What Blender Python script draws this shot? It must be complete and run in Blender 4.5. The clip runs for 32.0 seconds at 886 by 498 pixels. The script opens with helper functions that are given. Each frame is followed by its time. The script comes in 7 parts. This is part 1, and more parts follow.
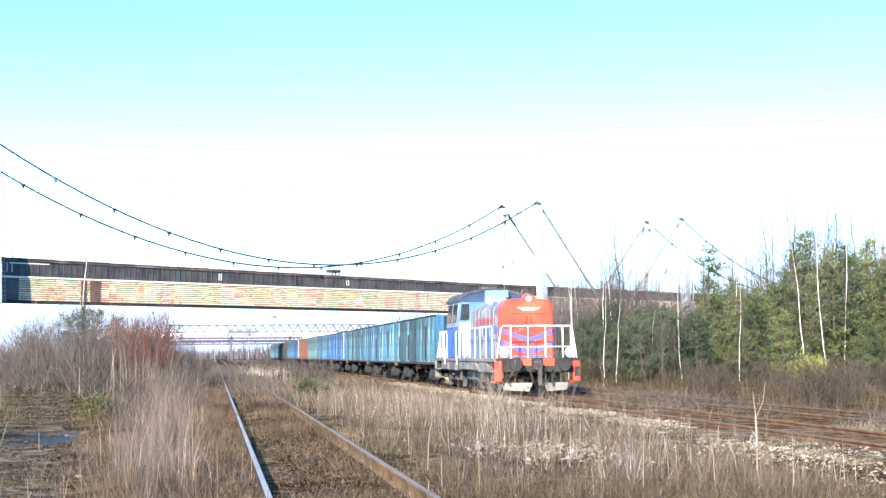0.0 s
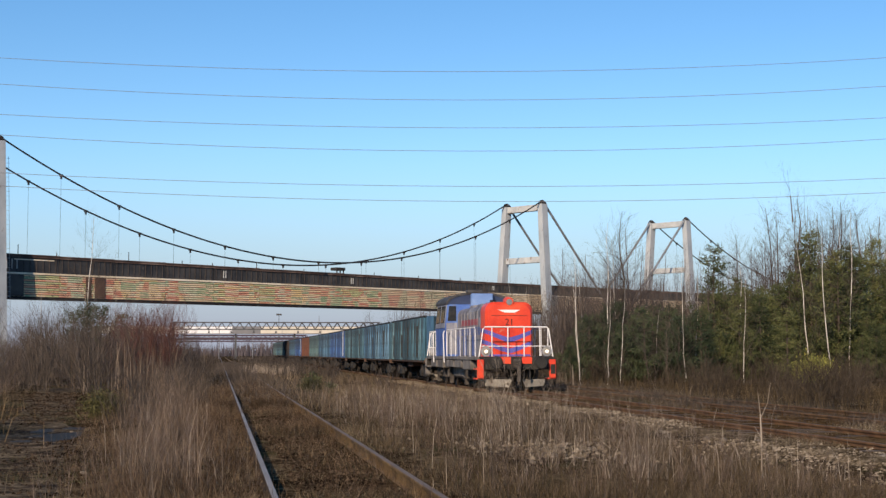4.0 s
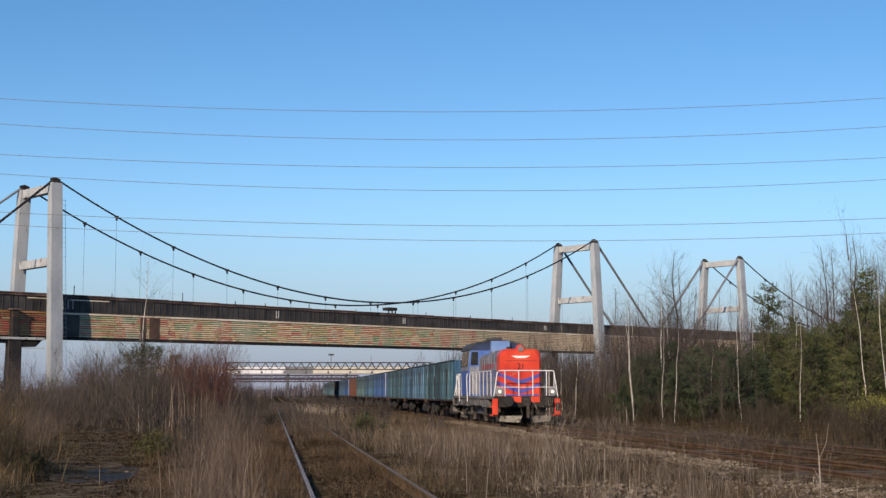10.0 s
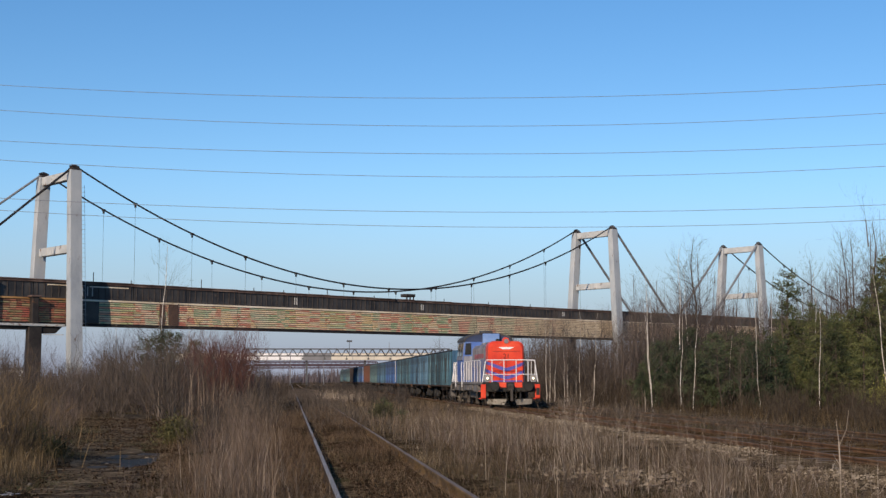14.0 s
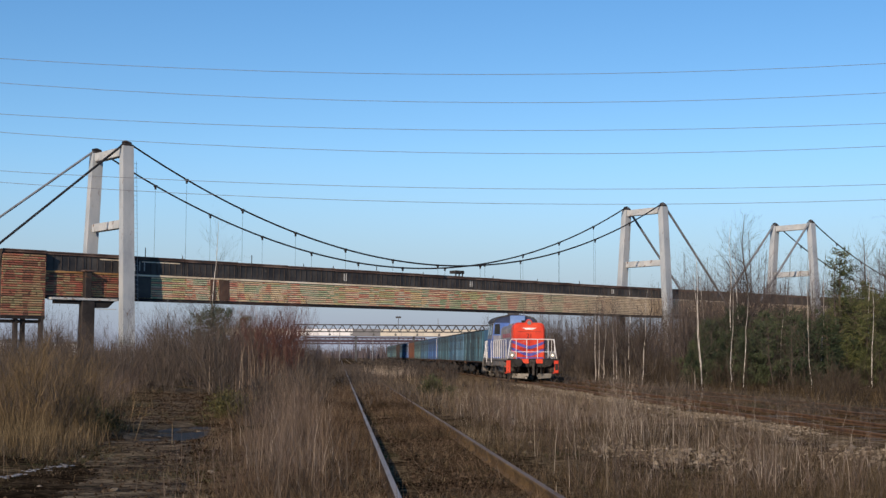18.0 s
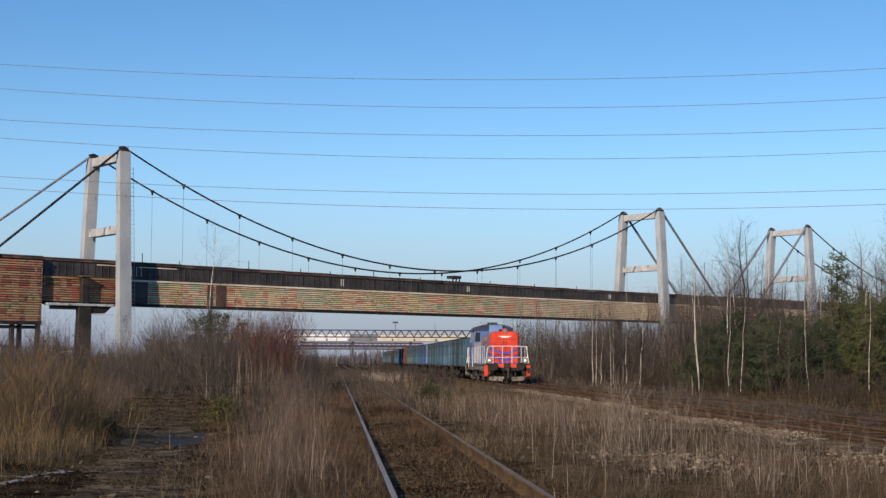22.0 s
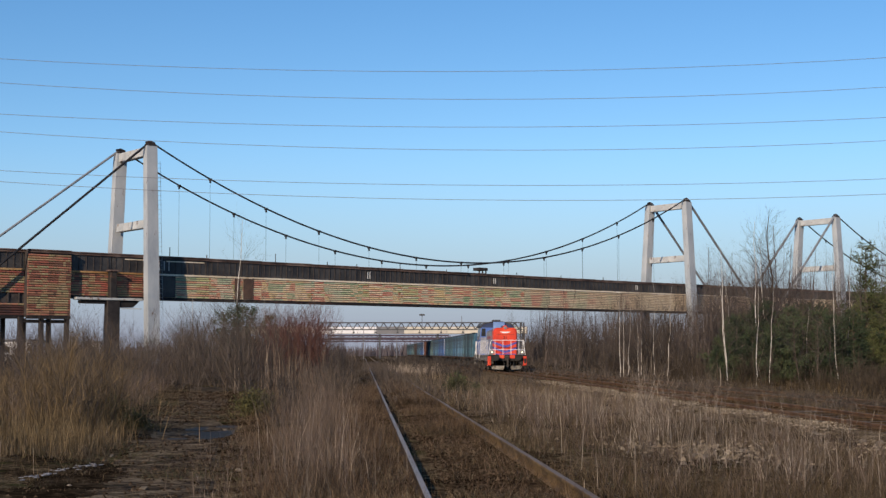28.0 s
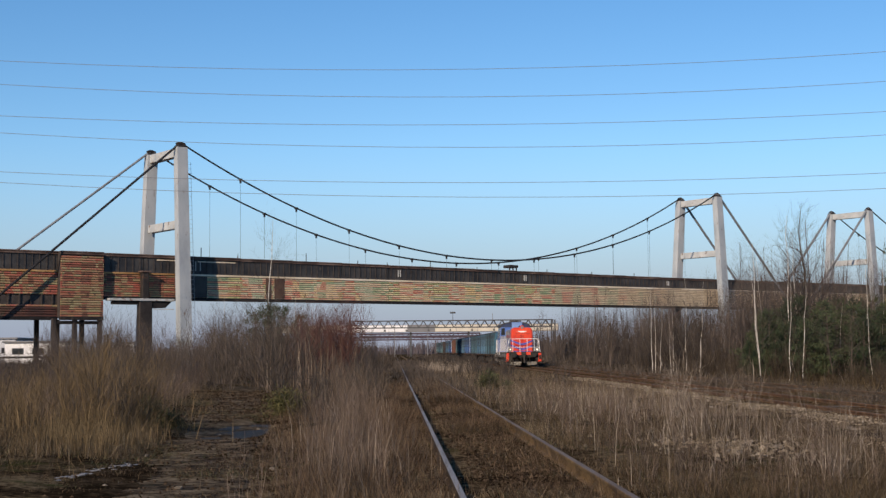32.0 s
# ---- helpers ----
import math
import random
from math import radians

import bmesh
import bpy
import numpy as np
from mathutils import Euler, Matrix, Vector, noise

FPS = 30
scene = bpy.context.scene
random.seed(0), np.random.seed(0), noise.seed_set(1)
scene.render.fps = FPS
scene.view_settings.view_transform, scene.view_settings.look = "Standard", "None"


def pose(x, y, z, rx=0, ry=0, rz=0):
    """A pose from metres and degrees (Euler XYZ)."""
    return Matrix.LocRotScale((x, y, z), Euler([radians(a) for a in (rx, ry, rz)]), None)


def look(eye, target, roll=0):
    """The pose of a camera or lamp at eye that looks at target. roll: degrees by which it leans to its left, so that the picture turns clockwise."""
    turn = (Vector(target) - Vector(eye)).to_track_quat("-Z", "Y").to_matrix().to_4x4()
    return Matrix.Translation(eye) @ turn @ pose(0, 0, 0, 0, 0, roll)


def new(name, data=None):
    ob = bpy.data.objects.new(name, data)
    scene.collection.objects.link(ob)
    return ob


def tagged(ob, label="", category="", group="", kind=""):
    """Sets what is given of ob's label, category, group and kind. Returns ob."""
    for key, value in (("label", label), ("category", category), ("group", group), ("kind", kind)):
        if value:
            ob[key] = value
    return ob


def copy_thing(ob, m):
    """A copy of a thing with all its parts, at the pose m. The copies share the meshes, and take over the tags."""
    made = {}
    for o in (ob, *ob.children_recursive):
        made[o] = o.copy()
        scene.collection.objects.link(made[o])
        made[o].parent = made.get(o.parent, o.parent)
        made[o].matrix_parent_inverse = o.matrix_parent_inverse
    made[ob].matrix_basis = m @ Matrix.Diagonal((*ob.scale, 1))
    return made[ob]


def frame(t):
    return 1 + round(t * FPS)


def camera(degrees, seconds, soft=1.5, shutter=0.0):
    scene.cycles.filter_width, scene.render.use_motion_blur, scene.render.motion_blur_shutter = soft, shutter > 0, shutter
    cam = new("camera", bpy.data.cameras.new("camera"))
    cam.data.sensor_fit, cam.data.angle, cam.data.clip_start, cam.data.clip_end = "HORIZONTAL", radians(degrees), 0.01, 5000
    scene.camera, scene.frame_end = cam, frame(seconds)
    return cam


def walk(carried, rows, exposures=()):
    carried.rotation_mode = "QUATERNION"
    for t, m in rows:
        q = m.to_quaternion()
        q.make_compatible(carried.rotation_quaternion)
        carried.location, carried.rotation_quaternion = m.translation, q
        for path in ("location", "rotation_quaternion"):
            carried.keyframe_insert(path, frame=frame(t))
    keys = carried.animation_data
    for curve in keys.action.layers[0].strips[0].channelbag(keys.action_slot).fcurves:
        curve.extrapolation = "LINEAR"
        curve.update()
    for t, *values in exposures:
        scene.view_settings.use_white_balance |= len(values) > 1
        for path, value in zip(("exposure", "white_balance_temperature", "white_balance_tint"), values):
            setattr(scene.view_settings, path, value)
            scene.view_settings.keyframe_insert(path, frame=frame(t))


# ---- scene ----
cam = camera(36.354, 32.0, soft=1.4)
PATH = [
    (0.0, pose(0.050, 0.0, 1.5, 94.452, 0.430, -9.594)),
    (0.5, pose(0.048, 0.0, 1.5, 94.445, 0.368, -9.790)),
    (1.0, pose(0.047, 0.0, 1.5, 94.285, 0.400, -9.769)),
    (1.5, pose(0.045, 0.0, 1.5, 94.001, 0.194, -9.666)),
    (2.0, pose(0.044, 0.0, 1.5, 93.738, 0.185, -9.547)),
    (2.5, pose(0.042, 0.0, 1.5, 93.778, 0.102, -9.513)),
    (3.0, pose(0.041, 0.0, 1.5, 93.984, -0.007, -9.568)),
    (3.5, pose(0.039, 0.0, 1.5, 94.280, 0.061, -9.556)),
    (5.5, pose(0.033, 0.0, 1.5, 94.530, 0.135, -8.831)),
    (6.0, pose(0.031, 0.0, 1.5, 94.902, 0.034, -8.784)),
    (6.5, pose(0.030, 0.0, 1.5, 95.222, 0.046, -8.738)),
    (7.0, pose(0.028, 0.0, 1.5, 95.633, 0.033, -8.558)),
    (7.5, pose(0.027, 0.0, 1.5, 96.061, 0.004, -8.304)),
    (8.0, pose(0.025, 0.0, 1.5, 96.297, 0.209, -8.179)),
    (8.5, pose(0.023, 0.0, 1.5, 96.282, 0.395, -7.778)),
    (9.0, pose(0.022, 0.0, 1.5, 96.206, 0.249, -7.460)),
    (9.5, pose(0.020, 0.0, 1.5, 96.033, 0.129, -7.409)),
    (10.0, pose(0.019, 0.0, 1.5, 96.079, 0.151, -7.226)),
    (10.5, pose(0.017, 0.0, 1.5, 96.152, -0.096, -7.075)),
    (11.0, pose(0.016, 0.0, 1.5, 96.206, 0.059, -6.831)),
    (11.5, pose(0.014, 0.0, 1.5, 96.071, 0.078, -6.656)),
    (12.0, pose(0.012, 0.0, 1.5, 95.887, 0.100, -6.699)),
    (12.5, pose(0.011, 0.0, 1.5, 96.084, 0.107, -6.584)),
    (13.0, pose(0.009, 0.0, 1.5, 95.982, 0.032, -6.578)),
    (13.5, pose(0.008, 0.0, 1.5, 95.666, -0.005, -6.714)),
    (14.0, pose(0.006, 0.0, 1.5, 95.507, 0.148, -6.463)),
    (14.5, pose(0.005, 0.0, 1.5, 95.168, 0.056, -6.251)),
    (16.5, pose(-0.002, 0.0, 1.5, 94.679, -0.055, -4.997)),
    (17.0, pose(-0.003, 0.0, 1.5, 94.572, -0.118, -4.853)),
    (17.5, pose(-0.005, 0.0, 1.5, 94.521, 0.029, -4.595)),
    (18.0, pose(-0.006, 0.0, 1.5, 94.513, -0.250, -4.407)),
    (18.5, pose(-0.008, 0.0, 1.5, 94.593, -0.173, -4.548)),
    (19.0, pose(-0.009, 0.0, 1.5, 94.680, -0.307, -4.755)),
    (19.5, pose(-0.011, 0.0, 1.5, 94.768, -0.205, -4.859)),
    (20.0, pose(-0.012, 0.0, 1.5, 94.751, -0.258, -4.847)),
    (20.5, pose(-0.014, 0.0, 1.5, 94.630, -0.187, -4.806)),
    (21.0, pose(-0.016, 0.0, 1.5, 94.678, -0.223, -4.662)),
    (21.5, pose(-0.017, 0.0, 1.5, 94.754, -0.221, -4.514)),
    (22.0, pose(-0.019, 0.0, 1.5, 94.734, -0.192, -4.534)),
    (22.5, pose(-0.020, 0.0, 1.5, 94.633, -0.067, -4.385)),
    (23.0, pose(-0.022, 0.0, 1.5, 94.478, -0.179, -4.278)),
    (23.5, pose(-0.023, 0.0, 1.5, 94.356, -0.155, -3.988)),
    (24.0, pose(-0.025, 0.0, 1.5, 94.069, -0.098, -3.869)),
    (24.5, pose(-0.027, 0.0, 1.5, 94.224, -0.202, -3.827)),
    (25.0, pose(-0.028, 0.0, 1.5, 94.360, -0.218, -3.849)),
    (25.5, pose(-0.030, 0.0, 1.5, 94.733, -0.167, -3.740)),
    (27.5, pose(-0.036, 0.0, 1.5, 94.661, -0.103, -3.572)),
    (28.0, pose(-0.038, 0.0, 1.5, 94.398, 0.119, -3.397)),
    (28.5, pose(-0.039, 0.0, 1.5, 94.378, 0.061, -3.436)),
    (29.0, pose(-0.041, 0.0, 1.5, 94.576, -0.018, -3.243)),
    (29.5, pose(-0.042, 0.0, 1.5, 94.684, -0.077, -2.992)),
    (30.0, pose(-0.044, 0.0, 1.5, 94.731, 0.101, -2.752)),
    (30.5, pose(-0.045, 0.0, 1.5, 94.738, 0.189, -2.561)),
    (31.0, pose(-0.047, 0.0, 1.5, 94.811, 0.329, -2.370)),
    (31.5, pose(-0.048, 0.0, 1.5, 94.576, 0.541, -2.309)),
    (32.0, pose(-0.050, 0.0, 1.5, 94.313, 0.600, -2.081)),]
walk(cam, PATH, exposures=[
    (0.0, 2.14, 6350, 9), (1.5, 2.14, 6350, 9), (2.0, 1.9, 6400, 11), (2.5, 1.26, 6850, 18), (3.0, 0.62, 7700, 25), (3.5, 0.25, 7700, 18), (4.5, 0.22, 7900, 18), (7.0, 0.16, 7900, 18), (9.0, 0.06, 7600, 18), (11.0, 0.04, 7550, 18), (32.0, 0.04, 7600, 18),
])

# ---- world and sun ----
SUN_EL, SUN_AZ = 23.0, 207.0          # degrees; the way to the sun, clockwise from +y
world = bpy.data.worlds.new("sky")
scene.world = world
world.use_nodes = True
wn = world.node_tree.nodes
sky = wn.new("ShaderNodeTexSky")
sky.sky_type, sky.sun_disc = "NISHITA", False
sky.sun_elevation, sky.sun_rotation = radians(SUN_EL), radians(SUN_AZ)
sky.air_density, sky.dust_density, sky.ozone_density = 1.0, 0.0, 5.0
wn["Background"].inputs["Strength"].default_value = 0.14
clear = wn.new("ShaderNodeHueSaturation")              # a clear winter day: a little deeper blue
clear.inputs["Saturation"].default_value = 1.2
world.node_tree.links.new(sky.outputs[0], clear.inputs["Color"])
haze_at, haze_z, haze_k, haze = wn.new("ShaderNodeTexCoord"), wn.new("ShaderNodeSeparateXYZ"), wn.new("ShaderNodeMapRange"), wn.new("ShaderNodeMix")
haze.data_type = "RGBA"                                # smog along the whole horizon
haze_k.inputs[1].default_value, haze_k.inputs[2].default_value, haze_k.inputs[3].default_value, haze_k.inputs[4].default_value = 0.0, 0.16, 0.9, 0.0
haze_k.interpolation_type = "SMOOTHSTEP"
haze.inputs["B"].default_value = (1.5, 2.18, 3.65, 1)
world.node_tree.links.new(haze_at.outputs["Generated"], haze_z.inputs[0])
world.node_tree.links.new(haze_z.outputs["Z"], haze_k.inputs[0])
world.node_tree.links.new(haze_k.outputs[0], haze.inputs["Factor"])
world.node_tree.links.new(clear.outputs[0], haze.inputs["A"])
world.node_tree.links.new(haze.outputs["Result"], wn["Background"].inputs["Color"])
sun = new("sun", bpy.data.lights.new("sun", "SUN"))
sun.data.energy, sun.data.angle, sun.data.color = 4.2, radians(0.55), (1.0, 0.9, 0.76)
az, el = radians(SUN_AZ), radians(SUN_EL)
sun.matrix_world = look((0, 0, 0), (-math.sin(az) * math.cos(el), -math.cos(az) * math.cos(el), -math.sin(el)))


# ---- materials ----
def material(name, colors, rough=0.8, metal=0.0, scale=3.0, bump=0.15, bump_scale=30.0, mode="noise", stretch=(1, 1, 1),
             island=0.0, rnd=0.0, spots=None, spot_scale=6.0, spot_cut=0.6, fine=0.25, shine=0.35):
    """A worn surface: a colour ramp over noise in object space, fine grain, bump, optional blotches of a second colour.
    island / rnd: how much each loose piece / each object shifts along the ramp."""
    m = bpy.data.materials.new(name)
    m.use_nodes = True
    n, l = m.node_tree.nodes, m.node_tree.links
    bs = n["Principled BSDF"]
    bs.inputs["Roughness"].default_value, bs.inputs["Metallic"].default_value = rough, metal
    bs.inputs["Specular IOR Level"].default_value = shine
    tc, mp = n.new("ShaderNodeTexCoord"), n.new("ShaderNodeMapping")
    mp.inputs["Scale"].default_value = stretch
    l.new(tc.outputs["Object"], mp.inputs["Vector"])
    big = n.new("ShaderNodeTexNoise")
    big.inputs["Scale"].default_value, big.inputs["Detail"].default_value = scale, 5.0
    l.new(mp.outputs[0], big.inputs["Vector"])
    small = n.new("ShaderNodeTexNoise")
    small.inputs["Scale"].default_value, small.inputs["Detail"].default_value = bump_scale, 4.0
    l.new(mp.outputs[0], small.inputs["Vector"])
    mix = n.new("ShaderNodeMath")
    mix.operation = "MULTIPLY_ADD"
    mix.inputs[1].default_value = fine
    l.new(small.outputs[0], mix.inputs[0])
    l.new(big.outputs[0], mix.inputs[2])
    sub = n.new("ShaderNodeMath")
    sub.operation = "SUBTRACT"
    sub.inputs[1].default_value = fine * 0.5
    l.new(mix.outputs[0], sub.inputs[0])
    out = sub.outputs[0]
    for amount, node, socket in ((island, "ShaderNodeNewGeometry", "Random Per Island"), (rnd, "ShaderNodeObjectInfo", "Random")):
        if amount:
            src, ma, sb = n.new(node), n.new("ShaderNodeMath"), n.new("ShaderNodeMath")
            ma.operation, sb.operation = "MULTIPLY_ADD", "SUBTRACT"
            ma.inputs[1].default_value, sb.inputs[1].default_value = amount, amount * 0.5
            l.new(src.outputs[socket], ma.inputs[0])
            l.new(out, ma.inputs[2])
            l.new(ma.outputs[0], sb.inputs[0])
            out = sb.outputs[0]
    ramp = n.new("ShaderNodeValToRGB")
    els = ramp.color_ramp.elements
    k = len(colors)
    while len(els) < k:
        els.new(0.5)
    for i, c in enumerate(colors):
        els[i].position = 0.3 + 0.4 * i / max(1, k - 1) if not island and not rnd else 0.12 + 0.76 * i / max(1, k - 1)
        els[i].color = (*c, 1)
    l.new(out, ramp.inputs[0])
    col = ramp.outputs[0]
    if spots:
        sp = n.new("ShaderNodeTexNoise")
        sp.inputs["Scale"].default_value, sp.inputs["Detail"].default_value, sp.inputs["Roughness"].default_value = spot_scale, 7.0, 0.65
        l.new(mp.outputs[0], sp.inputs["Vector"])
        cut = n.new("ShaderNodeMapRange")
        cut.inputs[1].default_value, cut.inputs[2].default_value = spot_cut, spot_cut + 0.08
        l.new(sp.outputs[0], cut.inputs[0])
        mx = n.new("ShaderNodeMix")
        mx.data_type = "RGBA"
        l.new(cut.outputs[0], mx.inputs["Factor"])
        l.new(col, mx.inputs["A"])
        mx.inputs["B"].default_value = (*spots, 1)
        col = mx.outputs["Result"]
    l.new(col, bs.inputs["Base Color"])
    if bump:
        bp = n.new("ShaderNodeBump")
        bp.inputs["Strength"].default_value, bp.inputs["Distance"].default_value = bump, 0.02
        l.new(small.outputs[0], bp.inputs["Height"])
        l.new(bp.outputs[0], bs.inputs["Normal"])
    return m


def glow(name, color, strength):
    m = bpy.data.materials.new(name)
    m.use_nodes = True
    b = m.node_tree.nodes["Principled BSDF"]
    b.inputs["Base Color"].default_value = (*color, 1)
    b.inputs["Emission Color"].default_value = (*color, 1)
    b.inputs["Emission Strength"].default_value = strength
    return m


EARTH = material("earth", [(0.009, 0.0062, 0.004), (0.032, 0.022, 0.013), (0.076, 0.054, 0.031), (0.16, 0.12, 0.072)], 1.0, scale=0.8, bump=1.0, bump_scale=9.0, fine=0.9, shine=0.0,
                 spots=(0.04, 0.042, 0.016), spot_scale=0.7, spot_cut=0.57)
MUD = material("trodden_mud", [(0.014, 0.01, 0.006), (0.05, 0.035, 0.021), (0.105, 0.077, 0.047), (0.19, 0.145, 0.092)], 1.0, scale=1.3, bump=1.0, bump_scale=7.0, fine=1.0, shine=0.03, spots=(0.03, 0.03, 0.014), spot_scale=1.0, spot_cut=0.6)
DARK_SOIL = material("dark_soil", [(0.008, 0.0055, 0.0035), (0.026, 0.0175, 0.01), (0.055, 0.038, 0.022), (0.11, 0.08, 0.048)], 1.0, scale=0.8, bump=1.0, bump_scale=9.0, fine=0.9, shine=0.0)
BALLAST = material("ballast", [(0.026, 0.015, 0.007), (0.07, 0.041, 0.019), (0.14, 0.09, 0.045)], 1.0, scale=1.5, bump=1.0, bump_scale=10.0, fine=1.2, shine=0.0)
GRAVEL = material("pale_gravel", [(0.045, 0.031, 0.017), (0.12, 0.086, 0.05), (0.28, 0.215, 0.135)], 0.95, scale=1.6, bump=1.0, bump_scale=13.0, fine=1.3, shine=0.0, spots=(0.06, 0.043, 0.025), spot_scale=1.1, spot_cut=0.5)
PUDDLE = material("puddle_water", [(0.022, 0.021, 0.02), (0.036, 0.034, 0.031)], 0.45, bump=0.25, bump_scale=3.0, shine=0.004)
RUBBLE = material("gravel_stones", [(0.1, 0.075, 0.045), (0.25, 0.19, 0.12), (0.5, 0.41, 0.29)], 0.95, scale=2.0, bump=0, island=0.6, shine=0.1)
DARK_RUBBLE = material("dark_ballast_stones", [(0.035, 0.02, 0.011), (0.095, 0.058, 0.031), (0.22, 0.145, 0.082)], 0.95, scale=2.0, bump=0, island=0.6, shine=0.1)
STONE = material("stone", [(0.08, 0.068, 0.054), (0.17, 0.145, 0.115), (0.29, 0.25, 0.2)], 0.95, scale=4, rnd=0.5)
RAIL_OCHRE = material("rail_ochre_rust", [(0.055, 0.03, 0.011), (0.115, 0.066, 0.022), (0.19, 0.112, 0.04)], 0.85, scale=2.0, fine=0.6)
# rust darkened so that one rail looks shaded; the shade is in the colour
RAIL_SHADE = material("rail_shaded_rust", [(0.02, 0.013, 0.008), (0.045, 0.03, 0.018), (0.07, 0.046, 0.026)], 0.9, scale=2.0, shine=0.1)
RAIL_RED = material("rail_red_rust", [(0.06, 0.028, 0.014), (0.13, 0.063, 0.028), (0.2, 0.105, 0.046)], 0.85, scale=2.0)
RAIL_RUST = material("rail_rust", [(0.05, 0.026, 0.013), (0.11, 0.058, 0.026), (0.19, 0.105, 0.045)], 0.85, metal=0.0, scale=2.0)
RAIL_TOP = material("rail_top", [(0.19, 0.18, 0.175), (0.28, 0.27, 0.265)], 0.7, scale=0.6, bump=0, shine=0.12)
RAIL_RUST_TOP = material("rail_dull_top", [(0.07, 0.04, 0.022), (0.13, 0.085, 0.05)], 0.8, metal=0.0, scale=1.2, bump=0.05)
RAIL_DULL = material("rail_worn_rust", [(0.12, 0.088, 0.066), (0.2, 0.16, 0.13)], 0.7, scale=0.5, bump=0, shine=0.12)
SLEEPER = material("sleeper_wood", [(0.05, 0.038, 0.03), (0.1, 0.08, 0.06)], 0.9, scale=4, stretch=(1, 6, 6), rnd=0.4)
SHOOT = material("pale_shoots", [(0.04, 0.026, 0.02), (0.09, 0.06, 0.046), (0.24, 0.185, 0.145)], 0.75, scale=0.4, bump=0, island=0.6, rnd=0.3)
STRAW_TAN = material("tan_straw", [(0.024, 0.017, 0.009), (0.07, 0.05, 0.027), (0.13, 0.095, 0.053), (0.25, 0.19, 0.11)], 0.8, scale=0.25, bump=0, island=0.55, shine=0.12)
PATH_TAN = material("trodden_tan_grass", [(0.03, 0.024, 0.012), (0.1, 0.075, 0.04), (0.17, 0.13, 0.07), (0.3, 0.23, 0.13)], 0.85, scale=0.5, bump=0, island=0.5, shine=0.1)
WEED_RED = material("reddish_weeds", [(0.011, 0.007, 0.004), (0.045, 0.028, 0.017), (0.1, 0.065, 0.04), (0.27, 0.2, 0.135)], 0.8, scale=0.15, bump=0, island=0.55, shine=0.12)
WEED_OLIVE = material("olive_brown_weeds", [(0.027, 0.019, 0.01), (0.082, 0.058, 0.032), (0.155, 0.11, 0.06), (0.3, 0.217, 0.122)], 0.8, scale=0.25, bump=0, island=0.55, shine=0.12)
SHOOT_PINK = material("pinkish_shoots", [(0.03, 0.02, 0.013), (0.1, 0.07, 0.048), (0.21, 0.155, 0.11), (0.44, 0.35, 0.265)], 0.75, scale=0.4, bump=0, island=0.55, shine=0.2)
GRASS = material("dry_grass", [(0.011, 0.0075, 0.0045), (0.056, 0.036, 0.023), (0.07, 0.056, 0.034), (0.165, 0.115, 0.076), (0.15, 0.121, 0.075), (0.42, 0.335, 0.23)], 0.75, scale=0.12, bump=0, island=0.55, shine=0.15)
STRAW = material("pale_straw", [(0.075, 0.055, 0.038), (0.21, 0.168, 0.128), (0.52, 0.45, 0.37)], 0.7, scale=0.2, bump=0, island=0.5)
GREEN_GRASS = material("moss_grass", [(0.022, 0.026, 0.01), (0.045, 0.045, 0.018), (0.08, 0.07, 0.034)], 0.8, scale=0.3, bump=0, island=0.5)
TWIG = material("bare_twigs", [(0.024, 0.018, 0.014), (0.056, 0.044, 0.035), (0.145, 0.116, 0.092)], 0.8, scale=0.4, bump=0, island=0.5, rnd=0.25)
TWIG_DARK = material("dark_brush_twigs", [(0.022, 0.017, 0.013), (0.054, 0.042, 0.031), (0.122, 0.097, 0.071)], 0.85, scale=0.4, bump=0, island=0.5, rnd=0.25, shine=0.1)
BRAMBLE = material("dark_bramble", [(0.015, 0.0105, 0.006), (0.038, 0.027, 0.015), (0.076, 0.055, 0.031), (0.155, 0.112, 0.064)], 0.85, scale=0.15, bump=0, island=0.5, shine=0.1)
TWIG_RED = material("reddish_twigs", [(0.045, 0.02, 0.015), (0.09, 0.036, 0.028), (0.14, 0.07, 0.055)], 0.75, scale=0.5, bump=0, island=0.5)
TWIG_GREY = material("grey_twigs", [(0.036, 0.027, 0.024), (0.066, 0.051, 0.044), (0.125, 0.1, 0.085)], 0.8, scale=0.4, bump=0, island=0.5, rnd=0.25)
BARK_WHITE = material("birch_bark", [(0.32, 0.29, 0.25), (0.58, 0.54, 0.48), (0.76, 0.72, 0.66)], 0.8, scale=2, bump=0.3, spots=(0.06, 0.048, 0.038), spot_scale=3.5, spot_cut=0.57, stretch=(1, 1, 0.5))
BARK_DARK = material("dark_bark", [(0.035, 0.027, 0.021), (0.075, 0.058, 0.045), (0.12, 0.092, 0.07)], 0.9, scale=5, bump=0.5, stretch=(1, 1, 0.2))
NEEDLE = material("pine_needles", [(0.016, 0.024, 0.01), (0.043, 0.059, 0.02), (0.083, 0.099, 0.034), (0.15, 0.152, 0.054)], 0.75, scale=0.5, bump=0, island=0.45, rnd=0.5)
NEEDLE_DARK = material("spruce_needles", [(0.014, 0.025, 0.012), (0.034, 0.054, 0.024), (0.07, 0.09, 0.038)], 0.8, scale=0.5, bump=0, island=0.45, rnd=0.45)
YELLOWISH = material("yellow_green_leaves", [(0.024, 0.026, 0.008), (0.06, 0.058, 0.018), (0.13, 0.115, 0.042)], 0.7, scale=1, bump=0, island=0.5)
OLIVE_LEAF = material("dull_olive_leaves", [(0.014, 0.016, 0.006), (0.036, 0.038, 0.013), (0.075, 0.07, 0.026)], 0.75, scale=1, bump=0, island=0.5)
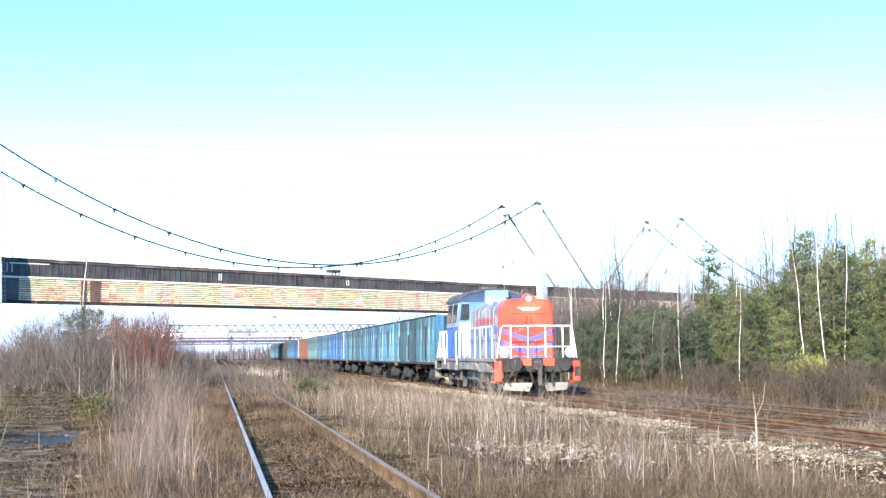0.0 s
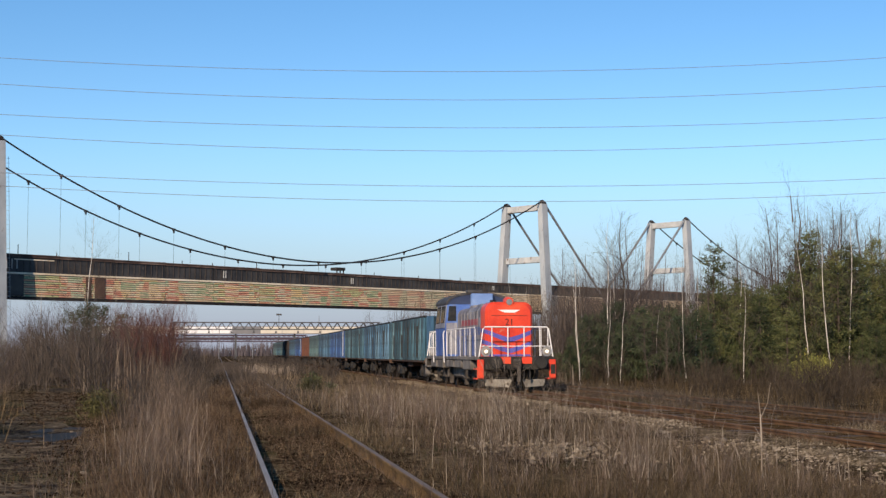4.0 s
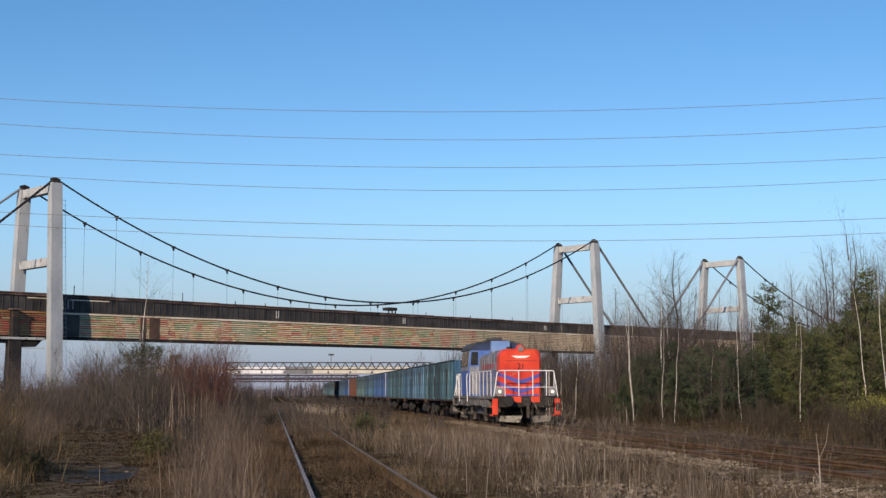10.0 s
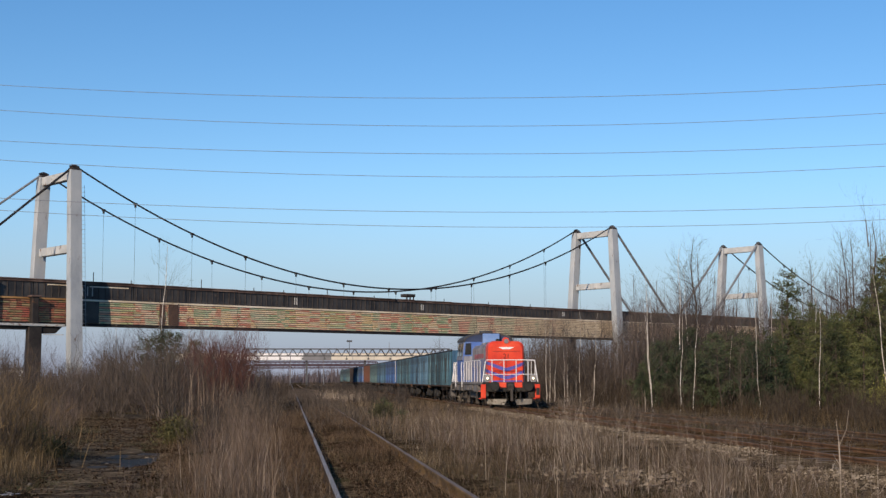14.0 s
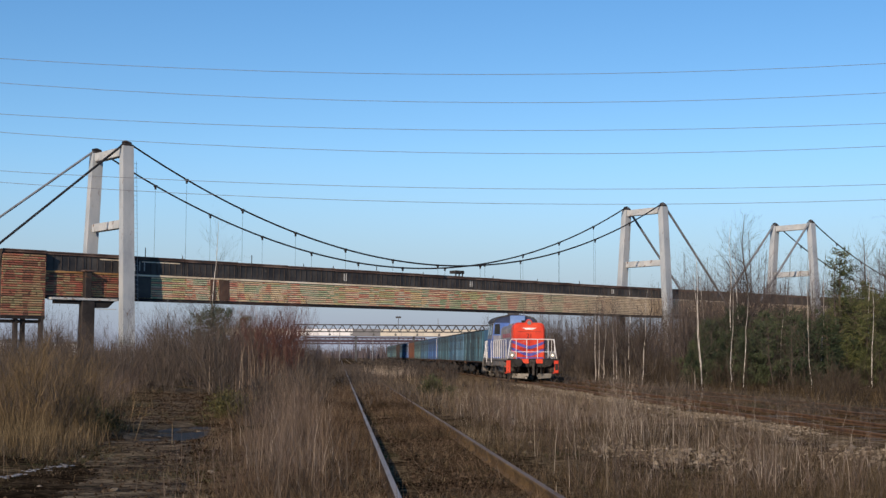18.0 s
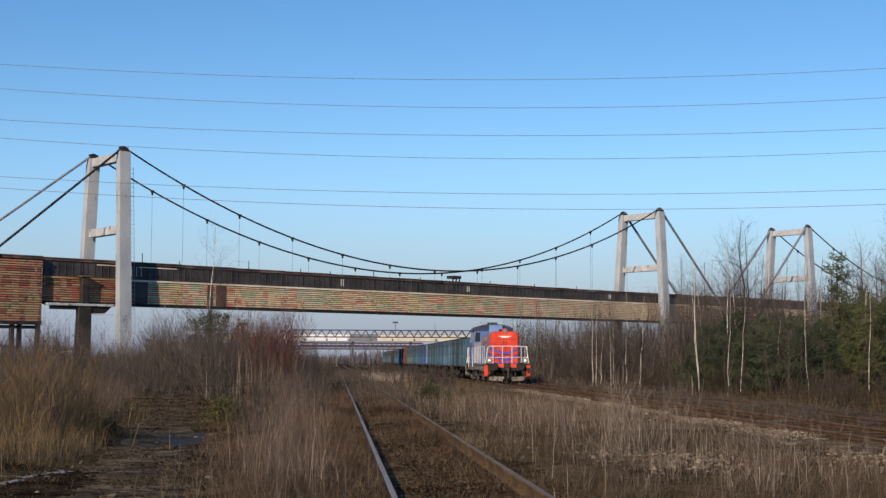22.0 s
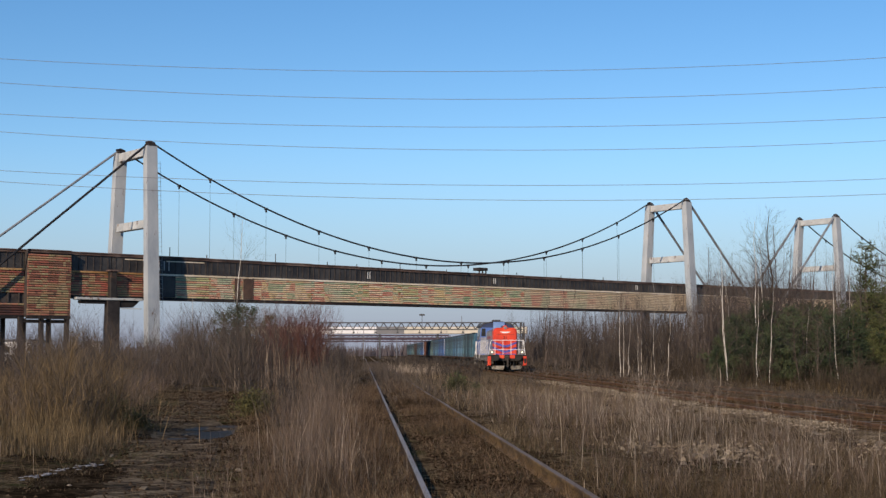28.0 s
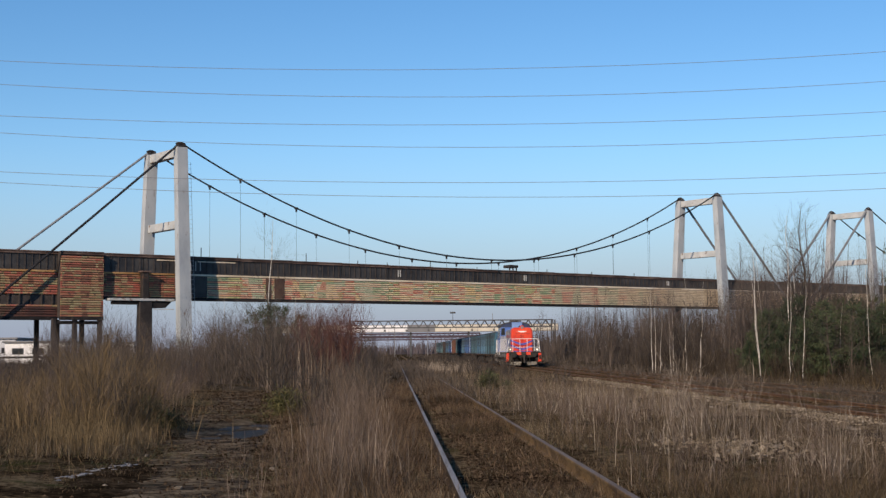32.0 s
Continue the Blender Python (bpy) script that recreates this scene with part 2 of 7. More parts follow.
YELLOW_LEAF = material("yellow_leaves", [(0.12, 0.13, 0.025), (0.22, 0.22, 0.045), (0.34, 0.32, 0.08)], 0.7, scale=1, bump=0, island=0.5)
TOWER_PAINT = material("tower_paint", [(0.26, 0.295, 0.32), (0.35, 0.39, 0.415), (0.44, 0.47, 0.48)], 0.6, scale=0.8, bump=0.1, spots=(0.15, 0.095, 0.065), spot_scale=2.4, spot_cut=0.63, stretch=(1, 1, 0.35))
BEAM_PAINT = material("beam_paint", [(0.36, 0.385, 0.39), (0.5, 0.52, 0.51)], 0.7, scale=1.0, spots=(0.16, 0.09, 0.06), spot_scale=2.2, spot_cut=0.57)
CABLE = material("cable_steel", [(0.018, 0.018, 0.02), (0.04, 0.038, 0.038)], 0.6, metal=0.5)
STEEL_DARK = material("dark_steel", [(0.02, 0.018, 0.018), (0.05, 0.043, 0.04)], 0.7, metal=0.3, scale=1.5, spots=(0.1, 0.05, 0.03), spot_scale=2, spot_cut=0.6)
WIRE = material("power_wire", [(0.17, 0.18, 0.2), (0.25, 0.26, 0.28)], 0.6, metal=0.3, bump=0)


# ---- shape helpers ----
class Shape:
    """Collects vertices and faces of one mesh."""

    def __init__(self):
        self.v, self.f = [], []

    def add(self, verts, faces):
        k = len(self.v)
        self.v += [tuple(p) for p in verts]
        self.f += [tuple(i + k for i in q) for q in faces]
        return self

    def box(self, c, s, bevel=0.0, turn=None):
        hx, hy, hz = s[0] / 2, s[1] / 2, s[2] / 2
        b = min(bevel, hx * 0.9, hy * 0.9, hz * 0.9)
        if b <= 0:
            vs = [(x * hx, y * hy, z * hz) for x in (-1, 1) for y in (-1, 1) for z in (-1, 1)]
            fs = [(0, 1, 3, 2), (4, 6, 7, 5), (0, 4, 5, 1), (2, 3, 7, 6), (0, 2, 6, 4), (1, 5, 7, 3)]
        else:
            vs, fs, idx = [], [], {}
            for x in (-1, 1):
                for y in (-1, 1):
                    for z in (-1, 1):
                        for a in range(3):
                            idx[x, y, z, a] = len(vs)
                            vs.append((x * (hx - (b if a != 0 else 0)), y * (hy - (b if a != 1 else 0)), z * (hz - (b if a != 2 else 0))))
            for sg in (-1, 1):
                q = [idx[sg, y, z, 0] for y, z in ((-1, -1), (1, -1), (1, 1), (-1, 1))]
                fs.append(q if sg > 0 else q[::-1])
                q = [idx[x, sg, z, 1] for x, z in ((-1, -1), (-1, 1), (1, 1), (1, -1))]
                fs.append(q if sg > 0 else q[::-1])
                q = [idx[x, y, sg, 2] for x, y in ((-1, -1), (1, -1), (1, 1), (-1, 1))]
                fs.append(q if sg > 0 else q[::-1])
                for sh in (-1, 1):
                    q = [idx[sg, sh, -1, 0], idx[sg, sh, 1, 0], idx[sg, sh, 1, 1], idx[sg, sh, -1, 1]]
                    fs.append(q if sg * sh < 0 else q[::-1])
                    q = [idx[sg, -1, sh, 0], idx[sg, 1, sh, 0], idx[sg, 1, sh, 2], idx[sg, -1, sh, 2]]
                    fs.append(q[::-1] if sg * sh < 0 else q)
                    q = [idx[-1, sg, sh, 1], idx[1, sg, sh, 1], idx[1, sg, sh, 2], idx[-1, sg, sh, 2]]
                    fs.append(q if sg * sh < 0 else q[::-1])
            for x in (-1, 1):
                for y in (-1, 1):
                    for z in (-1, 1):
                        q = [idx[x, y, z, 0], idx[x, y, z, 1], idx[x, y, z, 2]]
                        fs.append(q if x * y * z > 0 else q[::-1])
        if turn is not None:
            vs = [turn @ Vector(p) for p in vs]
        return self.add([(p[0] + c[0], p[1] + c[1], p[2] + c[2]) for p in vs], fs)

    def span(self, x0, x1, y0, y1, z0, z1, bevel=0.0):
        return self.box(((x0 + x1) / 2, (y0 + y1) / 2, (z0 + z1) / 2), (abs(x1 - x0), abs(y1 - y0), abs(z1 - z0)), bevel)

    def tube(self, pts, r, n=8, cap=True):
        pts = [Vector(p) for p in pts]
        rs = r if isinstance(r, (list, tuple)) else [r] * len(pts)
        rings = []
        for i, p in enumerate(pts):
            d = (pts[min(i + 1, len(pts) - 1)] - pts[max(i - 1, 0)]).normalized()
            a = d.cross(Vector((0, 0, 1)) if abs(d.z) < 0.9 else Vector((0, 1, 0))).normalized()
            b = d.cross(a)
            rings.append([p + (a * math.cos(2 * math.pi * k / n) + b * math.sin(2 * math.pi * k / n)) * rs[i] for k in range(n)])
        fs = []
        for i in range(len(pts) - 1):
            for k in range(n):
                fs.append((i * n + k, i * n + (k + 1) % n, (i + 1) * n + (k + 1) % n, (i + 1) * n + k))
        if cap:
            fs += [tuple(range(n))[::-1], tuple(range((len(pts) - 1) * n, len(pts) * n))]
        return self.add([p for g in rings for p in g], fs)

    def prism(self, prof, y0, y1, axis="y"):
        """Extrude a closed profile of (x, z) pairs from y0 to y1 (or, axis 'x', of (y, z) pairs from x0 to x1)."""
        n = len(prof)
        if axis == "y":
            vs = [(a, y, b) for y in (y0, y1) for a, b in prof]
        else:
            vs = [(y, a, b) for y in (y0, y1) for a, b in prof]
        fs = [tuple(range(n)), tuple(range(n, 2 * n))[::-1]] + [(i, i + n, (i + 1) % n + n, (i + 1) % n) for i in range(n)]
        return self.add(vs, fs)

    def mesh(self, name, mat, smooth=False):
        me = bpy.data.meshes.new(name)
        me.from_pydata(self.v, [], self.f)
        me.materials.append(mat)
        if len(self.f) < 20000:
            bm = bmesh.new()
            bm.from_mesh(me)
            bmesh.ops.recalc_face_normals(bm, faces=bm.faces)
            bm.to_mesh(me)
            bm.free()
        if smooth:
            me.polygons.foreach_set("use_smooth", [True] * len(me.polygons))
        me.update()
        return me


def part(name, shape, mat, parent=None, label="", at=None, smooth=False):
    ob = new(name, shape.mesh(name, mat, smooth) if isinstance(shape, Shape) else shape)
    ob.parent = parent
    if at is not None:
        ob.matrix_basis = at
    if label:
        ob["label"] = label
    return ob


def thing(name, label, category, at=None, group="", kind=""):
    ob = new(name)
    ob.empty_display_size = 0.3
    if at is not None:
        ob.matrix_basis = at
    return tagged(ob, label, category, group, kind)


def whole(name, shape, mat, label, category, at=None, group="", kind="", smooth=False):
    return tagged(part(name, shape, mat, None, "", at, smooth), label, category, group, kind)


# ---- ground ----
LEFT_X, TRAIN_X, FAR_X, RAIL_Z, LOW_Z = 1.31, 11.4, 14.7, 0.2, 0.03


def train_line(y):
    """x of the middle of the train's track: nearly straight, a little closer to the viewer's side near by."""
    k = max(0.0, min(1.0, (56.0 - y) / 34.0))
    return TRAIN_X - 0.14 * k * k * (3 - 2 * k)


def path_x(y):
    return -2.4 - 0.095 * (y - 16.0)


def ground_z(x, y):
    d = math.hypot(x, y)
    z = 0.10 * noise.noise((x * 0.11, y * 0.11, 0.3)) + 0.05 * noise.noise((x * 0.5, y * 0.5, 4.0))
    z *= 1.0 if d < 200 else 0.2
    p = abs(x - path_x(y))
    if 5 < y < 75 and p < 2.2:
        z -= 0.12 * (1 - (p / 2.2) ** 2)
    q = ((x + 3.42) / 0.6) ** 2 + ((y - 28.6) / 2.9) ** 2       # hollow of the puddle
    if q < 2.0:
        k = min(1.0, 2.0 - q)
        z += (-0.17 + 0.05 * noise.noise((x * 1.9, y * 0.9, 1.0)) - z) * k
    flat = 0.0
    for c, w in ((LEFT_X, 2.0), (train_line(y), 2.2), (FAR_X, 2.2)):
        k = max(0.0, min(1.0, (w + 0.6 - abs(x - c)) / 0.6))
        flat = max(flat, k)
    drop_z = -0.17 * max(0.0, min(1.0, (x - 3.5) / 5.0)) if d < 400 else 0.0
    return z * (1 - flat) + 0.05 * flat + drop_z


def grid_mesh(name, xs, ys, fz, mat):
    verts = [(x, y, fz(x, y)) for y in ys for x in xs]
    n = len(xs)
    faces = [(j * n + i, j * n + i + 1, (j + 1) * n + i + 1, (j + 1) * n + i) for j in range(len(ys) - 1) for i in range(n - 1)]
    s = Shape()
    s.v, s.f = verts, faces
    return s.mesh(name, mat, True)


def steps(lo, hi, near_lo, near_hi, fine):
    a = list(np.arange(near_lo, near_hi + 1e-6, fine))
    k, x = fine, near_hi
    while x < hi:
        k *= 1.35
        x += k
        a.append(min(x, hi))
    k, x = fine, near_lo
    while x > lo:
        k *= 1.35
        x -= k
        a.insert(0, max(x, lo))
    return a


tagged(new("ground", grid_mesh("ground", steps(-2500, 2500, -24, 34, 0.45), steps(-2500, 4000, 6, 80, 0.6), ground_z, EARTH)),
       "bare brown earth of an overgrown railway yard", "ground", kind="structure")


# ---- tracks ----
RAIL_PROF = [(-0.07, -0.16), (0.07, -0.16), (0.07, -0.145), (0.012, -0.125), (0.012, -0.045), (0.036, -0.035), (0.036, -0.006), (0.03, 0.0),
             (-0.03, 0.0), (-0.036, -0.006), (-0.036, -0.035), (-0.012, -0.045), (-0.012, -0.125), (-0.07, -0.145)]


def track(label, line, y0, y1, step, top, sleepers, rail_z=RAIL_Z, stone=None, steel=None, second=None):
    """Two rails swept along a line x(y), a ballast bed, and sleepers."""
    t = thing("railway_track", label, "railway track", kind="structure")
    ys = list(np.arange(y0, y1 + step, step))
    bed = Shape()
    low = 0.05 if stone else 0.0                     # an old bed settles below the rails
    prof = [(-1.9, -0.2), (-1.3, -0.1 - low), (-0.4, -0.09 - low), (0.4, -0.1 - low), (1.3, -0.1 - low), (1.9, -0.2)]
    if stone:                                        # trough added inside the first rail to deepen the shadow beside it
        prof[2:2] = [(-0.8, -0.15), (-0.68, -0.26), (-0.52, -0.25)]
    n = len(prof)
    bed.v = [(line(y) + a + 0.06 * noise.noise((a, y * 0.9, 2)), y, rail_z + b + 0.03 * noise.noise((a * 3, y * 0.7, 7))) for y in ys for a, b in prof]
    bed.f = [(j * n + i, j * n + i + 1, (j + 1) * n + i + 1, (j + 1) * n + i) for j in range(len(ys) - 1) for i in range(n - 1)]
    part("ballast", bed, stone or BALLAST, t, "dirty gravel ballast with weeds")
    if stone is None and line is train_line:
        sh = Shape()
        sh.v = [(line(y) + a + 0.25 * noise.noise((a, y * 0.35, 5)), y, rail_z + b + 0.03 * noise.noise((a * 3, y * 0.8, 3))) for y in ys for a, b in ((-2.6 + 0.6 * noise.noise((1.5, y * 0.3, 8)), -0.22), (-2.0, -0.1), (-1.7, -0.08), (-1.25, -0.09))]
        sh.f = [(j * 4 + i, j * 4 + i + 1, (j + 1) * 4 + i + 1, (j + 1) * 4 + i) for j in range(len(ys) - 1) for i in range(3)]
        part("gravel_shoulder", sh, GRAVEL, t, "pale gravel beside the sleepers")
    for side in (-0.7525, 0.7525):
        s, h = Shape(), Shape()
        m = len(RAIL_PROF)
        s.v = [(line(y) + side + a, y, rail_z - 0.004 + b) for y in ys for a, b in RAIL_PROF]
        s.f = [(j * m + i, j * m + (i + 1) % m, (j + 1) * m + (i + 1) % m, (j + 1) * m + i) for j in range(len(ys) - 1) for i in range(m)]
        # the old track's first rail takes the rust with shade in its colour
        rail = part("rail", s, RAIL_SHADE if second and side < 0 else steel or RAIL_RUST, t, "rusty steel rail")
        h.v = [(line(y) + side + a, y, rail_z + b) for y in ys for a, b in ((-0.033, -0.012), (-0.027, 0.0), (0.027, 0.0), (0.033, -0.012))]
        h.f = [(j * 4 + i, j * 4 + i + 1, (j + 1) * 4 + i + 1, (j + 1) * 4 + i) for j in range(len(ys) - 1) for i in range(3)]
        part("running_surface", h, (second or top) if side > 0 else top, rail, "worn top of the rail")
    if sleepers:
        me = Shape().box((0, 0, 0), (2.5, 0.24, 0.14), 0.02).mesh("sleeper", SLEEPER)
        y = sleepers[0]
        while y < sleepers[1]:
            part("sleeper", me, SLEEPER, t, at=pose(line(y) + random.uniform(-0.04, 0.04), y, rail_z - (0.25 if stone else 0.175) + random.uniform(-0.03, 0.02), 0, random.uniform(-0.6, 0.6), random.uniform(-1.5, 1.5)))
            y += 0.62
    return t


track("overgrown railway track with polished rails in dry grass", lambda y: LEFT_X, -40.0, 420.0, 2.0, RAIL_TOP, (8.0, 60.0), RAIL_Z, DARK_SOIL, RAIL_OCHRE, RAIL_DULL)
track("rusty railway track on pale gravel that the train uses", train_line, -40.0, 420.0, 2.0, RAIL_RUST_TOP, (12.0, 62.0), LOW_Z, None, RAIL_RED)
track("rusty unused railway track beside the trees", lambda y: FAR_X, -40.0, 200.0, 2.0, RAIL_RUST, (16.0, 60.0), LOW_Z)

# ---- conveyor bridge ----
BR = pose(-25.7, 163.3, -0.63, 0, 0, 35.7) @ Matrix.Scale(1.42, 4)             # local x runs along the bridge, local y away from the viewer
SPAN, GAP, LEG_W = 68.8, 5.67, 1.1
THIRD = 98.3
TOP_Z, BAR_Z = 19.05, 12.45


def tower(s, ladder):
    t = thing("suspension_tower", "tall pale grey steel portal tower with rust streaks", "bridge tower", BR @ pose(s, 0, 0), "towers of the conveyor bridge")
    for sg, y_top in ((-1, 0.0), (1, GAP)):
        a = Shape()
        lo, hi, out = LEG_W * 0.5, LEG_W * 0.44, -0.95 if sg < 0 else 1.7
        d = 0.42
        lower = [(-lo, y_top + out - d, -0.3), (lo, y_top + out - d, -0.3), (lo, y_top + out + d, -0.3), (-lo, y_top + out + d, -0.3)]
        upper = [(-hi, y_top - d * 0.85, TOP_Z), (hi, y_top - d * 0.85, TOP_Z), (hi, y_top + d * 0.85, TOP_Z), (-hi, y_top + d * 0.85, TOP_Z)]
        a.add(lower + upper, [(0, 1, 5, 4), (1, 2, 6, 5), (2, 3, 7, 6), (3, 0, 4, 7), (4, 5, 6, 7)])
        leg = part("leg", a, TOWER_PAINT, t, "tapered welded steel leg")
        c = Shape()
        c.box((0, y_top, TOP_Z + 0.1), (0.8, 0.7, 0.2), 0.05).tube([(-0.4, y_top, TOP_Z + 0.26), (0, y_top, TOP_Z + 0.38), (0.4, y_top, TOP_Z + 0.26)], 0.13, 8)
        part("saddle", c, STEEL_DARK, leg, "dark cable saddle")
        if ladder and sg < 0:
            ld = Shape()
            for o in (0.0, 0.4):
                ld.tube([(lo + 0.06 + o, out + y_top, 2), (hi + 0.06 + o, y_top, TOP_Z - 1.2)], 0.014, 5)
            for k in range(40):
                f = k / 39
                z, y, x = 2.2 + f * (TOP_Z - 3.6), (out + y_top) * (1 - (2.2 + f * 16.0) / 19.4), lo + 0.06
                ld.tube([(x, y + y_top * 0, z), (x + 0.4, y, z)], 0.012, 4)
            part("ladder", ld, TOWER_PAINT, t, "thin steel ladder")
    for z, h in ((TOP_Z - 0.4, 0.75), (BAR_Z, 0.7)):
        k = 0.95 * (1 - z / TOP_Z)
        b = Shape().span(-0.3, 0.3, -k + 0.36, GAP + k - 0.36, z - h / 2, z + h / 2, 0.03)
        for y in np.linspace(0.6, GAP - 0.6, 6):
            b.span(-0.33, 0.33, y - 0.03, y + 0.03, z - h / 2 + 0.05, z + h / 2 - 0.05)
        part("crossbeam", b, BEAM_PAINT, t, "white crossbeam with peeling rusty paint")
    return t


for s, lad in ((0.0, True), (SPAN, False), (THIRD, False), (THIRD + SPAN, False)):
    tower(s, lad)


def main_curve(s):
    u = s / SPAN
    return TOP_Z + 0.4 - 4 * (TOP_Z + 0.4 - 10.55) * u * (1 - u)


STAY_STEEL = material("weathered_stay", [(0.13, 0.145, 0.16), (0.21, 0.23, 0.25)], 0.65, metal=0.0, scale=1.0)
HANGERS = [5.8 + 5.72 * k for k in range(11)]
for y in (0.0, GAP):
    for s0 in (0.0, THIRD):
        c = thing("suspension_cable", "thick dark steel suspension cable sagging between two towers", "cable", BR @ pose(s0, y, 0), "cables of the bridge")
        part("main_cable", Shape().tube([(s, 0, main_curve(s)) for s in np.linspace(0, SPAN, 60)], 0.078, 8), CABLE, c)
        for s in HANGERS:
            z = main_curve(s)
            hg = Shape().box((s, 0, z - 0.02), (0.32, 0.22, 0.2), 0.04).box((s, 0, z - 0.22), (0.18, 0.12, 0.26), 0.03)
            cl = part("clamp", hg, CABLE, c)
            if z - 9.4 > 0.5:
                part("hanger", Shape().tube([(s, 0, z - 0.4), (s, 0, 9.45)], 0.012, 5), CABLE, cl, "thin hanger rod")
    for s0, s1, z1 in ((0.0, -22.6 if y == 0 else -25.2, 0.0), (SPAN, SPAN + 14.9, 4.8), (THIRD, THIRD - 14.9, 4.8)):
        b = thing("backstay_cable", "dark steel backstay cable running down from a tower top", "cable", BR @ pose(0, y, 0), "backstays of the bridge")
        part("stay", Shape().tube([(s0, 0, TOP_Z + 0.4), (s1, 0, z1)], 0.1 if s0 == 0.0 else 0.14, 8), CABLE if s0 == 0.0 and y == 0 else STAY_STEEL, b)
        part("anchor_plate", Shape().box((s1, 0, z1 + 0.1), (0.9, 0.5, 0.7), 0.06), STEEL_DARK, b)
anchor = thing("anchor_pier", "grey concrete anchor pier of the cable bridge", "pier", BR @ pose(84.85, GAP / 2, 0))
for y in (-GAP / 2, GAP / 2):
    part("column", Shape().box((0, y, 2.3), (1.4, 1.0, 4.9), 0.06), TOWER_PAINT, anchor)

# gallery cladding: horizontal boards with many coats of peeling paint, dark glazing band above
def cladding(name, colors, scale, cut=0.6, spots=(0.1, 0.06, 0.045), row=0.06):
    m = bpy.data.materials.new(name)
    m.use_nodes = True
    n, l = m.node_tree.nodes, m.node_tree.links
    b = n["Principled BSDF"]
    b.inputs["Roughness"].default_value = 0.8
    geo, mp, rot = n.new("ShaderNodeNewGeometry"), n.new("ShaderNodeMapping"), n.new("ShaderNodeMapping")
    rot.inputs["Rotation"].default_value = (0, 0, radians(-35.7))
    l.new(geo.outputs["Position"], rot.inputs["Vector"])
    mp.inputs["Scale"].default_value = (0.62, 0.02, 0.15)
    l.new(rot.outputs[0], mp.inputs["Vector"])
    wob, wadd = n.new("ShaderNodeTexNoise"), n.new("ShaderNodeVectorMath")      # daubed blocks of paint with ragged edges
    wob.inputs["Scale"].default_value, wob.inputs["Detail"].default_value = 1.3, 3.0
    l.new(mp.outputs[0], wob.inputs["Vector"])
    wadd.operation = "MULTIPLY_ADD"
    wadd.inputs[1].default_value = (1.3, 0.5, 0.9)
    l.new(wob.outputs["Color"], wadd.inputs[0])
    l.new(mp.outputs[0], wadd.inputs[2])
    cell, cut3, no = n.new("ShaderNodeTexVoronoi"), n.new("ShaderNodeSeparateColor"), n.new("ShaderNodeMapRange")
    cell.inputs["Scale"].default_value = scale
    l.new(wadd.outputs[0], cell.inputs["Vector"])
    l.new(cell.outputs["Color"], cut3.inputs[0])
    l.new(cut3.outputs[0], no.inputs[0])
    no.inputs[3].default_value, no.inputs[4].default_value = 0.3, 0.7
    st, streak = n.new("ShaderNodeMapping"), n.new("ShaderNodeTexNoise")
    st.inputs["Scale"].default_value = (0.4, 0.1, 6.0)
    l.new(rot.outputs[0], st.inputs["Vector"])
    streak.inputs["Scale"].default_value, streak.inputs["Detail"].default_value = 1.0, 4.0
    l.new(st.outputs[0], streak.inputs["Vector"])
    oi = n.new("ShaderNodeObjectInfo")
    a1, a2, a3 = (n.new("ShaderNodeMath") for _ in range(3))
    a1.operation = a2.operation = "MULTIPLY_ADD"
    a3.operation = "SUBTRACT"
    a1.inputs[1].default_value, a2.inputs[1].default_value, a3.inputs[1].default_value = 0.17, row, 0.085 + row / 2
    l.new(streak.outputs[0], a1.inputs[0])
    l.new(no.outputs[0], a1.inputs[2])
    l.new(oi.outputs["Random"], a2.inputs[0])
    l.new(a1.outputs[0], a2.inputs[2])
    l.new(a2.outputs[0], a3.inputs[0])
    ramp = n.new("ShaderNodeValToRGB")
    els = ramp.color_ramp.elements
    while len(els) < len(colors):
        els.new(0.5)
    for i, c in enumerate(colors):
        els[i].position, els[i].color = 0.3 + 0.4 * i / (len(colors) - 1), (*c, 1)
    l.new(a3.outputs[0], ramp.inputs[0])
    sp, cr, mx = n.new("ShaderNodeTexNoise"), n.new("ShaderNodeMapRange"), n.new("ShaderNodeMix")
    sp.inputs["Scale"].default_value, sp.inputs["Detail"].default_value = 2.2, 6.0
    l.new(rot.outputs[0], sp.inputs["Vector"])
    cr.inputs[1].default_value, cr.inputs[2].default_value = cut, cut + 0.1
    l.new(sp.outputs[0], cr.inputs[0])
    mx.data_type = "RGBA"
    l.new(cr.outputs[0], mx.inputs["Factor"])
    l.new(ramp.outputs[0], mx.inputs["A"])
    mx.inputs["B"].default_value = (*spots, 1)
    l.new(mx.outputs["Result"], b.inputs["Base Color"])
    return m


CLAD_MIXED = cladding("peeling_boards", [(0.62, 0.3, 0.2), (0.68, 0.53, 0.36), (0.25, 0.38, 0.22), (0.72, 0.58, 0.4), (0.7, 0.5, 0.24), (0.74, 0.6, 0.42), (0.58, 0.17, 0.12), (0.7, 0.55, 0.38), (0.34, 0.45, 0.3), (0.74, 0.6, 0.43), (0.6, 0.22, 0.15), (0.5, 0.5, 0.26)], 1.0, 0.62, (0.24, 0.15, 0.1), 0.12)
CLAD_FADED = cladding("faded_boards", [(0.56, 0.44, 0.3), (0.66, 0.53, 0.36), (0.6, 0.36, 0.25), (0.68, 0.55, 0.38), (0.42, 0.42, 0.28), (0.64, 0.5, 0.34), (0.6, 0.46, 0.31), (0.58, 0.27, 0.2), (0.66, 0.53, 0.37)], 0.8, 0.62, (0.2, 0.12, 0.08))
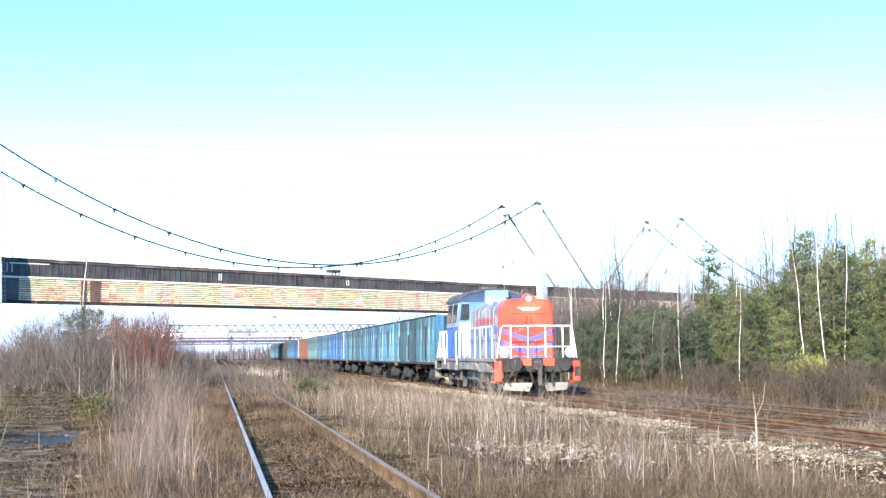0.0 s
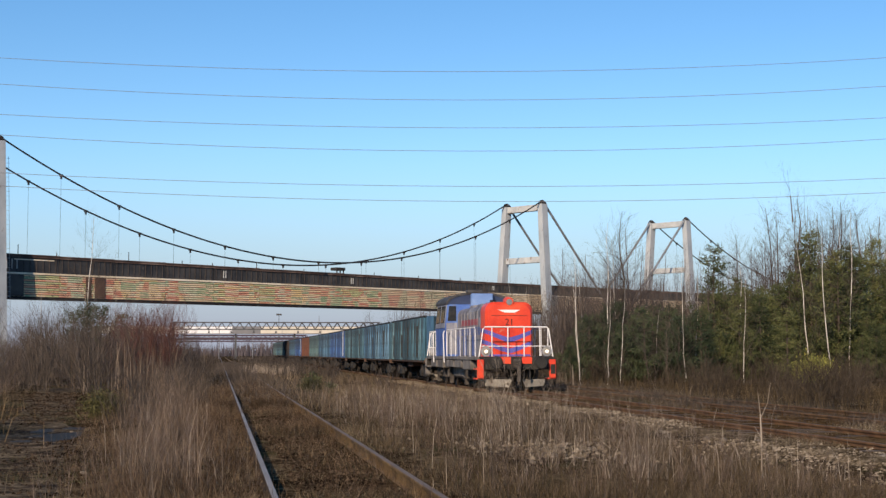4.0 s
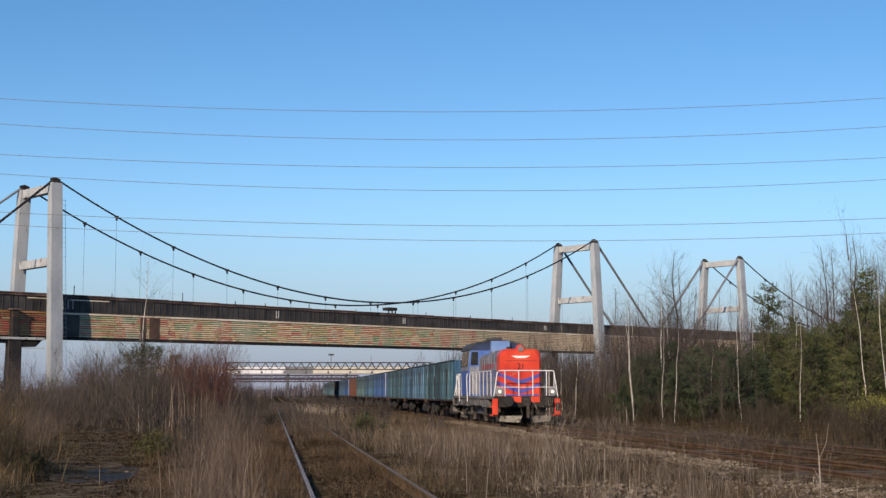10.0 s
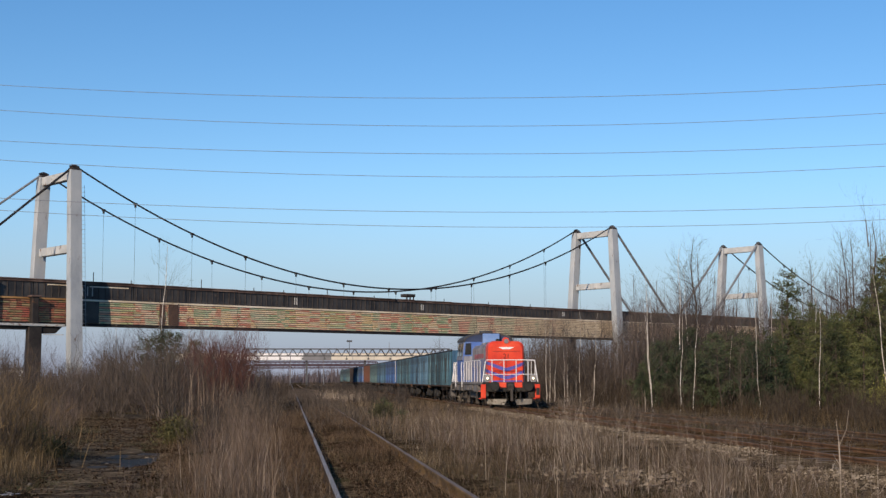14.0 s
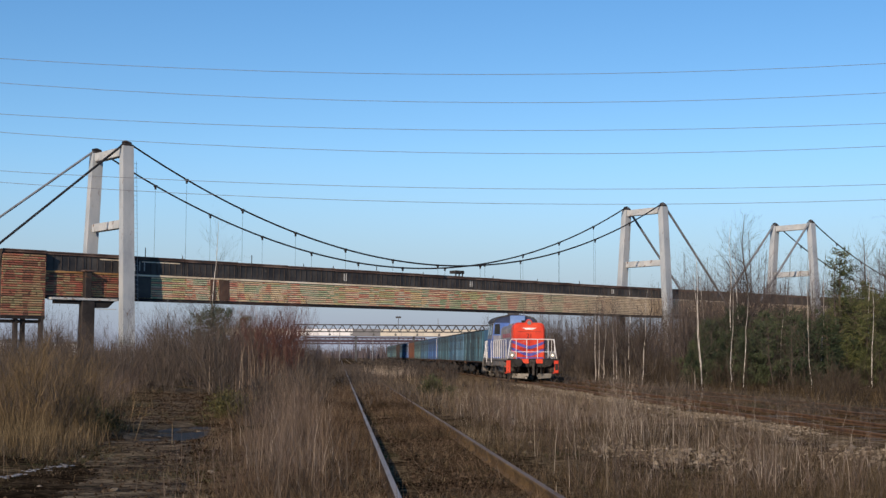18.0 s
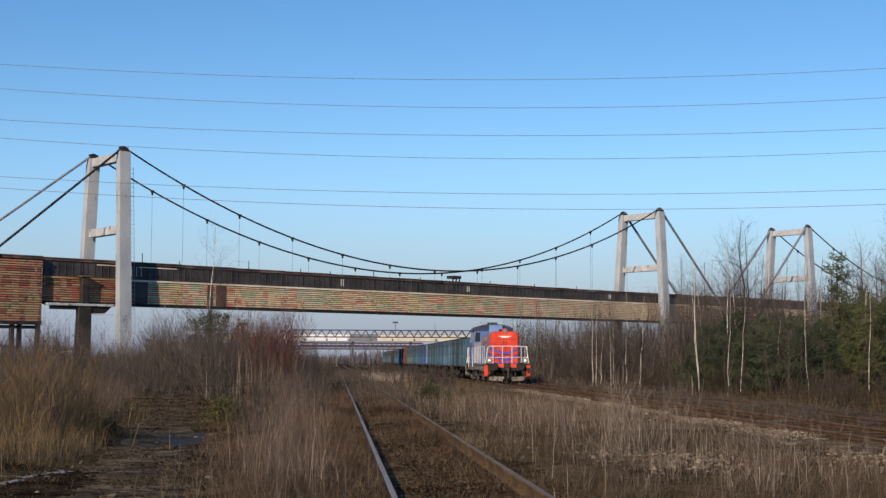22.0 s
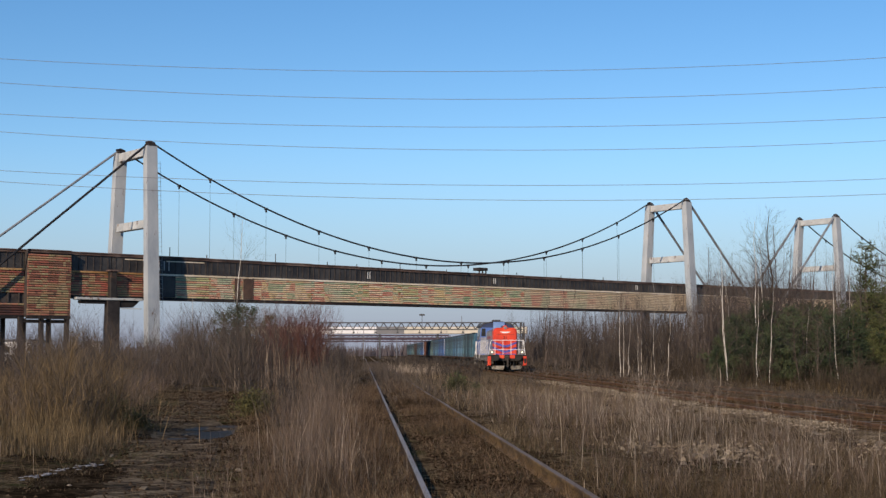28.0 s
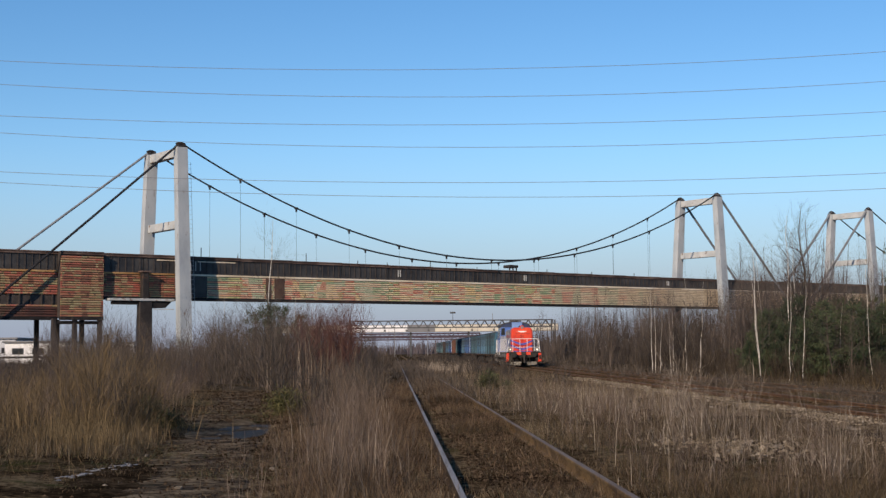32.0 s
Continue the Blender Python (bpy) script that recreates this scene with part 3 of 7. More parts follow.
CLAD_TAN = cladding("tan_boards", [(0.46, 0.34, 0.22), (0.6, 0.47, 0.32), (0.68, 0.56, 0.4), (0.58, 0.43, 0.28), (0.66, 0.54, 0.38)], 0.6, 0.68)
CLAD_RED = cladding("red_brown_boards", [(0.18, 0.085, 0.055), (0.36, 0.11, 0.075), (0.26, 0.25, 0.13), (0.42, 0.13, 0.09), (0.32, 0.31, 0.17), (0.4, 0.2, 0.11), (0.17, 0.17, 0.09), (0.38, 0.11, 0.08)], 1.6, 0.6, (0.09, 0.055, 0.042), 0.26)
CLAD_DULL = cladding("dull_red_boards", [(0.06, 0.03, 0.024), (0.11, 0.04, 0.032), (0.08, 0.06, 0.04), (0.13, 0.045, 0.035)], 1.6, 0.6, (0.05, 0.035, 0.028))
SHEET_RUST = material("rusty_sheet", [(0.05, 0.03, 0.024), (0.1, 0.058, 0.042), (0.16, 0.09, 0.06)], 0.85, scale=0.8)
LEDGE = material("pale_ledge", [(0.42, 0.32, 0.21), (0.7, 0.6, 0.45), (0.8, 0.73, 0.6)], 0.8, scale=0.25)
GLAZE = material("grimy_glazing", [(0.02, 0.02, 0.022), (0.045, 0.043, 0.042), (0.075, 0.07, 0.065)], 0.45, scale=0.7, bump=0.1, spots=(0.14, 0.11, 0.08), spot_scale=1.2, spot_cut=0.66)
MULLION = material("mullion_paint", [(0.032, 0.027, 0.026), (0.068, 0.057, 0.052)], 0.7)
GIRDER = material("black_girder", [(0.006, 0.006, 0.007), (0.02, 0.018, 0.017)], 0.8, scale=1.5)
OCHRE_LEDGE = material("ochre_ledge", [(0.2, 0.1, 0.04), (0.36, 0.2, 0.08), (0.46, 0.3, 0.15)], 0.8, scale=0.3)
ROOFING = material("rusty_roof_edge", [(0.045, 0.03, 0.027), (0.1, 0.064, 0.054), (0.2, 0.145, 0.12)], 0.85, scale=0.6)

gallery = thing("conveyor_gallery", "long enclosed conveyor gallery with peeling striped boards and dark glazing", "bridge", BR)
BAY, Y0, Y1 = 5.36, 1.0, 4.7


def roof_z(s):
    return 9.86 - 0.006 * max(0.0, min(60.0, s))


BAYS = [(1.0 + BAY * k, 1.0 + BAY * (k + 1), "bridge") for k in range(33)] + [(-2.85, 1.0, "bridge"), (-6.7, -2.85, "bridge"), (-10.35, -6.7, "block")]
BAYS += [(-15.7 - 5.35 * k, -10.35 - 5.35 * k, "low") for k in range(5)]      # taller transfer section on the one side
slat_len = {}
for s0, s1, sort in BAYS:
    near, low, size = s0 < 86, sort != "bridge", s1 - s0
    zb, zr = (4.42 if low else 6.14), roof_z(s0 + size / 2)
    y0 = 0.35 if sort == "block" else Y0
    zband = 9.62 if sort == "block" else 8.25
    core = Shape().span(s0, s1, y0 + 0.12, Y1, zb + 0.1, zr - 0.12)
    bay = part("bay", core, MULLION, gallery)
    part("roof", Shape().span(s0, s1 - 0.02, y0 - 0.12, Y1 + 0.12, zr - 0.12, zr, 0.03).span(s0, s1, y0 - 0.06, y0, zr - 0.26, zr - 0.13), ROOFING, bay, "flat roof with a rusty edge")
    part("bottom_beam", Shape().span(s0, s1, y0 - 0.04, y0 + 0.3, zb - 0.14, zb + 0.14), GIRDER, bay, "dark steel bottom girder")
    if sort != "block":
        gl = Shape().span(s0 + 0.05, s1 - 0.05, y0 + 0.06, y0 + 0.11, zband + 0.02, zr - 0.28)
        part("glazing", gl, GLAZE, bay, "dark grimy glazing band")
        mu = Shape().span(-0.03, 0.03, 0.0, 0.058, zband + 0.02, zr - 0.28).mesh("mullion", MULLION)
        count = max(2, round(size / 0.6)) if near else 2
        for q in range(count):
            part("mullion", mu, MULLION, bay, at=pose(s0 + size * (q + 0.5) / count, y0, 0))
        k = round((s0 - 1.0) / BAY)
        if k in (0, 4, 7, 11):
            for q in ((0.5, 0.95, 1.4) if k == 0 else (1.1, 1.35)):
                part("light_frame", Shape().span(s0 + q, s0 + q + 0.07, y0 - 0.01, y0 + 0.05, zband + 0.35, zr - 0.42), BEAM_PAINT, bay, "pale broken window frame")
        if s0 == -2.85 or k == 0 and not low:
            part("light_frame", Shape().span(s0 + 1.2, s1 - 0.5, y0 - 0.01, y0 + 0.05, zr - 0.48, zr - 0.4), LEDGE, bay, "pale lintel strip")
        part("ledge", Shape().span(s0, s1, y0 - 0.1, y0 + 0.1, zband - 0.1, zband + 0.05), OCHRE_LEDGE if s0 < 1 else LEDGE, bay, "pale top ledge of the boards")
    clad = CLAD_RED if s0 < 0 else (CLAD_MIXED if s0 < 42 else CLAD_FADED if s0 < 59 else CLAD_TAN)
    if near:
        n = 26 if sort == "block" else (18 if low else 10)
        h = (zband - 0.1 - zb - 0.14) / n
        key = (round(h, 4), round(size, 2), clad.name)
        if key not in slat_len:
            prof = [(0.12, 0.0), (0.0, 0.01), (-0.02, h * 0.4), (0.0, h * 0.72), (0.12, h * 0.76)]
            slat_len[key] = Shape().prism(prof, 0.02, size - 0.02, "x").mesh("slat", clad)
            slat_dull = Shape().prism(prof, 0.02, size - 0.02, "x").mesh("slat", CLAD_DULL)
        for q in range(n):
            if sort == "low" and q in (5, 6, 7, 8):
                continue                             # an open row between the boards
            low_slat = sort == "low" and q < 4
            part("slat", slat_dull if low_slat else slat_len[key], CLAD_DULL if low_slat else clad, gallery, at=pose(s0, y0, zb + 0.14 + q * h))
        if sort == "low":
            for q in np.arange(0.4, size, 0.9):
                part("post", Shape().span(s0 + q, s0 + q + 0.1, y0, y0 + 0.11, zb + 0.14 + 5 * h, zb + 0.14 + 9 * h), MULLION, bay)
    else:
        part("board", Shape().span(s0, s1, y0 + 0.02, y0 + 0.1, zb + 0.14, zband - 0.1), clad, bay)
# first patch paints the tower's cast shadow with GLAZE; the others are rusty sheet
for x, w in ((1.45, 1.6), (8.9, 0.5), (9.8, 1.0)):
    part("sheet_patch", Shape().span(x, x + w, Y0 - 0.07, Y0 - 0.04, 6.3, 8.2), GLAZE if x < 5 else SHEET_RUST, gallery, "dark patch on the boards, tower shadow at the tower, rusty sheet beyond")
# small cabin on the roof, roof stubs
part("roof_box", Shape().span(37.9, 39.1, 1.3, 2.3, 9.95, 10.25, 0.03).span(38.0, 38.1, 1.4, 1.5, 9.3, 9.96).span(38.9, 39.0, 1.4, 1.5, 9.3, 9.96).span(38.45, 38.55, 1.4, 1.5, 9.3, 9.96), STEEL_DARK, gallery, "small dark box on stilts")
for s, h in ((2.6, 0.8), (6.2, 0.3), (13.3, 0.75), (19.0, 0.3), (22.4, 0.25), (27.6, 0.5), (33.5, 0.2), (43.0, 0.3), (49.5, 0.25), (56.0, 0.3)):
    part("roof_stub", Shape().tube([(s, 1.2, roof_z(s) - 0.1), (s, 1.2, roof_z(s) + h)], 0.04, 6), STEEL_DARK, gallery)
# supports near the first tower
pier = thing("gallery_pier", "dark rusty steel pier under the conveyor gallery", "pier", BR @ pose(-3.0, 0.5, 0))
part("column", Shape().span(-0.58, 0.58, -0.3, 0.3, -0.1, 5.95, 0.05).span(-0.3, 0.28, -0.28, 0.28, 5.93, 8.3, 0.04), STEEL_DARK, pier)
part("cap", Shape().box((0, 0, 8.36), (0.9, 0.8, 0.14), 0.03), ROOFING, pier)
plat = thing("service_platform", "narrow pale steel service platform beside the tower", "platform", BR @ pose(0, 0, 0))
part("deck", Shape().span(-6.3, -0.45, 0.1, 0.9, 5.9, 6.1, 0.02), BEAM_PAINT, plat, "pale painted deck edge")
part("girder", Shape().span(-5.9, -3.62, 0.3, 0.8, 5.6, 5.88, 0.02), GIRDER, plat)
part("bracket", Shape().prism([(-2.38, 5.3), (-1.2, 5.34), (-0.62, 5.88), (-2.38, 5.88)], 0.3, 0.8), GIRDER, plat, "dark tapered bracket")
part("lower_rail", Shape().span(-2.3, -0.5, 0.2, 0.3, 5.2, 5.26), BEAM_PAINT, plat)
for s in (-6.85, -9.0, -10.75, -17.0, -22.0, -28.0):
    for y in (0.75, 4.4):
        po = thing("support_post", "dark steel post under the transfer section", "post", BR @ pose(s, y, 0), "posts under the gallery")
        part("shaft", Shape().box((0, 0, 2.1), (0.34, 0.36, 4.6), 0.03), STEEL_DARK, po)
        part("foot", Shape().box((0, 0, 0.1), (0.8, 0.8, 0.5), 0.05), TOWER_PAINT, po, "concrete foot")
part("cap_beam", Shape().span(-10.8, -6.8, 0.6, 0.9, 3.95, 4.22, 0.02), GIRDER, plat, "dark beam on top of the posts")
brace = thing("post_brace", "horizontal steel braces between the gallery posts", "brace", BR)
for y in (0.8, 4.4):
    part("bar", Shape().span(-28, -6.85, y - 0.06, y + 0.06, 1.25, 1.4), STEEL_DARK, brace)

# ---- train ----
LOCO_BLUE = material("loco_blue", [(0.03, 0.075, 0.25), (0.055, 0.13, 0.38), (0.1, 0.2, 0.46)], 0.5, scale=1.6, bump=0.05, spots=(0.16, 0.17, 0.2), spot_scale=1.4, spot_cut=0.57, stretch=(1, 1, 0.5))
LOCO_PALE = material("loco_pale_blue", [(0.1, 0.19, 0.4), (0.14, 0.25, 0.48), (0.2, 0.31, 0.52)], 0.5, scale=1.5, bump=0.05)
LOCO_GREY = material("loco_grey", [(0.1, 0.1, 0.125), (0.2, 0.2, 0.22), (0.32, 0.31, 0.31)], 0.6, scale=1.4, spots=(0.06, 0.055, 0.055), spot_scale=1.5, spot_cut=0.55, stretch=(1, 1, 0.5))
LOCO_RED = material("loco_red", [(0.52, 0.036, 0.02), (0.68, 0.058, 0.026), (0.76, 0.095, 0.042)], 0.42, scale=1.0, bump=0.04, spots=(0.52, 0.17, 0.12), spot_scale=1.7, spot_cut=0.6)
GABLE = material("dark_gable", [(0.02, 0.03, 0.07), (0.04, 0.06, 0.12)], 0.4, scale=1.5, bump=0.05)
LOCO_STRIPE = material("stripe_blue", [(0.07, 0.07, 0.3), (0.1, 0.1, 0.38)], 0.5, scale=2)
LOCO_BAND = material("loco_dull_red", [(0.26, 0.05, 0.07), (0.36, 0.075, 0.08)], 0.55, scale=1.2)
LOCO_DUST = material("dusty_grey_paint", [(0.13, 0.14, 0.18), (0.22, 0.235, 0.27), (0.33, 0.335, 0.35)], 0.7, scale=1.6, spots=(0.12, 0.13, 0.2), spot_scale=1.5, spot_cut=0.54, stretch=(1, 1, 0.4))
FRAME_GREY = material("underframe_grey", [(0.07, 0.065, 0.06), (0.15, 0.14, 0.13), (0.22, 0.2, 0.18)], 0.8, scale=1.6, bump=0.3)
RAILING = material("white_railing", [(0.68, 0.68, 0.68), (0.8, 0.8, 0.79)], 0.5, scale=3, bump=0)
CAB_GLASS = material("cab_glass", [(0.015, 0.018, 0.02), (0.03, 0.033, 0.036)], 0.08, bump=0)
BLACKENED = material("blackened_steel", [(0.012, 0.012, 0.012), (0.035, 0.033, 0.03)], 0.75, metal=0.2)
PLOUGH = material("plough_grey", [(0.16, 0.145, 0.12), (0.28, 0.26, 0.22), (0.42, 0.39, 0.34)], 0.8, scale=2.5, spots=(0.07, 0.055, 0.042), spot_scale=3, spot_cut=0.53)
LAMP_ON = glow("lamp_bulb_lit", (1.0, 0.92, 0.76), 1.1)
LAMP_GLASS = material("lamp_glass", [(0.2, 0.19, 0.17), (0.36, 0.34, 0.3)], 0.25, scale=9, bump=0)
ROOF_BLACK = material("sooty_roof", [(0.02, 0.02, 0.022), (0.05, 0.05, 0.052), (0.09, 0.088, 0.085)], 0.7, scale=1.5, bump=0.2)
GRIME = material("grimy_running_gear", [(0.025, 0.021, 0.018), (0.06, 0.052, 0.045), (0.13, 0.115, 0.1)], 0.85, scale=2.2, bump=0.4)
CHROME = material("lamp_rim", [(0.26, 0.26, 0.26), (0.42, 0.41, 0.4)], 0.35, metal=0.6)
WHITE = material("white_paint", [(0.7, 0.7, 0.7), (0.8, 0.8, 0.8)], 0.5)
WHEEL = material("wheel_steel", [(0.03, 0.026, 0.023), (0.08, 0.065, 0.055)], 0.7, metal=0.4)


def hood_profile(hw, z0, z1, r, n=5):
    pts = [(-hw, z0), (hw, z0)]
    for c, a0 in ((hw - r, 0.0), (-(hw - r), 90.0)):
        for i in range(n + 1):
            a = radians(a0 + 90 * i / n)
            pts.append((c + r * math.cos(a), z1 - r + r * math.sin(a)))
    return pts


def wheelset(parent, y, r=0.55):
    s = Shape()
    for sg in (-1, 1):
        s.tube([(sg * 0.69, 0, 0), (sg * 0.72, 0, 0)], [r + 0.03, r + 0.03], 20)
        s.tube([(sg * 0.72, 0, 0), (sg * 0.82, 0, 0)], [r, r - 0.005], 20)
        for k in range(4):
            a = math.pi * k / 2
            s.box((sg * 0.83, math.cos(a) * r * 0.55, math.sin(a) * r * 0.55), (0.03, 0.12, 0.12), 0.01)
    s.tube([(-0.7, 0, 0), (0.7, 0, 0)], 0.09, 8)
    return part("wheelset", s, WHEEL, parent, at=pose(0, y, r))


def bogie(parent, y, base, r, heavy=True):
    b = Shape()
    for sg in (-1, 1):
        b.span(sg * 0.95, sg * 1.08, y - base / 2 - 0.55, y + base / 2 + 0.55, r - 0.05, r + 0.28, 0.03)
        for w in (-1, 1):
            b.span(sg * 0.98, sg * 1.2, y + w * base / 2 - 0.19, y + w * base / 2 + 0.19, r - 0.2, r + 0.2, 0.05)
            b.tube([(sg * 1.1, y + w * base * 0.27, r + 0.0), (sg * 1.1, y + w * base * 0.27, r + 0.42)], 0.11, 8)
            if heavy:
                b.span(sg * 1.0, sg * 1.16, y + w * (base / 2 + 0.42) - 0.07, y + w * (base / 2 + 0.42) + 0.07, 0.12, r + 0.3)
        b.span(sg * 0.96, sg * 1.14, y - 0.3, y + 0.3, r - 0.22, r + 0.4, 0.04)
    b.span(-0.95, 0.95, y - 0.35, y + 0.35, r, r + 0.3)
    return part("bogie", b, GRIME if heavy else BLACKENED, parent)


def buffers(parent, y, sg, z=1.05):
    for x in (-0.875, 0.875):
        s = Shape().tube([(x, y, z), (x, y + sg * 0.35, z)], [0.13, 0.13], 12).tube([(x, y + sg * 0.3, z), (x, y + sg * 0.52, z)], [0.08, 0.08], 10)
        s.tube([(x, y + sg * 0.52, z), (x, y + sg * 0.56, z), (x, y + sg * 0.6, z)], [0.24, 0.25, 0.22], 16)
        part("buffer", s, BLACKENED, parent, "round black buffer")


def glyph(text, size, mat, name):
    cu = bpy.data.curves.new(name, "FONT")
    cu.body, cu.size, cu.align_x, cu.extrude = text, size, "CENTER", 0.002
    ob = bpy.data.objects.new(name, cu)
    me = bpy.data.meshes.new_from_object(ob)
    bpy.data.objects.remove(ob)
    me.materials.clear()
    me.materials.append(mat)
    me.name = name
    return me


# local: the end that faces the viewer is -y, rail level is z 0, the middle of the loco is y 0
loco = thing("locomotive", "red and blue diesel shunting locomotive with white railings, pushing wagons", "locomotive")
loco.scale = (1, 1, 1.03)
HALF = 6.52                                          # half of the frame without buffers
part("frame", Shape().span(-1.5, 1.5, -HALF, HALF, 1.13, 1.27, 0.02).span(-1.12, 1.12, -HALF, HALF, 0.85, 1.12), FRAME_GREY, loco, "grey underframe")
for y, w in ((-3.9, 1.7), (-1.8, 1.5), (0.3, 2.2), (2.7, 1.5), (4.6, 1.6)):
    for sg in (-1, 1):
        part("side_box", Shape().span(sg * 1.12, sg * 1.47, y - w / 2, y + w / 2, 0.7 + 0.12 * random.random(), 1.12, 0.03), FRAME_GREY, loco, "grey equipment box under the walkway")
# long hood
HF, HB = -5.35, 1.15
hood = part("hood", Shape().prism(hood_profile(0.93, 1.27, 3.28, 0.3), HF + 1.0, HB), LOCO_GREY, loco, "grey hood with louvres", smooth=False)
nose = Shape()
prof0, prof1, prof2 = hood_profile(0.96, 1.27, 3.36, 0.34), hood_profile(0.96, 1.27, 3.36, 0.34), hood_profile(0.86, 1.27, 3.24, 0.34)
n = len(prof0)
nose.v = [(a, HF + 1.02, b) for a, b in prof0] + [(a, HF + 0.14, b) for a, b in prof1] + [(a, HF, b) for a, b in prof2]
nose.f = [(j * n + i, j * n + (i + 1) % n, (j + 1) * n + (i + 1) % n, (j + 1) * n + i) for j in range(2) for i in range(n)] + [tuple(range(2 * n, 3 * n))]
nose_ob = part("nose", nose, LOCO_RED, loco, "bright red rounded nose of the hood")
for z in (1.9, 1.48):                              # V stripes on the nose front and its corners
    s = Shape()
    for sg in (-1, 1):
        low, high = [], []
        for q in range(7):                           # each arm bends a little upwards
            f = q / 6
            low.append((sg * 0.85 * f, z - 0.09 + 0.3 * f ** 1.25))
            high.append((sg * 0.85 * f, z + 0.1 + 0.27 * f ** 1.25))
        for (a, b), (c, d), (e, g), (k, m) in zip(low, low[1:], high[1:], high):
            s.add([(a, HF - 0.004, b), (c, HF - 0.004, d), (e, HF - 0.004, g), (k, HF - 0.004, m)], [(0, 1, 2, 3)])
        s.add([(sg * 0.86, HF - 0.002, z + 0.21), (sg * 0.964, HF + 0.14, z + 0.25), (sg * 0.964, HF + 0.14, z + 0.41), (sg * 0.86, HF - 0.002, z + 0.37)], [(0, 1, 2, 3)])
        s.add([(sg * 0.964, HF + 0.14, z + 0.25), (sg * 0.964, HF + 1.0, z + 0.3), (sg * 0.964, HF + 1.0, z + 0.46), (sg * 0.964, HF + 0.14, z + 0.41)], [(0, 1, 2, 3)])
    part("stripe", s, LOCO_STRIPE, nose_ob, "blue chevron stripe")
part("stripe", Shape().span(-0.84, 0.84, HF - 0.005, HF - 0.001, 1.28, 1.35), LOCO_STRIPE, nose_ob, "blue band")
part("dust", Shape().prism([(-0.62, 3.372), (0.62, 3.372), (0.62, 3.378), (-0.62, 3.378)], HF + 0.18, HF + 1.0), LOCO_DUST, nose_ob, "grey dust on top of the nose")
part("number", glyph("21", 0.36, STEEL_DARK, "number"), None, nose_ob, "painted dark number", pose(0.0, HF - 0.008, 2.47, 90, 0, 0))
part("emblem", Shape().add([(-0.45, HF - 0.02, 3.06), (0.45, HF - 0.02, 3.06), (0.2, HF - 0.02, 2.95), (-0.2, HF - 0.02, 2.95)] + [(-0.45, HF + 0.03, 3.06), (0.45, HF + 0.03, 3.06), (0.2, HF + 0.03, 2.95), (-0.2, HF + 0.03, 2.95)],
     [(0, 1, 2, 3), (0, 4, 5, 1), (1, 5, 6, 2), (2, 6, 7, 3), (3, 7, 4, 0)]), WHITE, nose_ob, "white winged plate")
sl = Shape()
for k in range(2):
    sl.span(-0.72, 0.72, HF - 0.012, HF + 0.02, 2.83 - k * 0.46, 2.845 - k * 0.46)
sl.span(-0.008, 0.008, HF - 0.012, HF + 0.02, 1.32, 2.4)
part("panel_joint", sl, STEEL_DARK, nose_ob)
lampb = Shape().tube([(0, HF + 0.3, 3.38), (0, HF - 0.02, 3.36)], [0.2, 0.17], 16)
tl = part("top_lamp", lampb, LOCO_RED, loco, "red top headlamp housing")
part("lens", Shape().tube([(0, HF - 0.02, 3.36), (0, HF - 0.045, 3.36)], [0.13, 0.11], 16), CHROME, tl, "unlit round lens")
for sg in (-1, 1):
    part("middle_band", Shape().span(sg * 0.931, sg * 0.939, HF + 1.03, HB - 0.15, 2.13, 2.46), LOCO_BLUE, hood, "dark blue band along the hood")
    for q in range(3):
        part("lettering_bar", Shape().span(sg * 0.931, sg * 0.95, HF + 1.12 + 0.15 * q, HF + 1.22 + 0.15 * q, 2.42, 2.8), LOCO_DUST, hood, "pale painted mark")
    part("upper_band", Shape().span(sg * 0.931, sg * 0.942, HF + 1.75, HB - 0.9, 2.52, 2.76), LOCO_BAND, hood, "dull red band")
    for q in range(8):
        d0 = HF + 1.03 + 0.67 * q
        part("side_door", Shape().span(sg * 0.931, sg * 0.948, d0, d0 + 0.62, 1.3, 2.1, 0.004), (LOCO_GREY, LOCO_DUST, LOCO_BLUE, LOCO_GREY, LOCO_DUST, LOCO_BLUE, LOCO_GREY, LOCO_BLUE)[q], hood, "dirty hood door")
    dj = Shape()
    for y in np.arange(HF + 1.1, HB - 0.1, 0.72):
        dj.span(sg * 0.93, sg * 0.955, y, y + 0.03, 1.35, 3.06)
        for q in range(5):
            dj.span(sg * 0.93, sg * 0.957, y + 0.12, y + 0.6, 2.18 + q * 0.065, 2.2 + q * 0.065)
    part("louvres", dj, LOCO_GREY, hood)
for y in (-3.6, -1.9, -0.2):
    part("roof_vent", Shape().box((0, y, 3.32), (1.1, 1.0, 0.16), 0.05), LOCO_GREY, loco)
part("exhaust", Shape().tube([(0.25, -0.9, 3.25), (0.25, -0.9, 3.6)], 0.13, 10), BLACKENED, loco, "short exhaust stack")
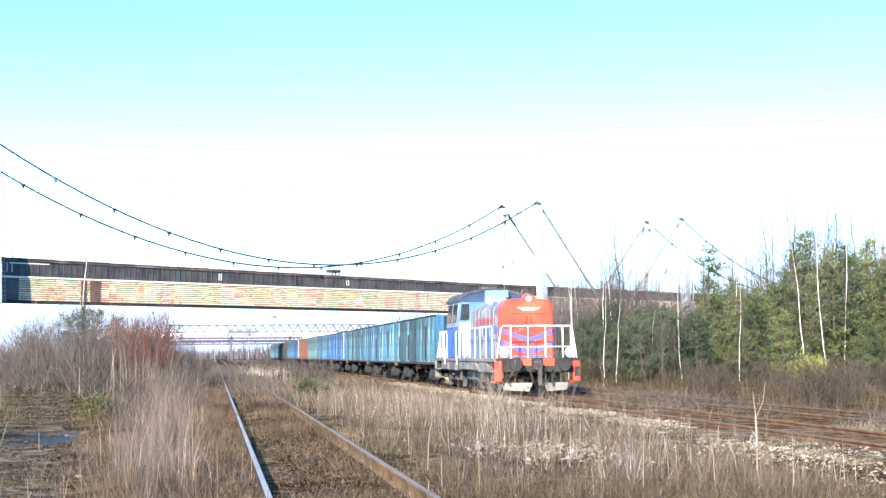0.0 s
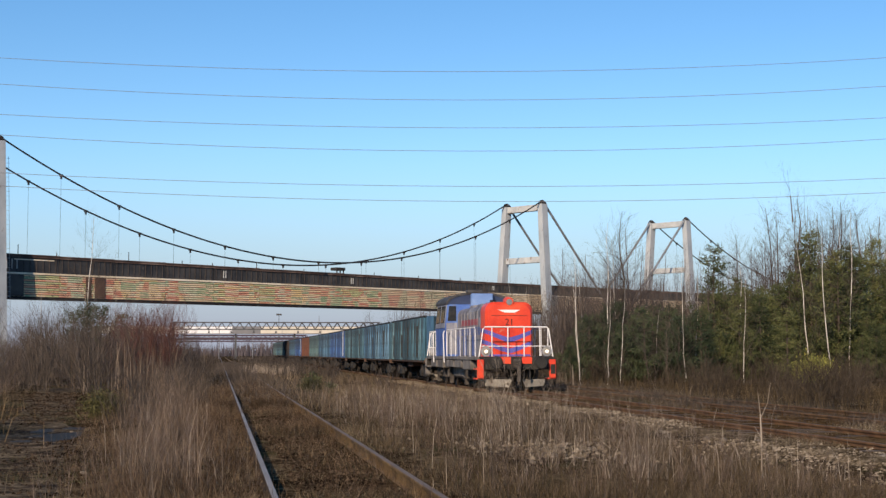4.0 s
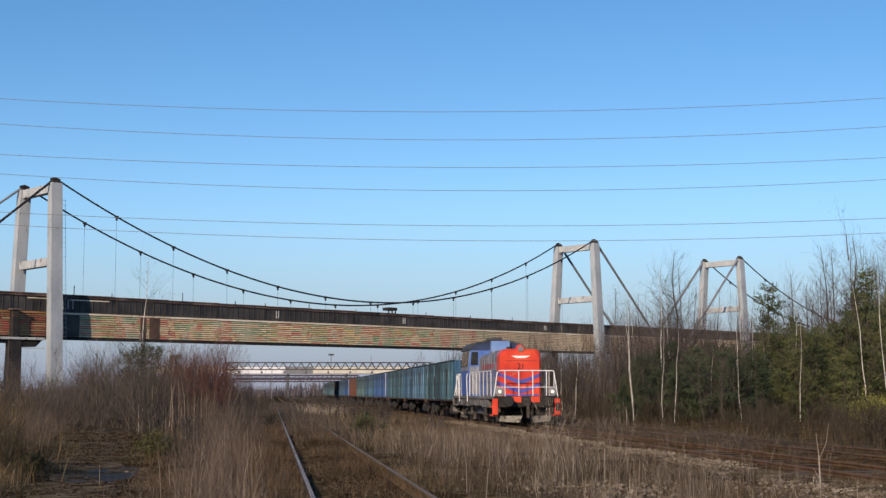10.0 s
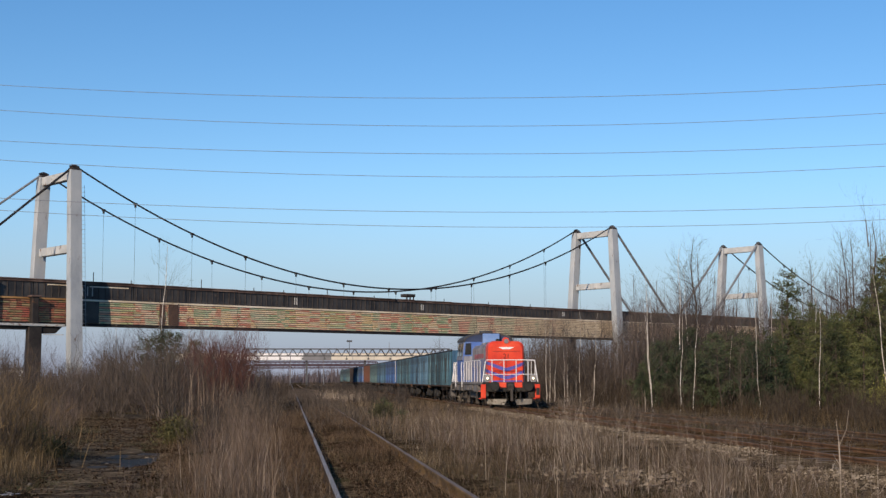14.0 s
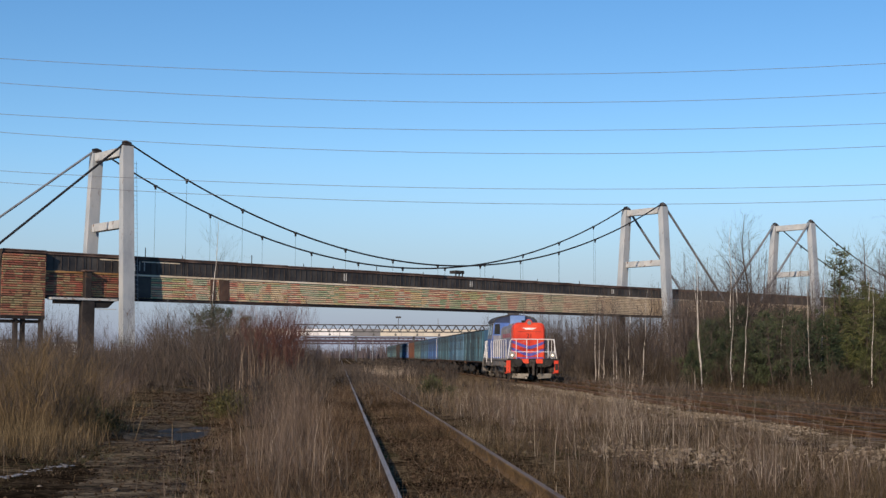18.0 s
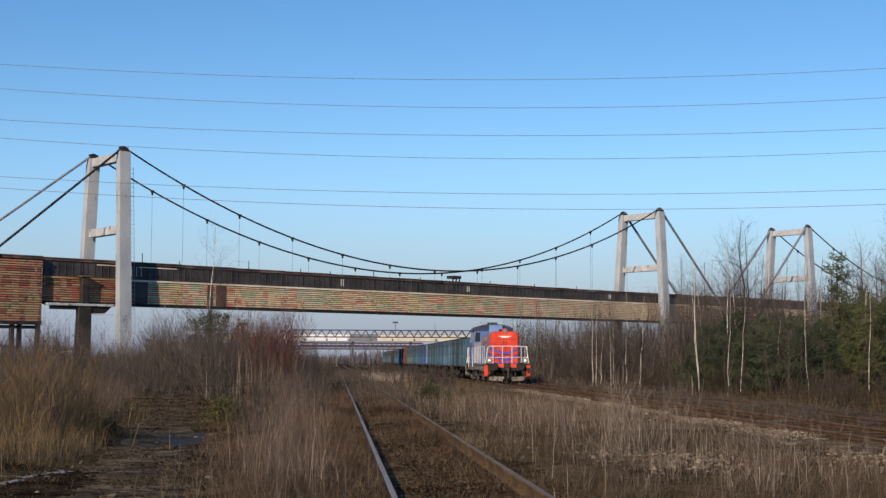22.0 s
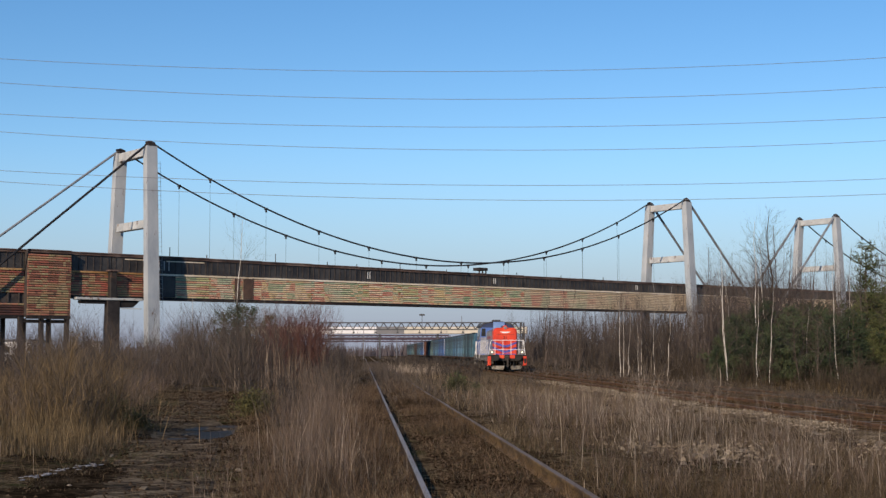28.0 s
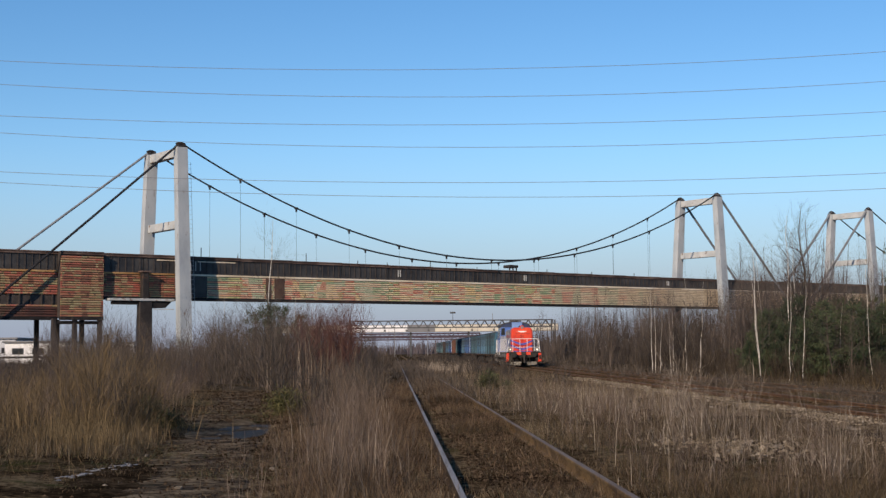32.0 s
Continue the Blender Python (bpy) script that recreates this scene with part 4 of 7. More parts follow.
# cab
CF, CB = 1.15, 3.75
side = [(-1.47, 1.27), (1.47, 1.27), (1.5, 2.5), (1.38, 3.55), (-1.38, 3.55), (-1.5, 2.5)]
cab = part("cab", Shape().prism(side, CF, CB), LOCO_BLUE, loco, "blue driver's cab")
arch = [(-1.45, 3.5)] + [(1.45 * math.cos(radians(a)), 3.5 + 0.52 * math.sin(radians(a)) ** 0.8) for a in range(172, 4, -14)] + [(1.45, 3.5)]
part("front_plate", Shape().prism([(a * 0.93, 3.5 + (b - 3.5) * 0.86) for a, b in arch], CF - 0.02, CF + 0.1), GABLE, cab, "dark blue cab gable")
for x in (-1.195, 1.195):
    part("front_wall", Shape().span(x - 0.245, x + 0.245, CF - 0.018, CF - 0.002, 1.35, 2.7), LOCO_DUST, cab, "dusty grey front wall of the cab")
part("front_box", Shape().span(-0.36, 0.62, CF - 0.3, CF - 0.02, 3.2, 3.95, 0.04), LOCO_PALE, cab, "pale blue box before the cab")
part("roof", Shape().prism(arch + [(a * 0.94, 3.48 + (b - 3.5) * 0.86) for a, b in arch[::-1]], CF - 0.06, CB + 0.28), ROOF_BLACK, cab, "dark grey arched roof")
part("roof_core", Shape().prism([(a * 0.93, 3.5 + (b - 3.5) * 0.86) for a, b in arch], CF + 0.12, CB), FRAME_GREY, cab)
part("roof_pod", Shape().box((0, 2.1, 4.08), (0.7, 0.6, 0.14), 0.03), ROOF_BLACK, cab)
for sg in (-1, 1):
    w = part("front_window", Shape().add([(sg * 1.0, CF - 0.025, 2.78), (sg * 1.38, CF - 0.025, 2.78), (sg * 1.32, CF - 0.025, 3.42), (sg * 1.0, CF - 0.025, 3.42)] + [(sg * 1.0, CF + 0.02, 2.78), (sg * 1.38, CF + 0.02, 2.78), (sg * 1.32, CF + 0.02, 3.42), (sg * 1.0, CF + 0.02, 3.42)],
             [(0, 1, 2, 3), (0, 1, 5, 4), (2, 3, 7, 6), (0, 3, 7, 4), (1, 2, 6, 5)]), CAB_GLASS, cab, "dark cab window")
    g = Shape().box((0, 0, 0), (0.04, 0.95, 0.72), 0.01)
    lean = pose(0, 0, 0, 0, -6.5 * sg, 0).to_3x3()
    for y in (1.85, 3.05):
        gg = Shape().box((sg * 1.462, y, 3.06), (0.05, 0.92, 0.74), 0.02, turn=lean)
        part("side_window", gg, CAB_GLASS, cab, "dark cab window")
    part("lower_side", Shape().span(sg * 1.475, sg * 1.5, CF + 0.06, CB - 0.06, 1.3, 2.05), LOCO_BLUE, cab, "blue lower side with handles")
    part("window_surround", Shape().box((sg * 1.452, (CF + CB) / 2, 3.0), (0.03, CB - CF - 0.1, 1.05), 0.01, turn=lean), LOCO_DUST, cab, "dusty grey paint round the windows")
part("short_hood", Shape().prism(hood_profile(0.93, 1.27, 2.75, 0.25), CB, 5.7), LOCO_BLUE, loco, "blue short hood")
# ends
for sg in (-1, 1):
    y = sg * HALF
    bb = part("buffer_beam", Shape().span(-1.48, 1.48, y - 0.06, y + 0.06, 0.78, 1.27, 0.02), BLACKENED, loco, "dark buffer beam")
    for x in (-0.42, 0.42):
        part("beam_patch", Shape().span(x - 0.2, x + 0.2, y + sg * 0.062, y + sg * 0.075, 1.0, 1.25), LOCO_RED, bb, "red patch on the beam")
    for x in (-1.42, 1.42):
        part("step_plate", Shape().span(x - 0.13, x + 0.13, y - 0.05 + sg * 0.1, y + 0.05 + sg * 0.1, 0.46, 1.16, 0.02).span(x - 0.16, x + 0.16, y - sg * 0.55, y, 0.42, 0.47).span(x - 0.16, x + 0.16, y - sg * 0.55, y, 0.78, 0.83), LOCO_RED if sg < 0 else FRAME_GREY, loco, "step plate with treads")
        if sg < 0 < x:
            part("step_opening", Shape().span(x - 0.08, x + 0.1, y - 0.166, y - 0.152, 0.62, 0.98), BLACKENED, loco, "dark opening in the step plate")
    buffers(loco, y, sg)
    cp = Shape().box((0, y + sg * 0.18, 1.0), (0.3, 0.36, 0.34), 0.05).tube([(0, y + sg * 0.3, 0.95), (0, y + sg * 0.52, 0.9)], 0.07, 8).box((0, y + sg * 0.5, 0.62), (0.14, 0.12, 0.6), 0.03)
    part("coupler", cp, GRIME, loco, "screw coupler")
    for x, bend in ((-0.28, 0.06), (0.28, -0.06), (0.5, -0.03)):
        part("brake_hose", Shape().tube([(x, y + sg * 0.1, 0.9), (x + bend * 0.4, y + sg * 0.3, 0.62), (x + bend, y + sg * 0.3, 0.4)], 0.038, 6), BLACKENED, loco, "black brake hose")
    for x in (-1, 1):
        part("plough", Shape().add([(x * 0.34, y + sg * 0.12, 0.12), (x * 1.16, y - sg * 0.25, 0.17), (x * 1.2, y - sg * 0.2, 0.42), (x * 0.2, y + sg * 0.22, 0.42), (x * 0.34, y + sg * 0.09, 0.12), (x * 1.16, y - sg * 0.28, 0.17), (x * 1.2, y - sg * 0.23, 0.42), (x * 0.2, y + sg * 0.19, 0.42)],
             [(0, 1, 2, 3), (4, 5, 6, 7), (0, 1, 5, 4), (2, 3, 7, 6), (0, 3, 7, 4), (1, 2, 6, 5)]), PLOUGH, loco, "worn pale grey rail guard")
    for x in (-1.2, 1.2):
        hl = part("headlamp", Shape().tube([(x, y + sg * -0.18, 1.47), (x, y + sg * 0.1, 1.47)], [0.14, 0.2], 16), CHROME, loco, "big round headlamp")
        lit = sg < 0
        part("lens", Shape().tube([(x, y + sg * 0.1, 1.47), (x, y + sg * 0.125, 1.47)], [0.15, 0.12], 16), LAMP_GLASS if lit else CAB_GLASS, hl, "round lamp glass")
        if lit:
            part("bulb", Shape().tube([(x, y + sg * 0.125, 1.46), (x, y + sg * 0.14, 1.46)], [0.062, 0.05], 12), LAMP_ON, hl, "lit bulb")
    # end railing
    er = Shape()
    yy = y + sg * 0.02
    er.tube([(-1.46, yy, 1.27), (-1.3, yy, 2.3), (-1.22, yy, 2.38), (1.22, yy, 2.38), (1.3, yy, 2.3), (1.46, yy, 1.27)], 0.023, 8)
    for x in (-0.95, -0.32, 0.32, 0.95):
        er.tube([(x, yy, 1.27), (x, yy, 2.38)], 0.022, 6)
    er.tube([(-1.4, yy, 1.66), (1.4, yy, 1.66)], 0.016, 6)
    part("end_railing", er, RAILING, loco, "white tubular railing")
for sg in (-1, 1):
    for y0, y1, k in ((-5.75, 0.9, 6), (3.95, 5.75, 3)):
        sr = Shape()
        sr.tube([(sg * 1.46, y0, 1.27), (sg * 1.46, y0, 2.3), (sg * 1.46, y0 + 0.08, 2.38), (sg * 1.46, y1 - 0.08, 2.38), (sg * 1.46, y1, 2.3), (sg * 1.46, y1, 1.27)], 0.019, 8)
        for y in np.linspace(y0, y1, k + 1)[1:-1]:
            sr.tube([(sg * 1.46, y, 1.27), (sg * 1.46, y, 2.38)], 0.014, 6)
        part("side_railing", sr, RAILING, loco, "white tubular side railing")
    for y in (1.0, 3.9):
        part("cab_handrail", Shape().tube([(sg * 1.56, y, 1.0), (sg * 1.6, y, 2.2), (sg * 1.55, y, 2.35)], 0.024, 6), RAILING, loco)
part("fuel_tank", Shape().span(-1.1, 1.1, -1.1, 1.3, 0.38, 0.86, 0.08), FRAME_GREY, loco, "grimy fuel tank")
LOCO_WHEELS = []
for y in (-3.55, 3.55):
    bogie(loco, y, 2.6, 0.55)
    for w in (-1.3, 1.3):
        LOCO_WHEELS.append((wheelset(loco, y + w), y + w))

# open freight wagons
WAGON_PAINTS = {}
# last colour: dark streaks down the paint, brown on the rust red and dark wagons
for nm, cs, rust in (("teal", [(0.012, 0.035, 0.052), (0.05, 0.138, 0.19), (0.14, 0.27, 0.32)], (0.03, 0.04, 0.05)),
                     ("sea blue", [(0.014, 0.042, 0.08), (0.052, 0.148, 0.25), (0.14, 0.28, 0.39)], (0.03, 0.04, 0.05)),
                     ("bright blue", [(0.014, 0.045, 0.14), (0.048, 0.135, 0.37), (0.11, 0.25, 0.5)], (0.03, 0.04, 0.05)),
                     ("rust red", [(0.1, 0.036, 0.026), (0.16, 0.06, 0.04), (0.2, 0.085, 0.058)], (0.1, 0.05, 0.035)),
                     ("dark", [(0.012, 0.016, 0.02), (0.028, 0.033, 0.038)], (0.05, 0.035, 0.03)),
                     ("pale green", [(0.07, 0.14, 0.15), (0.11, 0.2, 0.21), (0.16, 0.26, 0.26)], (0.03, 0.04, 0.05))):
    WAGON_PAINTS[nm] = material("wagon_" + nm.replace(" ", "_"), cs, 0.75, scale=0.9, bump=0.1, bump_scale=7, spots=rust, spot_scale=1.6, spot_cut=0.55, stretch=(1, 2.2, 0.14), fine=0.7, rnd=0.6, shine=0.2)
RUSTY_UNDER = material("rusty_underframe", [(0.03, 0.022, 0.018), (0.08, 0.045, 0.03), (0.13, 0.075, 0.05)], 0.85, scale=2)
WAGON = 14.04
WAGON_WHEELS = []


def wagon(paint, first=False, stripe=False):
    w = thing("open_wagon", paint + " weathered open freight wagon with ribbed steel sides", "freight wagon", group="wagons of the train")
    mat = WAGON_PAINTS[paint]
    hl, hw, z0, z1 = 6.4, 1.36, 1.2, 3.28
    part("floor", Shape().span(-1.38, 1.38, -hl, hl, 1.1, 1.2), RUSTY_UNDER, w)
    for sg in (-1, 1):
        sd = part("side_wall", Shape().span(sg * (hw - 0.05), sg * (hw - 0.01), -hl, hl, z0, z1 - 0.1), mat, w, "ribbed side wall with dark streaks")
        step = 2 * (hl - 0.08) / 11
        rib = Shape().span(sg * hw, sg * (hw + 0.2), -0.07, 0.07, z0 - 0.12, z1 - 0.1, 0.02).mesh("rib", mat)
        pan = Shape().add([(sg * (hw - 0.009), 0.07, z0), (sg * (hw - 0.009), step - 0.07, z0), (sg * (hw - 0.009), step - 0.07, z1 - 0.1), (sg * (hw - 0.009), 0.07, z1 - 0.1),
                           (sg * (hw + 0.03), 0.2, z0 + 0.1), (sg * (hw + 0.03), step - 0.2, z0 + 0.1), (sg * (hw + 0.03), step - 0.2, z1 - 0.25), (sg * (hw + 0.03), 0.2, z1 - 0.25)],
                          [(4, 5, 6, 7), (0, 1, 5, 4), (1, 2, 6, 5), (2, 3, 7, 6), (3, 0, 4, 7)]).mesh("panel", mat)
        for k in range(12):
            y = -hl + 0.08 + step * k
            part("rib", rib, mat, sd, at=pose(0, y, 0))
            if k < 11:
                part("panel", pan, mat, sd, at=pose(0, y, 0))
        # added black strips before the ribs imitate the shade next to them
        thin = Shape()
        for k in range(1, 12):
            y = -hl + 0.08 + step * k - 0.19
            thin.span(sg * hw, sg * (hw + (0.12, 0.05, 0.14, 0.08, 0.03)[k % 5]), y - 0.05, y + 0.05, z0 + 0.03, z1 - 0.13 - 0.35 * (k * 5 % 3))
        tagged(part("door_bar_set", thin, BLACKENED, sd, "dark strips standing for the shade beside the ribs"), kind="stuff")
        part("sill", Shape().span(sg * (hw - 0.05), sg * (hw + 0.06), -hl, hl, z0 - 0.22, z0 - 0.002, 0.02), RUSTY_UNDER, sd)
        part("top_rim", Shape().span(sg * (hw - 0.08), sg * (hw + 0.08), -hl, hl, z1 - 0.1, z1, 0.03), BLACKENED, sd, "dark top rim")
        if stripe:
            part("white_stripe", Shape().span(sg * (hw + 0.202), sg * (hw + 0.208), -hl, -hl + 0.5, z0, z1 - 0.12), WHITE, sd, "white end stripe")
        en = part("end_wall", Shape().span(-hw + 0.06, hw - 0.06, sg * (hl - 0.05), sg * hl, z0, z1 - 0.02), mat if not first else WAGON_PAINTS["sea blue"], w, "flat end wall")
        er = Shape()
        for x in (-0.9, -0.3, 0.3, 0.9):
            er.span(x - 0.05, x + 0.05, sg * hl, sg * (hl + 0.1), z0 - 0.1, z1 - 0.05, 0.02)
        part("end_ribs", er, mat, en)
        part("end_beam", Shape().span(-1.38, 1.38, sg * hl, sg * (hl + 0.06), 0.86, 1.2), RUSTY_UNDER, w)
        buffers(w, sg * (hl + 0.06), sg)
    part("centre_sill", Shape().span(-0.25, 0.25, -hl, hl, 0.8, 1.1).span(-1.2, 1.2, -0.8, 0.8, 0.75, 1.08), RUSTY_UNDER, w)
    for y in (-4.5, 4.5):
        bogie(w, y, 1.8, 0.46, False)
        for q in (-0.9, 0.9):
            WAGON_WHEELS.append((wheelset(w, y + q, 0.46), y + q, w))
    return w


COLORS = ["teal", "sea blue", "teal", "bright blue", "sea blue", "pale green", "rust red", "bright blue", "sea blue", "dark", "pale green", "teal", "pale green"]
WAGONS = [wagon(c, k == 0, c == "bright blue") for k, c in enumerate(COLORS)]


# way of the loco's leading railing along the track (s, m)
WAY = [(0.0, 47.0), (3.0, 50.1), (6.0, 53.6), (9.0, 58.2), (11.5, 63.4), (14.0, 69.6), (18.0, 79.4), (22.0, 89.8), (27.0, 104.0), (32.0, 119.1)]


def way_at(t):
    for (a, p), (b, q) in zip(WAY, WAY[1:]):
        if t <= b:
            i = WAY.index((a, p))
            m0 = (q - WAY[i - 1][1]) / (b - WAY[i - 1][0]) if i else (q - p) / (b - a)
            m1 = (WAY[i + 2][1] - p) / (WAY[i + 2][0] - a) if i + 2 < len(WAY) else (q - p) / (b - a)
            h = b - a
            u = (t - a) / h
            return (2 * u ** 3 - 3 * u * u + 1) * p + (u ** 3 - 2 * u * u + u) * h * m0 + (3 * u * u - 2 * u ** 3) * q + (u ** 3 - u * u) * h * m1
    return WAY[-1][1]


def on_track(y):
    a = math.degrees(math.atan2(train_line(y + 3.5) - train_line(y - 3.5), 7.0))
    return pose((train_line(y + 3.5) + train_line(y - 3.5)) / 2, y, LOW_Z, 0, 0, -a)


def motions():
    times = [k * 0.5 for k in range(65)]
    walk(loco, [(t, on_track(way_at(t) + HALF)) for t in times])
    for k, w in enumerate(WAGONS):
        walk(w, [(t, on_track(way_at(t) + HALF + 7.12 + WAGON * (k + 0.5))) for t in times])
    fine = [k * 0.25 for k in range(129)]
    for ws, y in LOCO_WHEELS:
        walk(ws, [(t, pose(0, y, 0.55) @ Matrix.Rotation(-(way_at(t) - 47.0) / 0.55, 4, "X")) for t in fine])
    fine = [k * 0.2 for k in range(161)]
    for ws, y, w in WAGON_WHEELS:
        if w in WAGONS[:3]:
            walk(ws, [(t, pose(0, y, 0.46) @ Matrix.Rotation(-(way_at(t) - 47.0) / 0.46, 4, "X")) for t in fine])


# ---- far structures ----
LATTICE = material("gantry_steel", [(0.045, 0.048, 0.052), (0.08, 0.083, 0.088)], 0.7, metal=0.0, scale=1)
GANTRY_DARK = material("gantry_dark", [(0.04, 0.026, 0.038), (0.065, 0.045, 0.06)], 0.7, scale=1)
PANEL_WHITE = material("white_panels", [(0.66, 0.67, 0.68), (0.76, 0.76, 0.76)], 0.6, scale=0.3)
PANEL_CREAM = material("cream_panels", [(0.5, 0.46, 0.38), (0.6, 0.56, 0.47)], 0.7, scale=0.3)
PANEL_GREY = material("grey_panels", [(0.14, 0.145, 0.15), (0.2, 0.2, 0.21)], 0.7, scale=0.3)
WALL_FAR = material("far_wall", [(0.4, 0.42, 0.46), (0.5, 0.52, 0.55)], 0.8, scale=0.2)


def gantry(x0, x1, y, z0, z1, mat, label, pitch=2.6, legs=None, thick=0.11):
    g = thing("signal_gantry", label, "gantry", pose(0, y, 0), "steel gantries over the tracks")
    for yy in (-0.5, 0.5):
        for z in (z0, z1):
            part("chord", Shape().span(x0, x1, yy - 0.1, yy + 0.1, z - thick, z + thick), mat, g)
        x, k = x0, 0
        while x < x1 - 0.1:
            a, b = (z0, z1) if k % 2 == 0 else (z1, z0)
            part("brace", Shape().tube([(x, yy, a), (min(x + pitch / 2, x1), yy, b)], 0.085, 4), mat, g)
            x += pitch / 2
            k += 1
    for x in legs or (x0, x1):
        lg = Shape()
        for dx in (-0.45, 0.45):
            for dy in (-0.4, 0.4):
                lg.tube([(x + dx, dy, -0.2), (x + dx * 0.8, dy, z1)], 0.09, 4)
        for k in range(6):
            za, zb = z1 * k / 6, z1 * (k + 1) / 6
            lg.tube([(x - 0.45, -0.4, za), (x + 0.45, -0.4, zb)], 0.05, 4).tube([(x + 0.45, 0.4, za), (x - 0.45, 0.4, zb)], 0.05, 4)
        part("leg", lg, mat, g, "lattice leg")
    for x in np.arange(x0 + 3, x1 - 2, 4.6):
        part("hanging_lamp", Shape().tube([(x, 0, z0), (x, 0, z0 - 0.45)], 0.05, 5).box((x, 0, z0 - 0.6), (0.4, 0.3, 0.35), 0.05), mat, g)
    return g


gantry(-9.5, 33.7, 285.0, 6.4, 7.85, LATTICE, "long grey lattice gantry spanning the tracks", 1.85)
gantry(-12.0, 30.0, 470.0, 6.6, 7.5, GANTRY_DARK, "distant purplish steel gantry over the yard", 3.2, (-7.0, 5.5, 30.0), 0.26)
gantry(-20.0, 40.0, 640.0, 6.9, 7.9, GANTRY_DARK, "distant purplish steel gantry over the yard", 3.6, (-20.0, 0.0, 14.0, 40.0), 0.3)

pipe = thing("far_gallery", "distant elevated gallery with white, grey and cream cladding panels", "gallery", pose(0, 360, 0))
part("body", Shape().span(-30, 44, 0, 3, 6.5, 8.5), PANEL_GREY, pipe)
for x0, x1, m in ((-30, -14.3, PANEL_CREAM), (-14, 3.6, PANEL_WHITE), (11.0, 26.9, PANEL_CREAM), (27.0, 43.8, PANEL_CREAM)):
    x = x0
    while x < x1 - 0.5:
        part("panel", Shape().span(x, min(x + 5.6, x1), -0.1, -0.004, 6.62, 8.38, 0.02), m, pipe)
        x += 5.7
for x in (-28, -12, 4.5, 20, 36, 43):
    part("post", Shape().span(x - 0.25, x + 0.25, 1, 1.6, -0.2, 6.5), LATTICE, pipe)

for x, y, h, heads in ((17.3, 395.0, 12.6, 2), (29.3, 400.0, 12.4, 0), (0.2, 330.0, 8.2, 0), (8.6, 345.0, 7.0, 0), (-7.5, 310.0, 8.0, 0), (6.0, 460.0, 8.5, 0)):
    m = thing("yard_mast", "thin grey lighting mast in the distant yard", "mast", pose(x, y, 0), "masts of the yard")
    part("pole", Shape().tube([(0, 0, -0.2), (0, 0, h)], [0.14, 0.07], 6), LATTICE if heads else PANEL_GREY, m)
    if heads:
        part("lamp_head", Shape().box((0, 0, h), (1.6 if heads > 1 else 0.7, 0.4, 0.5), 0.08), LATTICE, m)


def shed(name, label, x0, x1, y, h, wall, bands, depth=14.0):
    b = thing(name, label, "building", pose(0, y, 0))
    part("wall", Shape().span(x0, x1, 0, depth, -0.3, h), wall, b)
    part("roof", Shape().span(x0 - 0.4, x1 + 0.4, -0.4, depth + 0.4, h, h + 0.3, 0.05), PANEL_GREY, b)
    x = x0 + 1.2
    while x < x1 - 2.5:
        for z in bands:
            w = part("window", Shape().span(x, x + 2.0, -0.08, -0.004, z, z + 1.1, 0.03), PANEL_GREY, b, "dark window")
            part("pane", Shape().span(x + 0.1, x + 1.9, -0.1, -0.084, z + 0.1, z + 1.0), CAB_GLASS, w)
        x += 3.4
    return b


shed("white_building", "distant low white industrial building", -66.0, -56.0, 232.0, 3.6, PANEL_WHITE, (1.6,))
shed("white_building", "distant white industrial shed with windows", -82.0, -68.0, 246.0, 4.4, WALL_FAR, (1.8,))
shed("white_building", "distant small white hut by the track", -47.0, -41.5, 226.0, 3.2, PANEL_WHITE, (1.5,), 6.0)
shed("track_hut", "small white hut beside the tracks", 37.0, 39.6, 240.0, 2.6, PANEL_WHITE, (1.2,), 3.0)

# power line crossing the sky: height at the middle, slope and sag of each conductor
for k, (z, slope, sag) in enumerate(((28.5, 0.0117, 0.00071), (25.8, 0.0042, 0.00076), (23.1, 0.004, 0.0006), (20.9, -0.0032, 0.00072), (17.5, -0.004, 0.00055), (16.1, -0.0094, 0.00062))):
    w = thing("power_wire", "thin grey overhead power line conductor across the sky", "power line", pose(8.0, 128.0, 0), "power line conductors")
    xs = np.linspace(-150, 150, 41)
    part("conductor", Shape().tube([(x, 0, z + slope * x + sag * x * x) for x in xs], 0.024, 5), WIRE, w)

# ---- plants ----
rng = np.random.default_rng(5)


def mass_mesh(name, verts, tris, mat):
    """A mesh of many triangles from numpy arrays."""
    me = bpy.data.meshes.new(name)
    me.vertices.add(len(verts))
    me.vertices.foreach_set("co", np.asarray(verts, dtype=np.float32).ravel())
    me.loops.add(len(tris) * 3)
    me.loops.foreach_set("vertex_index", np.asarray(tris, dtype=np.int32).ravel())
    me.polygons.add(len(tris))
    me.polygons.foreach_set("loop_start", np.arange(0, len(tris) * 3, 3, dtype=np.int32))
    me.materials.append(mat)
    me.update(calc_edges=True)
    return me


